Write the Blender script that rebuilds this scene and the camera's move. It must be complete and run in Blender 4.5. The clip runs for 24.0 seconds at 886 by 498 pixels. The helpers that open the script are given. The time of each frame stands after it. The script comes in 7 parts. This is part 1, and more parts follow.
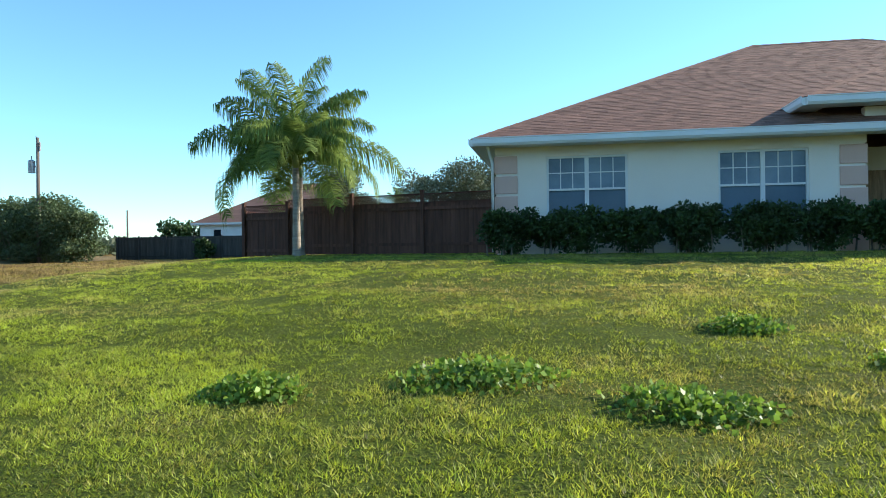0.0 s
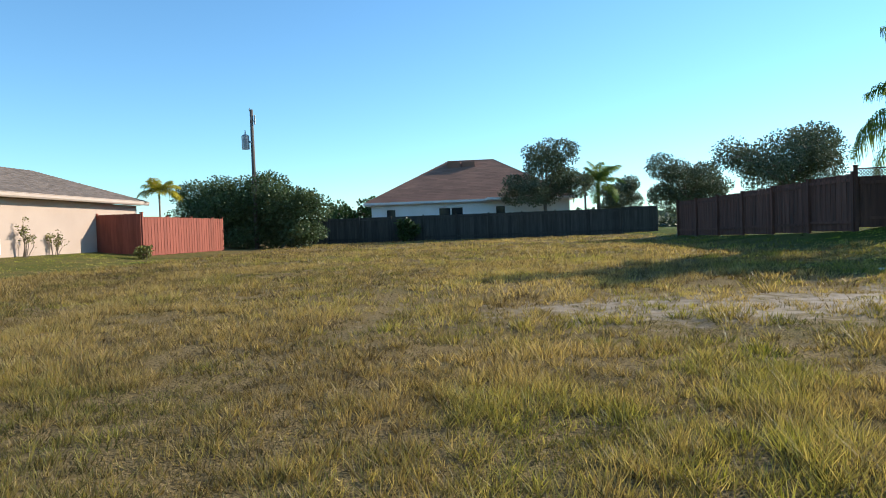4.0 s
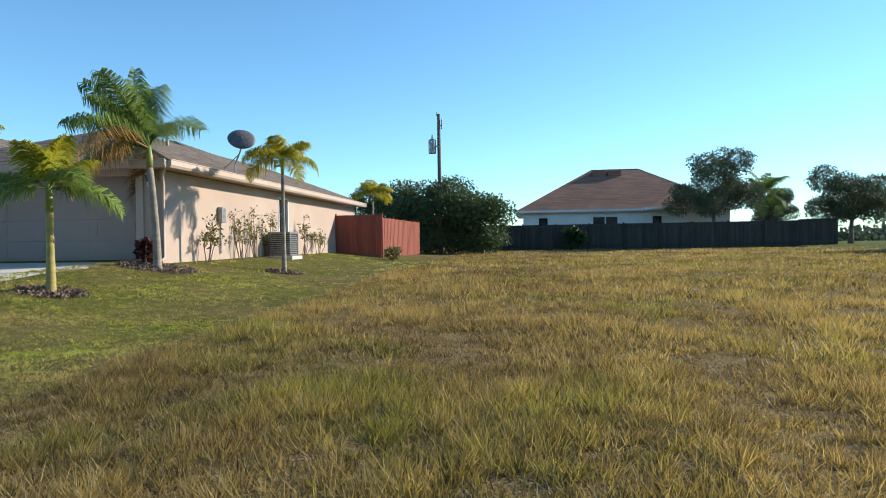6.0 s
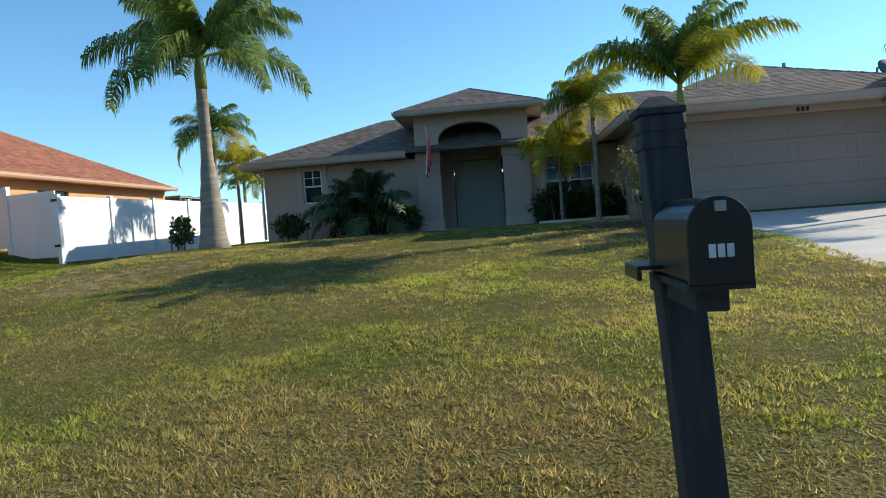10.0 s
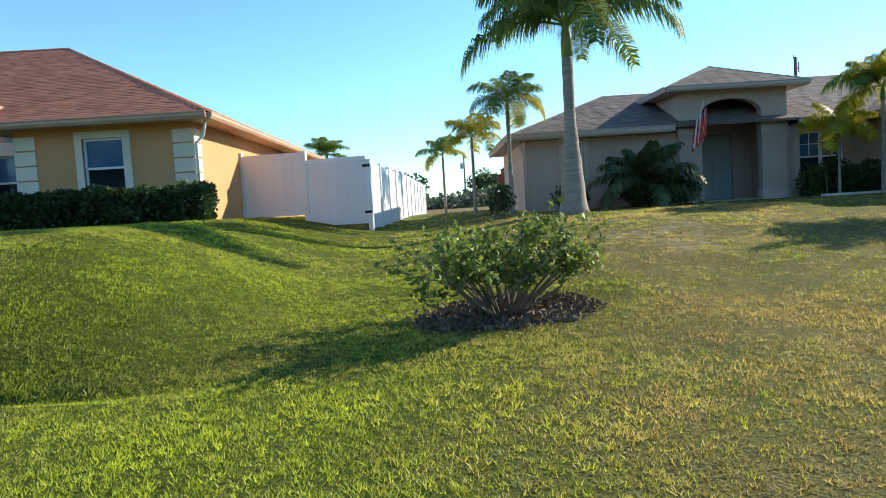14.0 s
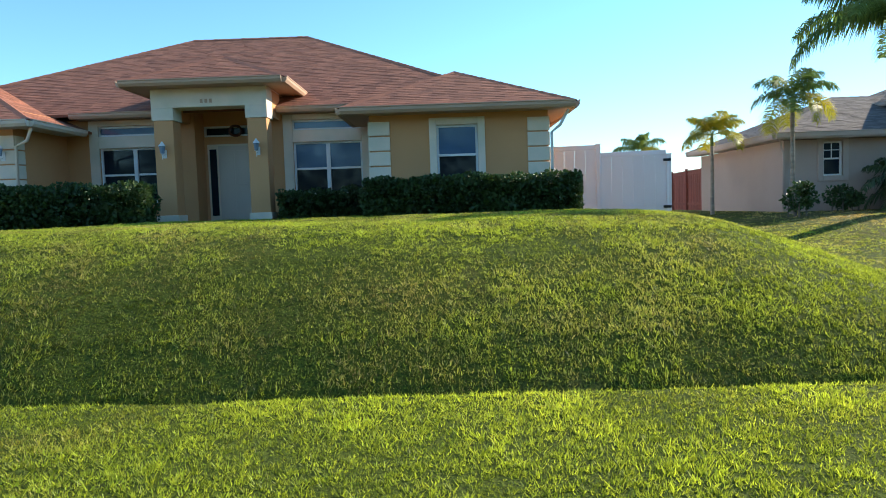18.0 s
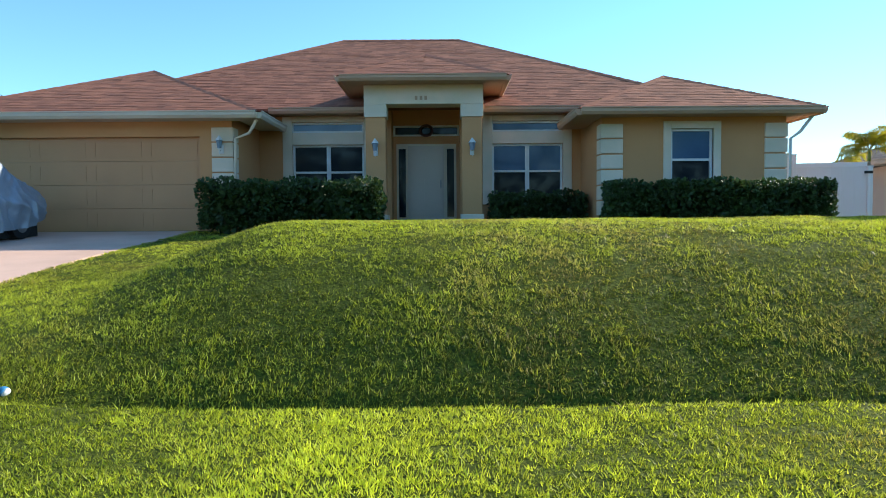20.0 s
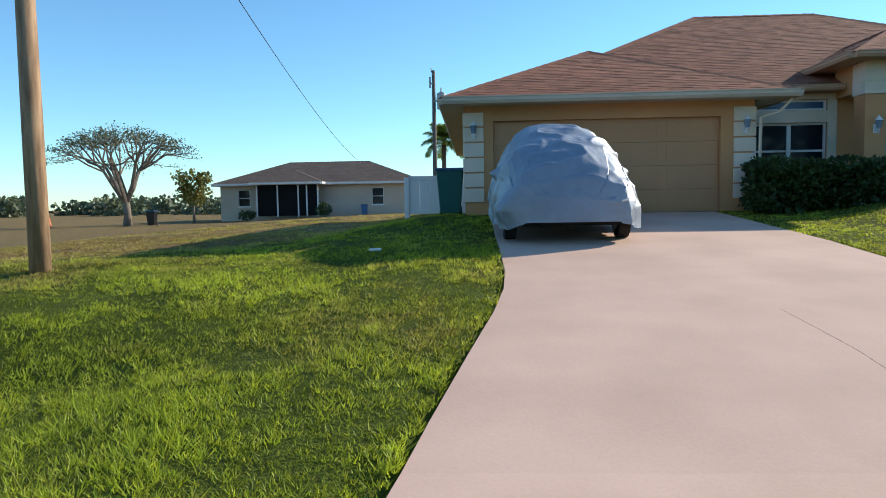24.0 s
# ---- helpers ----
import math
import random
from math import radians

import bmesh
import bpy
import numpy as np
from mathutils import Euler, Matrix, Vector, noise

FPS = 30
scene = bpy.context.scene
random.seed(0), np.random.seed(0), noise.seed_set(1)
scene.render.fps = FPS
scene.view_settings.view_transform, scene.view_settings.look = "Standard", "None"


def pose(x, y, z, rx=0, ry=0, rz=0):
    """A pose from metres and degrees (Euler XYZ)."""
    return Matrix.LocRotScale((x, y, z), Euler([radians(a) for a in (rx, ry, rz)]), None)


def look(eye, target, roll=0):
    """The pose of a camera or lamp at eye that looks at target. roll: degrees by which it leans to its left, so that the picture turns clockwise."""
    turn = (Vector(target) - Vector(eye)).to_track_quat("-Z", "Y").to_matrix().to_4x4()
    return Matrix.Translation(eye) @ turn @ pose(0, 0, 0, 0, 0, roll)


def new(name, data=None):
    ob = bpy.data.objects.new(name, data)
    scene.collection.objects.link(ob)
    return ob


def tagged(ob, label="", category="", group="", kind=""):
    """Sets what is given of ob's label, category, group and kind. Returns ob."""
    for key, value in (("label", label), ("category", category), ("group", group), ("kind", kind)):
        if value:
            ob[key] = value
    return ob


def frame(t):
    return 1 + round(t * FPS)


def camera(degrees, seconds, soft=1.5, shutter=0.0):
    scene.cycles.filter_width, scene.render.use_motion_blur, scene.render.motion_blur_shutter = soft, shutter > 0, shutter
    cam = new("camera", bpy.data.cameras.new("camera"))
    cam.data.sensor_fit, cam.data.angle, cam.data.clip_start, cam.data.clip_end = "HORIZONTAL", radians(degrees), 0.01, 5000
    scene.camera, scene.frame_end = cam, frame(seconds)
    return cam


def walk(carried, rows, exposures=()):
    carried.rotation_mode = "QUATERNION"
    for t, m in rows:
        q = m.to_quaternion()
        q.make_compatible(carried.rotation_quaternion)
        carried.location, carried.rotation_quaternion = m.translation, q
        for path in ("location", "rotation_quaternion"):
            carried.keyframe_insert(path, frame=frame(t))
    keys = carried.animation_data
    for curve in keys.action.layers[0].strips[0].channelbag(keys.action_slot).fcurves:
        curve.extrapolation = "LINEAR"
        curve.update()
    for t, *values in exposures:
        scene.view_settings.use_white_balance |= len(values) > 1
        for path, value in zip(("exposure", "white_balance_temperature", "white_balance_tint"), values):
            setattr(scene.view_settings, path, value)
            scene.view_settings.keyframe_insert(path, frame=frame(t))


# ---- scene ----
cam = camera(66.6, 24.0, soft=0.95)
PATH = [
    (0, (0.194, 0.671, 1.314), (-0.157, 2.64, 1.311), -0.7),
    (0.5, (-2.577, 0.717, 1.329), (-2.785, 2.706, 1.268), -2.3),
    (1, (-5.371, 0.655, 1.413), (-5.594, 2.641, 1.339), -2.5),
    (1.5, (-7.993, 0.779, 1.399), (-8.17, 2.769, 1.308), -1.9),
    (2, (-10.428, 0.829, 1.421), (-10.574, 2.821, 1.322), -1.5),
    (2.5, (-12.939, 0.868, 1.419), (-13.118, 2.859, 1.362), -1.9),
    (3, (-15.481, 0.704, 1.405), (-15.589, 2.7, 1.321), -2.3),
    (3.5, (-18.184, 0.623, 1.406), (-18.343, 2.616, 1.343), -2.3),
    (5.5, (-28.118, 0.274, 1.316), (-28.294, 2.266, 1.267), -1.7),
    (6, (-30.561, 0.126, 1.313), (-30.818, 2.11, 1.294), -0.9),
    (6.5, (-32.901, 0.05, 1.294), (-33.114, 2.038, 1.252), -0.6),
    (7, (-35.274, -0.006, 1.267), (-35.489, 1.981, 1.205), -0.8),
    (7.5, (-37.665, -0.049, 1.239), (-37.874, 1.94, 1.224), -2.0),
    (8, (-39.999, -0.094, 1.215), (-40.169, 1.898, 1.199), -2.0),
    (8.5, (-42.48, -0.106, 1.233), (-42.605, 1.89, 1.191), -2.4),
    (9, (-44.757, -0.065, 1.211), (-44.871, 1.931, 1.173), -2.8),
    (9.5, (-47.085, -0.03, 1.241), (-47.213, 1.965, 1.217), -2.8),
    (10, (-49.296, -0.119, 1.188), (-49.497, 1.87, 1.115), -4.1),
    (10.5, (-51.546, -0.335, 1.188), (-51.77, 1.652, 1.15), -3.6),
    (11, (-53.395, -0.547, 1.204), (-53.763, 1.419, 1.184), -4.5),
    (11.5, (-54.818, -0.716, 1.194), (-55.169, 1.253, 1.212), -4.4),
    (13.5, (-58.625, -1.021, 1.446), (-58.682, 0.975, 1.328), -3.6),
    (14, (-59.522, -1.041, 1.439), (-59.514, 0.954, 1.306), -3.4),
    (14.5, (-60.368, -0.996, 1.45), (-60.408, 1.001, 1.347), -3.2),
    (15, (-61.226, -1.045, 1.47), (-61.224, 0.95, 1.33), -3.2),
    (15.5, (-62.178, -1.097, 1.525), (-62.175, 0.899, 1.399), -2.3),
    (16, (-63.114, -1.05, 1.58), (-63.117, 0.946, 1.451), -2.0),
    (16.5, (-63.971, -1.041, 1.609), (-63.965, 0.952, 1.446), -1.9),
    (17, (-64.929, -0.998, 1.597), (-64.891, 0.994, 1.416), -2.7),
    (17.5, (-65.961, -0.999, 1.578), (-65.963, 0.995, 1.421), -2.6),
    (19.5, (-70.956, -0.495, 1.4), (-70.962, 1.504, 1.323), -0.7),
    (20, (-72.177, -0.477, 1.38), (-72.184, 1.521, 1.299), -0.4),
    (20.5, (-73.395, -0.503, 1.416), (-73.429, 1.495, 1.33), -0.6),
    (21, (-74.5, -0.473, 1.451), (-74.459, 1.523, 1.334), -1.7),
    (21.5, (-75.733, -0.499, 1.45), (-75.762, 1.497, 1.339), -0.6),
    (22, (-77.065, -0.528, 1.443), (-77.118, 1.468, 1.326), -1.3),
    (22.5, (-78.389, -0.602, 1.45), (-78.6, 1.386, 1.384), -0.2),
    (23, (-79.844, -0.708, 1.466), (-79.944, 1.286, 1.335), -0.1),
    (23.5, (-81.344, -0.736, 1.496), (-81.398, 1.258, 1.358), -1.3),
    (24, (-82.822, -0.69, 1.491), (-82.914, 1.303, 1.356), -1.0),
]
walk(cam, [(t, look(eye, target, roll)) for t, eye, target, roll in PATH],
     ((0, 0.95), (1.5, 0.95), (3, 0.6), (6, 0.45), (7, 0.45), (9, 0.3), (10, 0.4), (11, 0.75), (11.5, 0.8), (14, 0.8), (16, 0.9), (21, 0.9), (22.5, 0.55), (24, 0.4)))

# ---------------------------------------------------------------- light
SUN_WAY = Vector((1.85, 1.03, 1.0)).normalized()
world = bpy.data.worlds.new("sky")
scene.world = world
world.use_nodes = True
wn = world.node_tree.nodes
sky = wn.new("ShaderNodeTexSky")
sky.sky_type, sky.sun_disc = "NISHITA", False
sky.sun_elevation = math.asin(SUN_WAY.z)
sky.sun_rotation = math.atan2(SUN_WAY.x, SUN_WAY.y)
sky.air_density, sky.dust_density, sky.ozone_density = 1.0, 0.0, 2.0
clear = wn.new("ShaderNodeMix")
clear.data_type, clear.blend_type = "RGBA", "MULTIPLY"
clear.inputs[0].default_value = 1.0
clear.inputs[7].default_value = (0.70, 1.05, 1.22, 1)
world.node_tree.links.new(sky.outputs[0], clear.inputs[6])
world.node_tree.links.new(clear.outputs[2], wn["Background"].inputs[0])
wn["Background"].inputs[1].default_value = 0.13
sun_data = bpy.data.lights.new("sun", "SUN")
sun_data.energy, sun_data.angle, sun_data.color = 5.0, radians(0.53), (1.0, 0.91, 0.75)
sun = new("sun", sun_data)
sun.matrix_world = look(SUN_WAY * 60, (0, 0, 0))

# ---------------------------------------------------------------- materials
MATS = {}


def mat(name, color, rough=0.8, color2=None, scale=8.0, fine=60.0, vary=0.25, bump=0.2, metal=0.0, island=0.0,
        obj=0.0, spec=0.4, stretch=(1, 1, 1), through_light=0.0, dist=0.01):
    """A surface with large stains, fine grain, a bump, and differences from piece to piece."""
    if name in MATS:
        return MATS[name]
    m = bpy.data.materials.new(name)
    m.use_nodes = True
    t = m.node_tree
    N, L = t.nodes, t.links
    b = N["Principled BSDF"]
    mp = N.new("ShaderNodeMapping")
    mp.inputs["Scale"].default_value = stretch
    geo = N.new("ShaderNodeNewGeometry")
    L.new(geo.outputs["Position"], mp.inputs[0])
    n1 = N.new("ShaderNodeTexNoise")
    n1.inputs["Scale"].default_value, n1.inputs["Detail"].default_value = scale, 5
    n2 = N.new("ShaderNodeTexNoise")
    n2.inputs["Scale"].default_value, n2.inputs["Detail"].default_value = fine, 3
    L.new(mp.outputs[0], n1.inputs[0])
    L.new(mp.outputs[0], n2.inputs[0])
    c2 = color2 or tuple(c * 0.6 for c in color)
    r = N.new("ShaderNodeValToRGB")
    r.color_ramp.elements[0].position, r.color_ramp.elements[1].position = 0.32, 0.68
    r.color_ramp.elements[0].color, r.color_ramp.elements[1].color = (*c2, 1), (*color, 1)
    L.new(n1.outputs[0], r.inputs[0])
    hsv = N.new("ShaderNodeHueSaturation")
    L.new(r.outputs[0], hsv.inputs["Color"])
    ma = N.new("ShaderNodeMath")
    ma.operation, ma.inputs[1].default_value, ma.inputs[2].default_value = "MULTIPLY_ADD", vary * 2, 1 - vary
    L.new(n2.outputs[0], ma.inputs[0])
    last = ma
    for amount, out, src in ((island, "Random Per Island", geo), (obj, "Random", None)):
        if amount:
            s = src or N.new("ShaderNodeObjectInfo")
            mb = N.new("ShaderNodeMath")
            mb.operation, mb.inputs[1].default_value, mb.inputs[2].default_value = "MULTIPLY_ADD", amount * 2, 1 - amount
            L.new(s.outputs[out], mb.inputs[0])
            mm = N.new("ShaderNodeMath")
            mm.operation = "MULTIPLY"
            L.new(last.outputs[0], mm.inputs[0])
            L.new(mb.outputs[0], mm.inputs[1])
            last = mm
    L.new(last.outputs[0], hsv.inputs["Value"])
    L.new(hsv.outputs[0], b.inputs["Base Color"])
    b.inputs["Roughness"].default_value, b.inputs["Metallic"].default_value = rough, metal
    b.inputs["Specular IOR Level"].default_value = spec
    if bump:
        bp = N.new("ShaderNodeBump")
        bp.inputs["Strength"].default_value, bp.inputs["Distance"].default_value = bump, dist
        L.new(n2.outputs[0], bp.inputs["Height"])
        L.new(bp.outputs[0], b.inputs["Normal"])
    if through_light:
        tr = N.new("ShaderNodeBsdfTranslucent")
        mix = N.new("ShaderNodeMixShader")
        mix.inputs[0].default_value = through_light
        L.new(hsv.outputs[0], tr.inputs[0])
        L.new(b.outputs[0], mix.inputs[1])
        L.new(tr.outputs[0], mix.inputs[2])
        L.new(mix.outputs[0], N["Material Output"].inputs[0])
    MATS[name] = m
    return m


def glass_dark(name, tint):
    m = mat(name, tint, 0.05, vary=0.1, bump=0, spec=0.25, scale=0.6)
    return m


M_STUCCO_A = mat("cream stucco", (0.86, 0.77, 0.67), 0.9, (0.80, 0.71, 0.61), 0.7, 90, 0.06, 0.35)
M_SALMON = mat("salmon stucco", (0.72, 0.47, 0.38), 0.9, (0.65, 0.42, 0.34), 1.2, 90, 0.08, 0.3)
M_STUCCO_B = mat("grey beige stucco", (0.50, 0.385, 0.32), 0.9, (0.44, 0.335, 0.275), 0.6, 90, 0.07, 0.4)
M_TRIM_B = mat("pale beige trim", (0.54, 0.43, 0.365), 0.85, (0.47, 0.375, 0.315), 1.0, 90, 0.06, 0.3)
M_GARAGE_B = mat("beige garage door paint", (0.36, 0.27, 0.23), 0.55, (0.32, 0.24, 0.205), 0.8, 120, 0.04, 0.08)
M_STUCCO_C = mat("ochre stucco", (0.67, 0.335, 0.148), 0.9, (0.59, 0.295, 0.128), 0.6, 90, 0.08, 0.4)
M_GARAGE_C = mat("ochre garage door paint", (0.62, 0.32, 0.15), 0.55, (0.55, 0.28, 0.13), 0.8, 120, 0.04, 0.08)
M_CREAM = mat("cream trim", (0.88, 0.69, 0.54), 0.85, (0.68, 0.60, 0.46), 1.2, 90, 0.06, 0.25)
M_WHITE = mat("white paint", (0.80, 0.80, 0.79), 0.5, (0.72, 0.72, 0.70), 1.0, 90, 0.05, 0.06)
M_VINYL = mat("white vinyl", (0.82, 0.83, 0.85), 0.4, (0.76, 0.77, 0.79), 0.5, 60, 0.03, 0.03, obj=0.03)
M_SHINGLE_A = mat("brown shingles", (0.25, 0.125, 0.085), 0.95, (0.19, 0.095, 0.065), 2.5, 60, 0.28, 0.6, island=0.24)
M_SHINGLE_B = mat("grey brown shingles", (0.18, 0.14, 0.115), 0.95, (0.14, 0.11, 0.09), 2.5, 60, 0.28, 0.6, island=0.28)
M_SHINGLE_C = mat("red brown shingles", (0.33, 0.125, 0.07), 0.95, (0.235, 0.09, 0.053), 2.5, 60, 0.3, 0.6, island=0.24)
M_SHINGLE_F = mat("far brown shingles", (0.25, 0.13, 0.09), 0.95, (0.19, 0.10, 0.07), 0.5, 30, 0.25, 0.4, island=0.15)
M_FASCIA_C = mat("tan fascia paint", (0.54, 0.34, 0.22), 0.6, (0.47, 0.295, 0.19), 1.2, 90, 0.05, 0.08)
M_SHINGLE_D = mat("dark grey brown shingles", (0.12, 0.085, 0.068), 0.95, (0.09, 0.065, 0.05), 2.5, 30, 0.25, 0.4, island=0.12)
M_GUTTER_C = mat("cream gutter paint", (0.64, 0.53, 0.41), 0.6, (0.57, 0.47, 0.36), 1.2, 90, 0.05, 0.08)
M_LEAF_MID = mat("mid green leaves", (0.11, 0.155, 0.06), 0.55, (0.06, 0.095, 0.035), 0.8, 12, 0.3, 0, island=0.35, through_light=0.25)
# Black of the porch screen, and of the mailbox slot's painted shade.
M_SCREEN_SLOT = mat("black screen and slot shade", (0.012, 0.013, 0.014), 0.7, vary=0.1, bump=0, spec=0.1)
# Mottled pale blue-grey, for the cream house's upper panes and the lantern glass.
M_PANE_PALE = mat("pale blue-grey pane", (0.27, 0.35, 0.42), 0.1, (0.08, 0.125, 0.18), 0.8, 20, 0.06, 0, spec=0.3)
M_GLASS = glass_dark("window glass dark", (0.012, 0.02, 0.032))
# Sky-blue base colour stands in for the sky reflected in these panes.
M_PANE_SKY = mat("pane with painted sky reflection", (0.075, 0.15, 0.26), 0.06, (0.05, 0.105, 0.19), 0.8, 20, 0.06, 0, spec=0.5)
M_DOOR = mat("pale front door paint", (0.66, 0.54, 0.44), 0.5, (0.60, 0.49, 0.40), 1, 90, 0.05, 0.05)
M_DOOR_B = mat("grey green front door", (0.36, 0.37, 0.34), 0.5, (0.32, 0.33, 0.30), 1, 90, 0.05, 0.05)
M_CONCRETE_B = mat("pale concrete", (0.67, 0.61, 0.53), 0.9, (0.55, 0.505, 0.44), 0.9, 45, 0.07, 0.07)
M_CONCRETE_C = mat("pinkish concrete", (0.67, 0.455, 0.355), 0.9, (0.55, 0.37, 0.285), 0.9, 45, 0.08, 0.07)
M_ASPHALT = mat("grey asphalt", (0.10, 0.10, 0.10), 0.95, (0.075, 0.075, 0.075), 0.7, 160, 0.35, 0.6)
M_BROWN_FENCE = mat("dark brown fence stain", (0.15, 0.066, 0.045), 0.9, (0.09, 0.042, 0.03), 2, 40, 0.25, 0.4, obj=0.2, stretch=(6, 6, 0.6))
M_RED_FENCE = mat("red fence stain", (0.30, 0.085, 0.055), 0.85, (0.23, 0.065, 0.045), 2, 40, 0.22, 0.4, obj=0.15, stretch=(6, 6, 0.6))
M_GREY_FENCE = mat("weathered dark fence", (0.075, 0.07, 0.06), 0.95, (0.05, 0.048, 0.04), 2, 40, 0.25, 0.4, obj=0.25, stretch=(6, 6, 0.6))
M_BLACK = mat("black enamel", (0.012, 0.013, 0.015), 0.35, vary=0.1, bump=0.03)
M_POST_GREY = mat("weathered grey post", (0.04, 0.044, 0.048), 0.75, (0.018, 0.021, 0.025), 5, 60, 0.25, 0.4, stretch=(5, 5, 0.5))
M_GREEN_PLASTIC = mat("green moulded plastic", (0.01, 0.105, 0.10), 0.45, (0.01, 0.10, 0.085), 5, 160, 0.08, 0.15)
M_GREY_PLASTIC = mat("grey plastic door", (0.30, 0.30, 0.34), 0.5, (0.25, 0.25, 0.29), 5, 120, 0.06, 0.1)
M_RED = mat("red flag paint", (0.6, 0.03, 0.02), 0.4, vary=0.08, bump=0)
M_WHITEMARK = mat("white lettering", (0.85, 0.85, 0.85), 0.5, vary=0.04, bump=0)
M_DARKMARK = mat("dark lettering", (0.05, 0.045, 0.04), 0.6, vary=0.04, bump=0)
M_COVER = mat("silver grey car cover", (0.31, 0.35, 0.41), 0.5, (0.25, 0.285, 0.34), 2.0, 9, 0.10, 0.25, metal=0.3, dist=0.03)
M_RUBBER = mat("black rubber", (0.018, 0.018, 0.018), 0.85, vary=0.2, bump=0.2)
M_POLE = mat("brown wooden pole", (0.46, 0.30, 0.18), 0.85, (0.22, 0.13, 0.075), 2.2, 30, 0.3, 0.6, stretch=(7, 7, 0.8))
M_POLE_GREY = mat("grey wooden pole", (0.15, 0.12, 0.10), 0.9, (0.10, 0.085, 0.07), 1.5, 30, 0.2, 0.4, stretch=(8, 8, 0.5))
M_STEEL = mat("grey steel", (0.35, 0.36, 0.37), 0.45, vary=0.1, bump=0.05, metal=0.6)
M_DISH = mat("dark dish grey", (0.13, 0.13, 0.14), 0.6, vary=0.1, bump=0.05)
M_TRUNK = mat("ringed palm trunk", (0.36, 0.31, 0.25), 0.9, (0.22, 0.185, 0.15), 2, 30, 0.25, 0.6, stretch=(1, 1, 7))
M_TRUNK_DARK = mat("dark palm trunk", (0.20, 0.15, 0.115), 0.9, (0.12, 0.09, 0.07), 2, 30, 0.25, 0.6, stretch=(1, 1, 7))
M_SHAFT = mat("green crownshaft", (0.18, 0.27, 0.06), 0.5, (0.25, 0.24, 0.06), 2, 30, 0.15, 0.1)
M_FROND = mat("green palm frond", (0.25, 0.33, 0.075), 0.6, (0.12, 0.185, 0.045), 1.5, 20, 0.25, 0, island=0.3, spec=0.15, through_light=0.45)
M_FROND_Y = mat("yellow green palm frond", (0.56, 0.46, 0.03), 0.5, (0.32, 0.33, 0.03), 1.2, 20, 0.25, 0, island=0.25, through_light=0.5)
M_FROND_D = mat("dead orange frond", (0.40, 0.22, 0.05), 0.7, (0.27, 0.16, 0.05), 1.2, 20, 0.25, 0, island=0.25, through_light=0.25)
M_LEAF = mat("dark green leaves", (0.06, 0.105, 0.027), 0.5, (0.033, 0.065, 0.018), 0.8, 12, 0.3, 0, island=0.35, through_light=0.25)
M_LEAF_GREY = mat("grey green leaves", (0.13, 0.155, 0.085), 0.6, (0.08, 0.105, 0.06), 0.8, 12, 0.3, 0, island=0.3, through_light=0.2)
M_LEAF_LIGHT = mat("bright green leaves", (0.23, 0.29, 0.05), 0.6, (0.11, 0.16, 0.03), 1.5, 12, 0.3, 0, island=0.35, through_light=0.35)
M_LEAF_RED = mat("dark red leaves", (0.11, 0.025, 0.025), 0.5, (0.06, 0.025, 0.02), 1.5, 12, 0.3, 0, island=0.35, through_light=0.2)
M_LEAF_YEL = mat("olive yellow leaves", (0.24, 0.22, 0.05), 0.5, (0.14, 0.15, 0.04), 1.5, 12, 0.3, 0, island=0.35, through_light=0.3)
M_BARK = mat("grey bark", (0.22, 0.18, 0.14), 0.95, (0.14, 0.11, 0.085), 4, 40, 0.3, 0.7)
M_MULCH = mat("red brown mulch", (0.22, 0.15, 0.115), 0.95, (0.12, 0.085, 0.065), 6, 50, 0.4, 1.0, island=0.4)


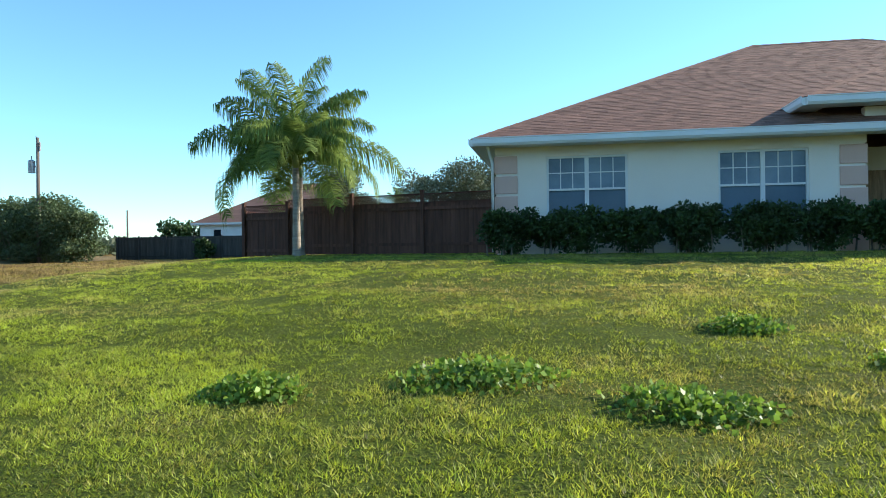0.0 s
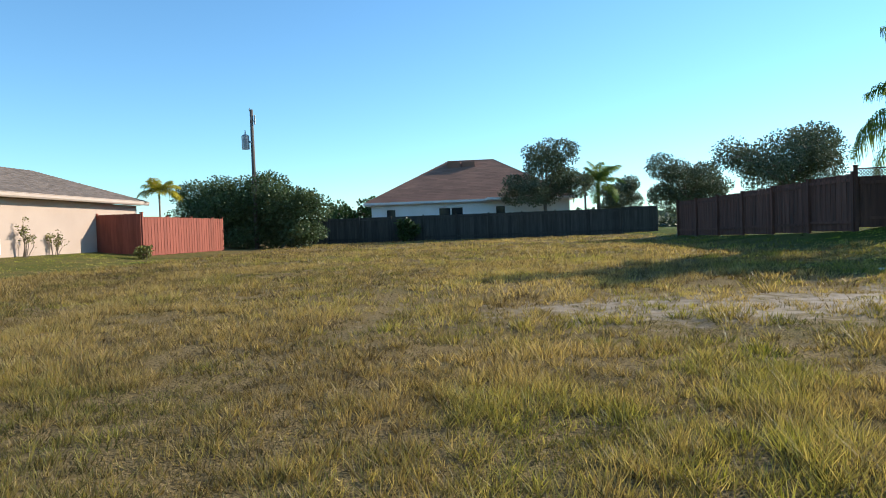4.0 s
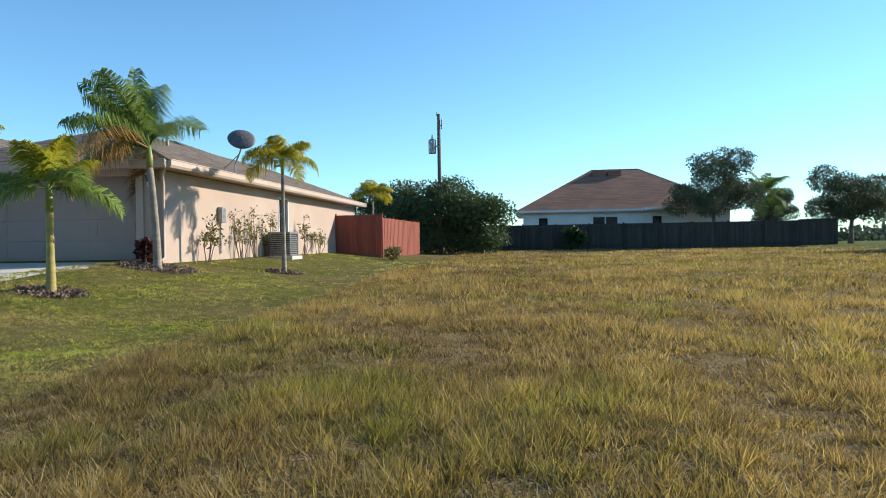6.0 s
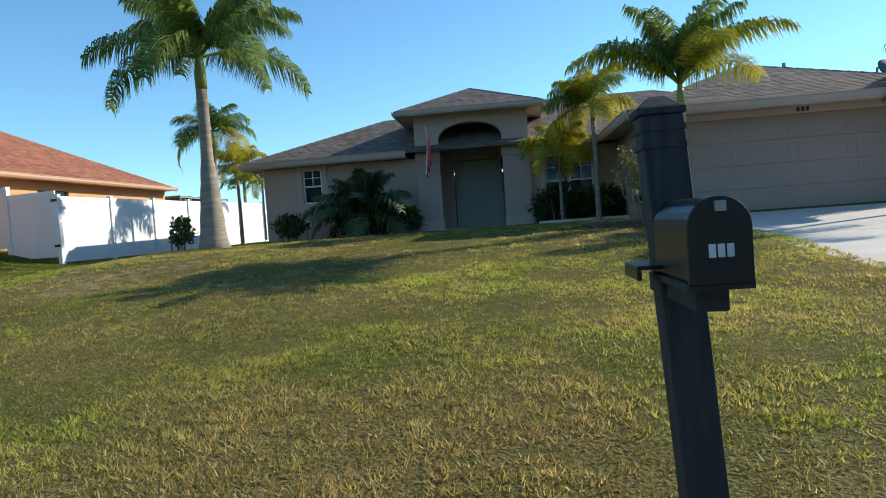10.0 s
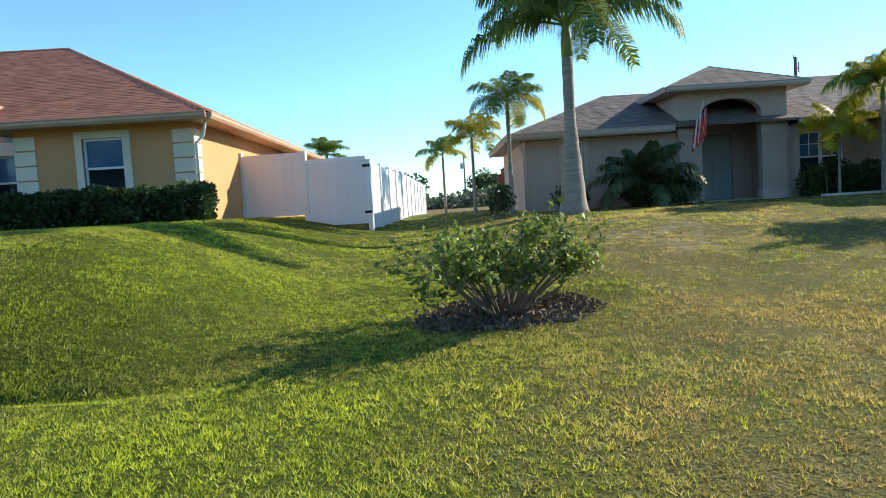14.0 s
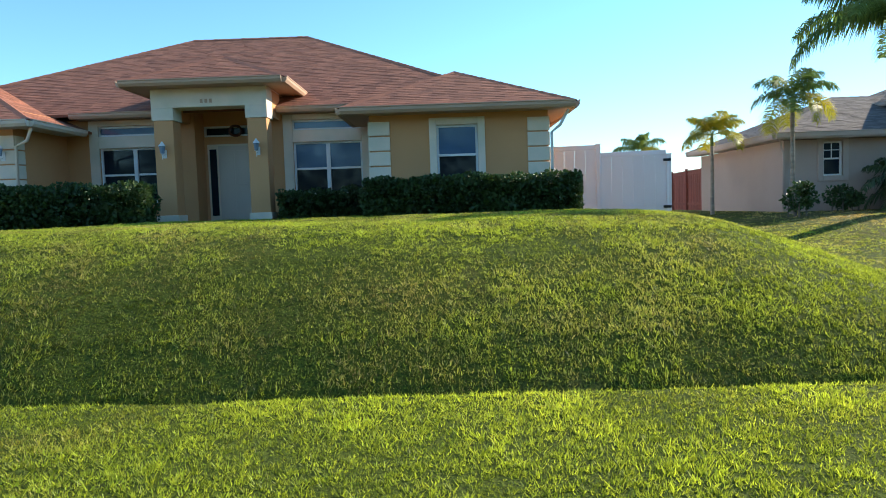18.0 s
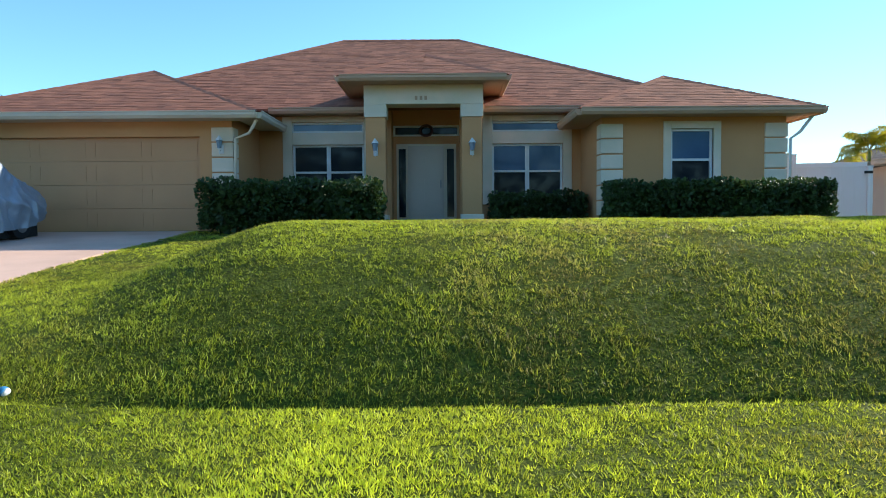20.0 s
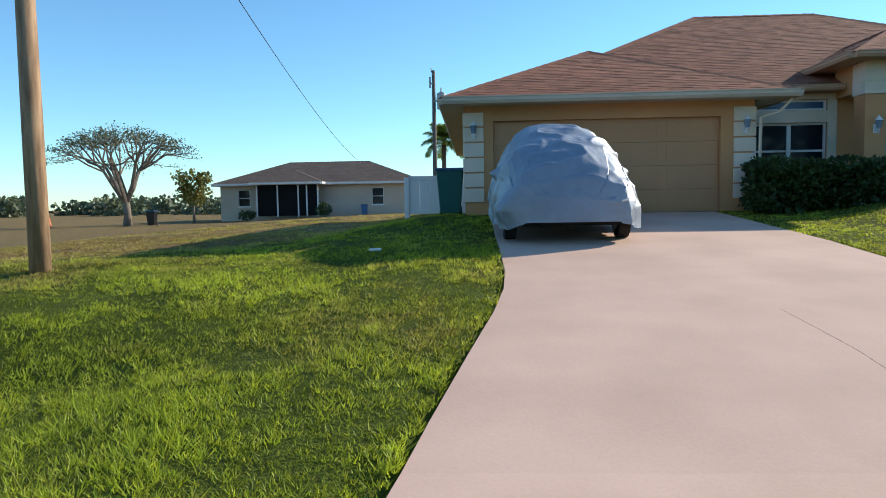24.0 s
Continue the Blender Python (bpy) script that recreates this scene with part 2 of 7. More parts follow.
def ground_material():
    m = bpy.data.materials.new("lawn soil")
    m.use_nodes = True
    t = m.node_tree
    N, L = t.nodes, t.links
    b = N["Principled BSDF"]
    b.inputs["Roughness"].default_value, b.inputs["Specular IOR Level"].default_value = 0.95, 0.1
    geo = N.new("ShaderNodeNewGeometry")
    dry, sand = N.new("ShaderNodeAttribute"), N.new("ShaderNodeAttribute")
    dry.attribute_name, sand.attribute_name = "dry", "sand"
    big, mid, fine = (N.new("ShaderNodeTexNoise") for _ in range(3))
    for n, s, d in ((big, 0.55, 5), (mid, 5.0, 6), (fine, 42.0, 4)):
        n.inputs["Scale"].default_value, n.inputs["Detail"].default_value = s, d
        L.new(geo.outputs["Position"], n.inputs[0])

    def mixer(a, c, f, clamp_from=None):
        x = N.new("ShaderNodeMix")
        x.data_type = "RGBA"
        for i, v in ((6, a), (7, c)):
            if isinstance(v, tuple):
                x.inputs[i].default_value = (*v, 1)
            else:
                L.new(v, x.inputs[i])
        L.new(f, x.inputs[0])
        return x.outputs[2]

    def ramp(src, lo, hi):
        r = N.new("ShaderNodeMapRange")
        r.inputs[1].default_value, r.inputs[2].default_value = lo, hi
        L.new(src, r.inputs[0])
        return r.outputs[0]

    def add(a, c, k):
        x = N.new("ShaderNodeMath")
        x.operation = "MULTIPLY_ADD"
        L.new(c, x.inputs[0])
        x.inputs[1].default_value = k
        L.new(a, x.inputs[2])
        return x.outputs[0]

    green = mixer((0.03, 0.038, 0.007), (0.11, 0.14, 0.016), ramp(fine.outputs[0], 0.3, 0.7))
    straw = mixer((0.06, 0.045, 0.02), (0.32, 0.22, 0.095), ramp(fine.outputs[0], 0.3, 0.7))
    d1 = add(add(dry.outputs["Fac"], big.outputs[0], 0.9), mid.outputs[0], 0.5)
    turf = mixer(green, straw, ramp(d1, 0.85, 1.45))
    s1 = add(add(sand.outputs["Fac"], mid.outputs[0], 0.6), big.outputs[0], 0.5)
    out = mixer(turf, (0.46, 0.38, 0.30), ramp(s1, 0.92, 1.25))
    L.new(out, b.inputs["Base Color"])
    bp = N.new("ShaderNodeBump")
    bp.inputs["Strength"].default_value, bp.inputs["Distance"].default_value = 0.8, 0.03
    L.new(fine.outputs[0], bp.inputs["Height"])
    L.new(bp.outputs[0], b.inputs["Normal"])
    return m


def blade_material(name, green_a, green_b, dry_a, dry_b, light=0.4):
    """Grass blades, each of its own tint, dry or green by patches."""
    m = bpy.data.materials.new(name)
    m.use_nodes = True
    t = m.node_tree
    N, L = t.nodes, t.links
    b = N["Principled BSDF"]
    b.inputs["Roughness"].default_value, b.inputs["Specular IOR Level"].default_value = 0.5, 0.3
    dry = N.new("ShaderNodeAttribute")
    dry.attribute_name = "dry"

    def mixer(a, c, f):
        x = N.new("ShaderNodeMix")
        x.data_type = "RGBA"
        for i, v in ((6, a), (7, c)):
            if isinstance(v, tuple):
                x.inputs[i].default_value = (*v, 1)
            else:
                L.new(v, x.inputs[i])
        L.new(f, x.inputs[0])
        return x.outputs[2]

    tone = N.new("ShaderNodeAttribute")
    tone.attribute_name = "tone"
    rnd = tone.outputs["Fac"]
    g = mixer(green_a, green_b, rnd)
    d = mixer(dry_a, dry_b, rnd)
    out = mixer(g, d, dry.outputs["Fac"])
    L.new(out, b.inputs["Base Color"])
    tr = N.new("ShaderNodeBsdfTranslucent")
    mix = N.new("ShaderNodeMixShader")
    mix.inputs[0].default_value = light
    lit = N.new("ShaderNodeMix")
    lit.data_type, lit.blend_type, lit.clamp_result = "RGBA", "MULTIPLY", True
    lit.inputs[0].default_value, lit.inputs[7].default_value = 1.0, (1.35, 1.3, 0.8, 1)
    L.new(out, lit.inputs[6])
    L.new(lit.outputs[2], tr.inputs[0])
    L.new(b.outputs[0], mix.inputs[1])
    L.new(tr.outputs[0], mix.inputs[2])
    L.new(mix.outputs[0], N["Material Output"].inputs[0])
    return m


M_GROUND = ground_material()
M_BLADE = blade_material("lawn blades", (0.095, 0.125, 0.022), (0.46, 0.54, 0.065), (0.19, 0.13, 0.058), (0.62, 0.48, 0.22), 0.5)
M_BLADE_DRY = blade_material("dry field blades", (0.05, 0.065, 0.015), (0.30, 0.31, 0.045), (0.09, 0.06, 0.028), (0.48, 0.35, 0.155), 0.5)
M_STEM_GOLD = mat("golden palm stem", (0.44, 0.34, 0.10), 0.6, (0.30, 0.24, 0.08), 2, 30, 0.2, 0.4, stretch=(1, 1, 7))
M_BLADE_LUSH = blade_material("lush lawn blades", (0.07, 0.10, 0.015), (0.50, 0.58, 0.06), (0.15, 0.10, 0.04), (0.56, 0.44, 0.19), 0.5)
M_WEED = mat("pale green weed leaves", (0.24, 0.36, 0.04), 0.5, (0.13, 0.22, 0.03), 1.5, 12, 0.3, 0, island=0.35, through_light=0.4)
# Brighter copy of the lush blades; sunlight on flat turf is in the colour.
M_BLADE_SUNLIT = blade_material("sun-brightened blades", (0.14, 0.18, 0.02), (0.60, 0.68, 0.07), (0.20, 0.14, 0.05), (0.58, 0.45, 0.18), 0.55)


# ---------------------------------------------------------------- building helpers
class Geo:
    """Collects faces for one mesh."""

    def __init__(self):
        self.v, self.f = [], []

    def add(self, verts, faces):
        n = len(self.v)
        self.v += [tuple(p) for p in verts]
        self.f += [tuple(i + n for i in q) for q in faces]
        return self

    def box(self, x0, y0, z0, x1, y1, z1, m=None):
        p = [(x, y, z) for z in (z0, z1) for y in (y0, y1) for x in (x0, x1)]
        if m is not None:
            p = [tuple(m @ Vector(q)) for q in p]
        return self.add(p, [(0, 2, 3, 1), (4, 5, 7, 6), (0, 1, 5, 4), (2, 6, 7, 3), (0, 4, 6, 2), (1, 3, 7, 5)])

    def tube(self, path, radii, n=8, cap=True):
        path = [Vector(p) for p in path]
        rings = []
        for i, p in enumerate(path):
            d = (path[min(i + 1, len(path) - 1)] - path[max(i - 1, 0)]).normalized()
            a = d.orthogonal().normalized() if i == 0 else (a - a.dot(d) * d).normalized()
            c = d.cross(a)
            rings += [p + float(radii[i]) * (math.cos(k * math.tau / n) * a + math.sin(k * math.tau / n) * c) for k in range(n)]
        faces = [(i * n + k, i * n + (k + 1) % n, (i + 1) * n + (k + 1) % n, (i + 1) * n + k)
                 for i in range(len(path) - 1) for k in range(n)]
        if cap:
            faces += [tuple(range(n - 1, -1, -1)), tuple(range((len(path) - 1) * n, len(path) * n))]
        return self.add(rings, faces)

    def prism(self, outline, axis, a, b):
        """An outline of two coordinates, drawn out along an axis from a to b."""
        n = len(outline)

        def at(p, w):
            return {"x": (w, p[0], p[1]), "y": (p[0], w, p[1]), "z": (p[0], p[1], w)}[axis]
        v = [at(p, a) for p in outline] + [at(p, b) for p in outline]
        f = [tuple(range(n - 1, -1, -1)), tuple(range(n, 2 * n))] + [(i, (i + 1) % n, n + (i + 1) % n, n + i) for i in range(n)]
        return self.add(v, f)

    def mesh(self, name, smooth=False):
        me = bpy.data.meshes.new(name)
        me.from_pydata(self.v, [], self.f)
        me.update()
        if smooth:
            me.polygons.foreach_set("use_smooth", [True] * len(me.polygons))
        return me


def thing(name, label, category, group="", kind="", at=(0, 0, 0)):
    e = new(name)
    e.location = at
    e.empty_display_size = 0.2
    return tagged(e, label, category, group, kind)


def part(name, geo, material, parent=None, label="", bevel=0.0, smooth=False):
    me = geo if isinstance(geo, bpy.types.Mesh) else geo.mesh(name, smooth)
    if not me.materials:
        me.materials.append(material)
    ob = new(name, me)
    if parent is not None:
        ob.parent = parent
        root = parent
        off = Vector((0, 0, 0))
        while root is not None:
            off += root.location
            root = root.parent
        ob.location = -off
    if bevel:
        b = ob.modifiers.new("bevel", "BEVEL")
        b.width, b.segments, b.limit_method = bevel, 2, "ANGLE"
    if label:
        tagged(ob, label)
    return ob


def solid(name, geo, material, label, category, group="", kind="", bevel=0.0, smooth=False):
    return tagged(part(name, geo, material, None, "", bevel, smooth), label, category, group, kind)


def np_mesh(name, verts, faces, material, attr=None):
    """A mesh from arrays: verts (n, 3), faces (m, k) with k corners each."""
    me = bpy.data.meshes.new(name)
    n, (m, k) = len(verts), faces.shape
    me.vertices.add(n)
    me.vertices.foreach_set("co", np.asarray(verts, np.float32).ravel())
    me.loops.add(m * k)
    me.loops.foreach_set("vertex_index", faces.astype(np.int32).ravel())
    me.polygons.add(m)
    me.polygons.foreach_set("loop_start", np.arange(m, dtype=np.int32) * k)
    me.polygons.foreach_set("loop_total", np.full(m, k, np.int32))
    me.update(calc_edges=True)
    for key, values in (attr or {}).items():
        me.attributes.new(key, "FLOAT", "POINT").data.foreach_set("value", np.asarray(values, np.float32))
    me.materials.append(material)
    return me


# ---------------------------------------------------------------- the lie of the land
def soft_noise(x, y, cell, seed):
    """Smooth noise from 0 to 1 over the plan."""
    r = np.random.default_rng(seed).random((400, 400))
    u, v = np.asarray(x) / cell + 1000.0, np.asarray(y) / cell + 1000.0
    i, j = np.floor(u).astype(int), np.floor(v).astype(int)
    f, g = u - i, v - j
    f, g = f * f * (3 - 2 * f), g * g * (3 - 2 * g)
    a, b = r[i % 400, j % 400], r[(i + 1) % 400, j % 400]
    c, d = r[i % 400, (j + 1) % 400], r[(i + 1) % 400, (j + 1) % 400]
    return (a * (1 - f) + b * f) * (1 - g) + (c * (1 - f) + d * f) * g


def road_edge(x):
    return 0.9 + 0.0185 * (x + 45)


LOT_A = ((0, 0), (1.5, 0), (3, 0.08), (6, 0.35), (10, 0.75), (14, 1.05), (16, 1.12), (22, 1.15), (30, 1.0), (60, 0.7), (120, 0.6))
LOT_E = ((0, 0), (1.5, 0), (3, 0.05), (12, 0.3), (20, 0.45), (50, 0.62), (120, 0.6))
LOT_B = ((0, 0), (1.2, 0), (3, 0.1), (6, 0.32), (9, 0.6), (12, 0.85), (15, 1.0), (22, 1.03), (34, 1.0), (60, 0.7), (120, 0.6))
LOT_V = ((0, 0), (1.0, 0), (3, 0.08), (6, 0.17), (10, 0.46), (14, 0.68), (17, 0.8), (30, 0.95), (60, 0.7), (120, 0.6))
LOT_C = ((0, 0), (0.6, 0), (2, 0.12), (3.8, 0.19), (4.2, -0.1), (4.4, 0.1), (4.9, 0.43), (5.5, 0.74), (6.2, 1.04), (6.9, 1.25), (7.6, 1.36), (8.4, 1.385), (10.5, 1.385),
         (16, 1.38), (30, 1.2), (60, 0.7), (120, 0.6))
DRIVE_B = ((0, 0), (1, 0.03), (3, 0.1), (15.8, 0.97), (30, 0.97))
DRIVE_C = ((-1, -0.035), (0.4, 0.01), (2.5, 0.13), (4.5, 0.36), (6, 0.51), (9.5, 0.86), (14.2, 1.22), (30, 1.22))
LOT_W = ((0, 0), (1, 0.0), (3.4, 0.06), (4.5, 0.02), (5.4, 0.38), (6.4, 0.58), (9, 0.64), (12, 0.68), (20, 0.8), (55, 0.75), (120, 0.6))
LOT_X = ((0, 0), (1, 0.0), (8, 0.1), (20, 0.2), (60, 0.3), (120, 0.5))
STATIONS = ((-122, LOT_X), (-104, LOT_X), (-87.2, LOT_W), (-83.2, DRIVE_C), (-76.6, DRIVE_C), (-74.0, LOT_C), (-64.5, LOT_C), (-60.5, LOT_V),
            (-57.0, LOT_B), (-41.0, LOT_B), (-35.5, LOT_E), (-13.6, LOT_E), (-8.0, LOT_A), (40, LOT_A))


def drive_edges(k, y):
    """Left and right edge of driveway k at the depth y."""
    if k == 1:
        w = np.interp(y, (0.5, 3.0, 5.0, 6.0), (1.6, 0.85, 0.05, 0.0))
        return -45.42 - w, -40.5 + w * 0.7
    w = np.interp(y, (-0.5, 3.2, 6.2, 7.5), (1.3, 0.65, 0.08, 0.0))
    return -82.45 - w, -77.62 + w


def land(x, y):
    """Height of the ground; x and y are arrays."""
    x, y = np.asarray(x, float), np.asarray(y, float)
    xs = np.array([s[0] for s in STATIONS])
    zs = np.stack([np.interp(y, [p[0] for p in prof], [p[1] for p in prof]) for _, prof in STATIONS])
    i = np.clip(np.searchsorted(xs, x) - 1, 0, len(xs) - 2)
    f = np.clip((x - xs[i]) / (xs[i + 1] - xs[i]), 0, 1)
    f = f * f * (3 - 2 * f)
    flat = zs.reshape(len(xs), -1)
    j = np.arange(x.size)
    z = (flat[i.ravel(), j] * (1 - f.ravel()) + flat[i.ravel() + 1, j] * f.ravel()).reshape(x.shape)
    # hummocks and hollows of the unlevelled lawns
    amp = np.interp(x, (-112, -95, -85, -83.4, -76.6, -74, -60, -56, -41, -34, -12, -8, 12, 16), (0.0, 0.10, 0.08, 0.0, 0.0, 0.025, 0.03, 0.05, 0.04, 0.06, 0.06, 0.075, 0.075, 0.0))
    amp = amp * np.clip((y - road_edge(x) - 0.8) / 2.5, 0, 1) * np.clip((15.5 - y) / 3.0, 0, 1)
    z = z + amp * (1.3 * soft_noise(x, y, 1.3, 301) + 0.7 * soft_noise(x, y, 0.6, 302) - 1.0)
    return np.where(y < road_edge(x), -0.05, np.where(y < road_edge(x) + 0.4, np.minimum(z, 0.01), z))


def drive_z(k, y):
    prof = DRIVE_B if k == 1 else DRIVE_C
    return np.interp(y, [p[0] for p in prof], [p[1] for p in prof])


def land_at(x, y):
    return float(land(np.array([x]), np.array([y]))[0])


def on_drive(x, y, margin=0.0):
    inside = np.zeros(np.shape(x), bool)
    for k, far in ((1, 15.8), (2, 14.2)):
        a, b = drive_edges(k, y)
        inside |= (x > a - margin) & (x < b + margin) & (y < far + margin)
    return inside


def dryness(x, y):
    """How dry the turf is, lot by lot."""
    base = np.interp(x, (-110, -93, -88.5, -84, -63, -60, -57, -40, -34.9, -34.4, -15.5, -10.0, 10),
                     (0.75, 0.65, 0.12, 0.02, 0.02, 0.08, 0.42, 0.36, 0.38, 0.85, 0.8, 0.06, 0.1))
    far = np.clip((y - 30) / 15, 0, 1)
    base = base + (0.8 - base) * far * (x < -12)
    west = np.clip((y - 9.0 - 0.9 * (x + 90)) / 3.5, 0, 1) * (x < -84)
    base = np.maximum(base, 0.95 * west)
    base = np.where(y < -5, 0.3, base)
    verge = np.clip(1 - (y - road_edge(x)) / 3.0, 0, 1) * ((x > -60) & (x < -38)) * 0.25
    return np.clip(base + verge, 0, 1)


def sandiness(x, y):
    s = np.exp(-((x + 17.0) / 8.0) ** 2 - ((y - 9.8) / 2.4) ** 2) * 0.6
    s += np.exp(-((x + 55.5) / 3.2) ** 2 - ((y - 10.5) / 2.8) ** 2) * 0.42
    return s


# ---------------------------------------------------------------- ground, road, driveways
gx = np.unique(np.concatenate([np.arange(-112, 16.1, 0.25), [-900, -500, -300, -200, -150, -130, -120, 20, 30, 50, 90, 150, 250, 500, 900]]))
gy = np.unique(np.concatenate([[-900, -500, -250, -120, -60, -30, -12, -8, -5], np.arange(-3, 9, 0.2), np.arange(9, 22, 0.4), np.arange(22, 62, 1.0), [66, 72, 80, 95, 120, 160, 250, 500, 900]]))
X, Y = np.meshgrid(gx, gy)
Z = land(X, Y)
for k, far in ((1, 15.8), (2, 14.2)):
    a, b = drive_edges(k, Y)
    side = 0.3 if k == 1 else 0.1
    Z = np.where((X > a - side) & (X < b + side) & (Y < far) & (Y > -3), np.minimum(Z, drive_z(k, Y) - 0.07), Z)
nv, nu = X.shape
idx = np.arange(nv * nu).reshape(nv, nu)
quads = np.stack([idx[:-1, :-1], idx[:-1, 1:], idx[1:, 1:], idx[1:, :-1]], -1).reshape(-1, 4)
ground_mesh = np_mesh("ground", np.stack([X, Y, Z], -1).reshape(-1, 3), quads, M_GROUND,
                      {"dry": dryness(X, Y).ravel(), "sand": sandiness(X, Y).ravel()})
ground_mesh.polygons.foreach_set("use_smooth", [True] * len(ground_mesh.polygons))
tagged(new("ground", ground_mesh), "grassy ground, green lawns and a dry vacant lot", "ground", kind="structure")

g = Geo()
xs = np.linspace(-400, 300, 141)
for x0, x1 in zip(xs[:-1], xs[1:]):
    e0, e1 = road_edge(x0), road_edge(x1)
    g.add([(x0, e0 - 6.4, -0.04), (x1, e1 - 6.4, -0.04), (x1, e1, -0.005), (x0, e0, -0.005),
           (x0, e0 - 3.2, 0.03), (x1, e1 - 3.2, 0.03)], [(0, 1, 5, 4), (4, 5, 2, 3)])
solid("road", g, M_ASPHALT, "grey asphalt residential road with worn edges", "road", kind="structure")


def driveway(k, far, cuts_y, cut_x, material, label):
    root = thing("driveway_%d" % k, label, "driveway", kind="structure")
    e = road_edge(-43.0 if k == 1 else -80.0)
    ys = [e - 0.05] + list(cuts_y) + [far]
    joint = 0.011 if k == 1 else 0.008
    for i in range(len(ys) - 1):
        for side in (0, 1) if k == 1 or i == 0 else (2,):
            rows = np.linspace(ys[i] + joint * (k == 1), ys[i + 1] - joint * (k == 1), 10)
            p, f = [], []
            for y in rows:
                a, b = drive_edges(k, y)
                wob = 0.02 * math.sin(y * 3.1) * (k == 2)
                lo = cut_x + joint * 0.35 + wob if side == 1 else float(a)
                hi = cut_x - joint * 0.35 + wob if side == 0 else float(b)
                z = float(drive_z(k, y))
                p += [(lo, y, z), (hi, y, z), (lo, y, z - 0.12), (hi, y, z - 0.12)]
            for r in range(len(rows) - 1):
                f += [(4 * r, 4 * r + 1, 4 * r + 5, 4 * r + 4), (4 * r + 2, 4 * r, 4 * r + 4, 4 * r + 6), (4 * r + 1, 4 * r + 3, 4 * r + 7, 4 * r + 5)]
            f += [(2, 3, 1, 0), (len(p) - 4, len(p) - 3, len(p) - 1, len(p) - 2)]
            g = Geo().add(p, f)
            part("concrete_slab", g, material, root)
            if side == 0:
                v = []
                for y in rows:
                    wob = 0.02 * math.sin(y * 3.1) * (k == 2)
                    v += [(cut_x + wob - joint * 0.35, y, float(drive_z(k, y)) - 0.001), (cut_x + wob + joint * 0.35, y, float(drive_z(k, y)) - 0.001)]
                part("joint_filler", Geo().add(v, [(2 * r, 2 * r + 1, 2 * r + 3, 2 * r + 2) for r in range(len(rows) - 1)]), M_RUBBER, root)
    return root


driveway(1, 15.78, (4.95, 7.75, 11.0), -43.05, M_CONCRETE_B, "pale grey concrete driveway with cut joints")
driveway(2, 14.15, (5.6,), -80.0, M_CONCRETE_C, "pinkish concrete driveway with a hairline crack")


# ---------------------------------------------------------------- house kit
def wall(parent, material, axis, a0, a1, z0, z1, front, back, holes=(), name="wall"):
    """A wall along x (axis 'x', front and back are y) or along y, with openings (a0, a1, z0, z1)."""
    ca = sorted({a0, a1, *[h[i] for h in holes for i in (0, 1)]})
    cz = sorted({z0, z1, *[min(max(h[i], z0), z1) for h in holes for i in (2, 3)]})
    full = {}
    for i in range(len(ca) - 1):
        for k in range(len(cz) - 1):
            ma, mz = (ca[i] + ca[i + 1]) / 2, (cz[k] + cz[k + 1]) / 2
            full[i, k] = not any(h[0] < ma < h[1] and h[2] < mz < h[3] for h in holes)
    g, index = Geo(), {}

    def corner(i, k, side):
        if (i, k, side) not in index:
            w = back if side else front
            g.v.append((ca[i], w, cz[k]) if axis == "x" else (w, ca[i], cz[k]))
            index[i, k, side] = len(g.v) - 1
        return index[i, k, side]
    for (i, k), solid_cell in full.items():
        if not solid_cell:
            continue
        for side in (0, 1):
            g.f.append(tuple(corner(p, q, side) for p, q in ((i, k), (i + 1, k), (i + 1, k + 1), (i, k + 1))))
        for di, dk, e in ((-1, 0, ((i, k), (i, k + 1))), (1, 0, ((i + 1, k), (i + 1, k + 1))), (0, -1, ((i, k), (i + 1, k))), (0, 1, ((i, k + 1), (i + 1, k + 1)))):
            if not full.get((i + di, k + dk), False):
                g.f.append((corner(*e[0], 0), corner(*e[1], 0), corner(*e[1], 1), corner(*e[0], 1)))
    return part(name, g, material, parent)


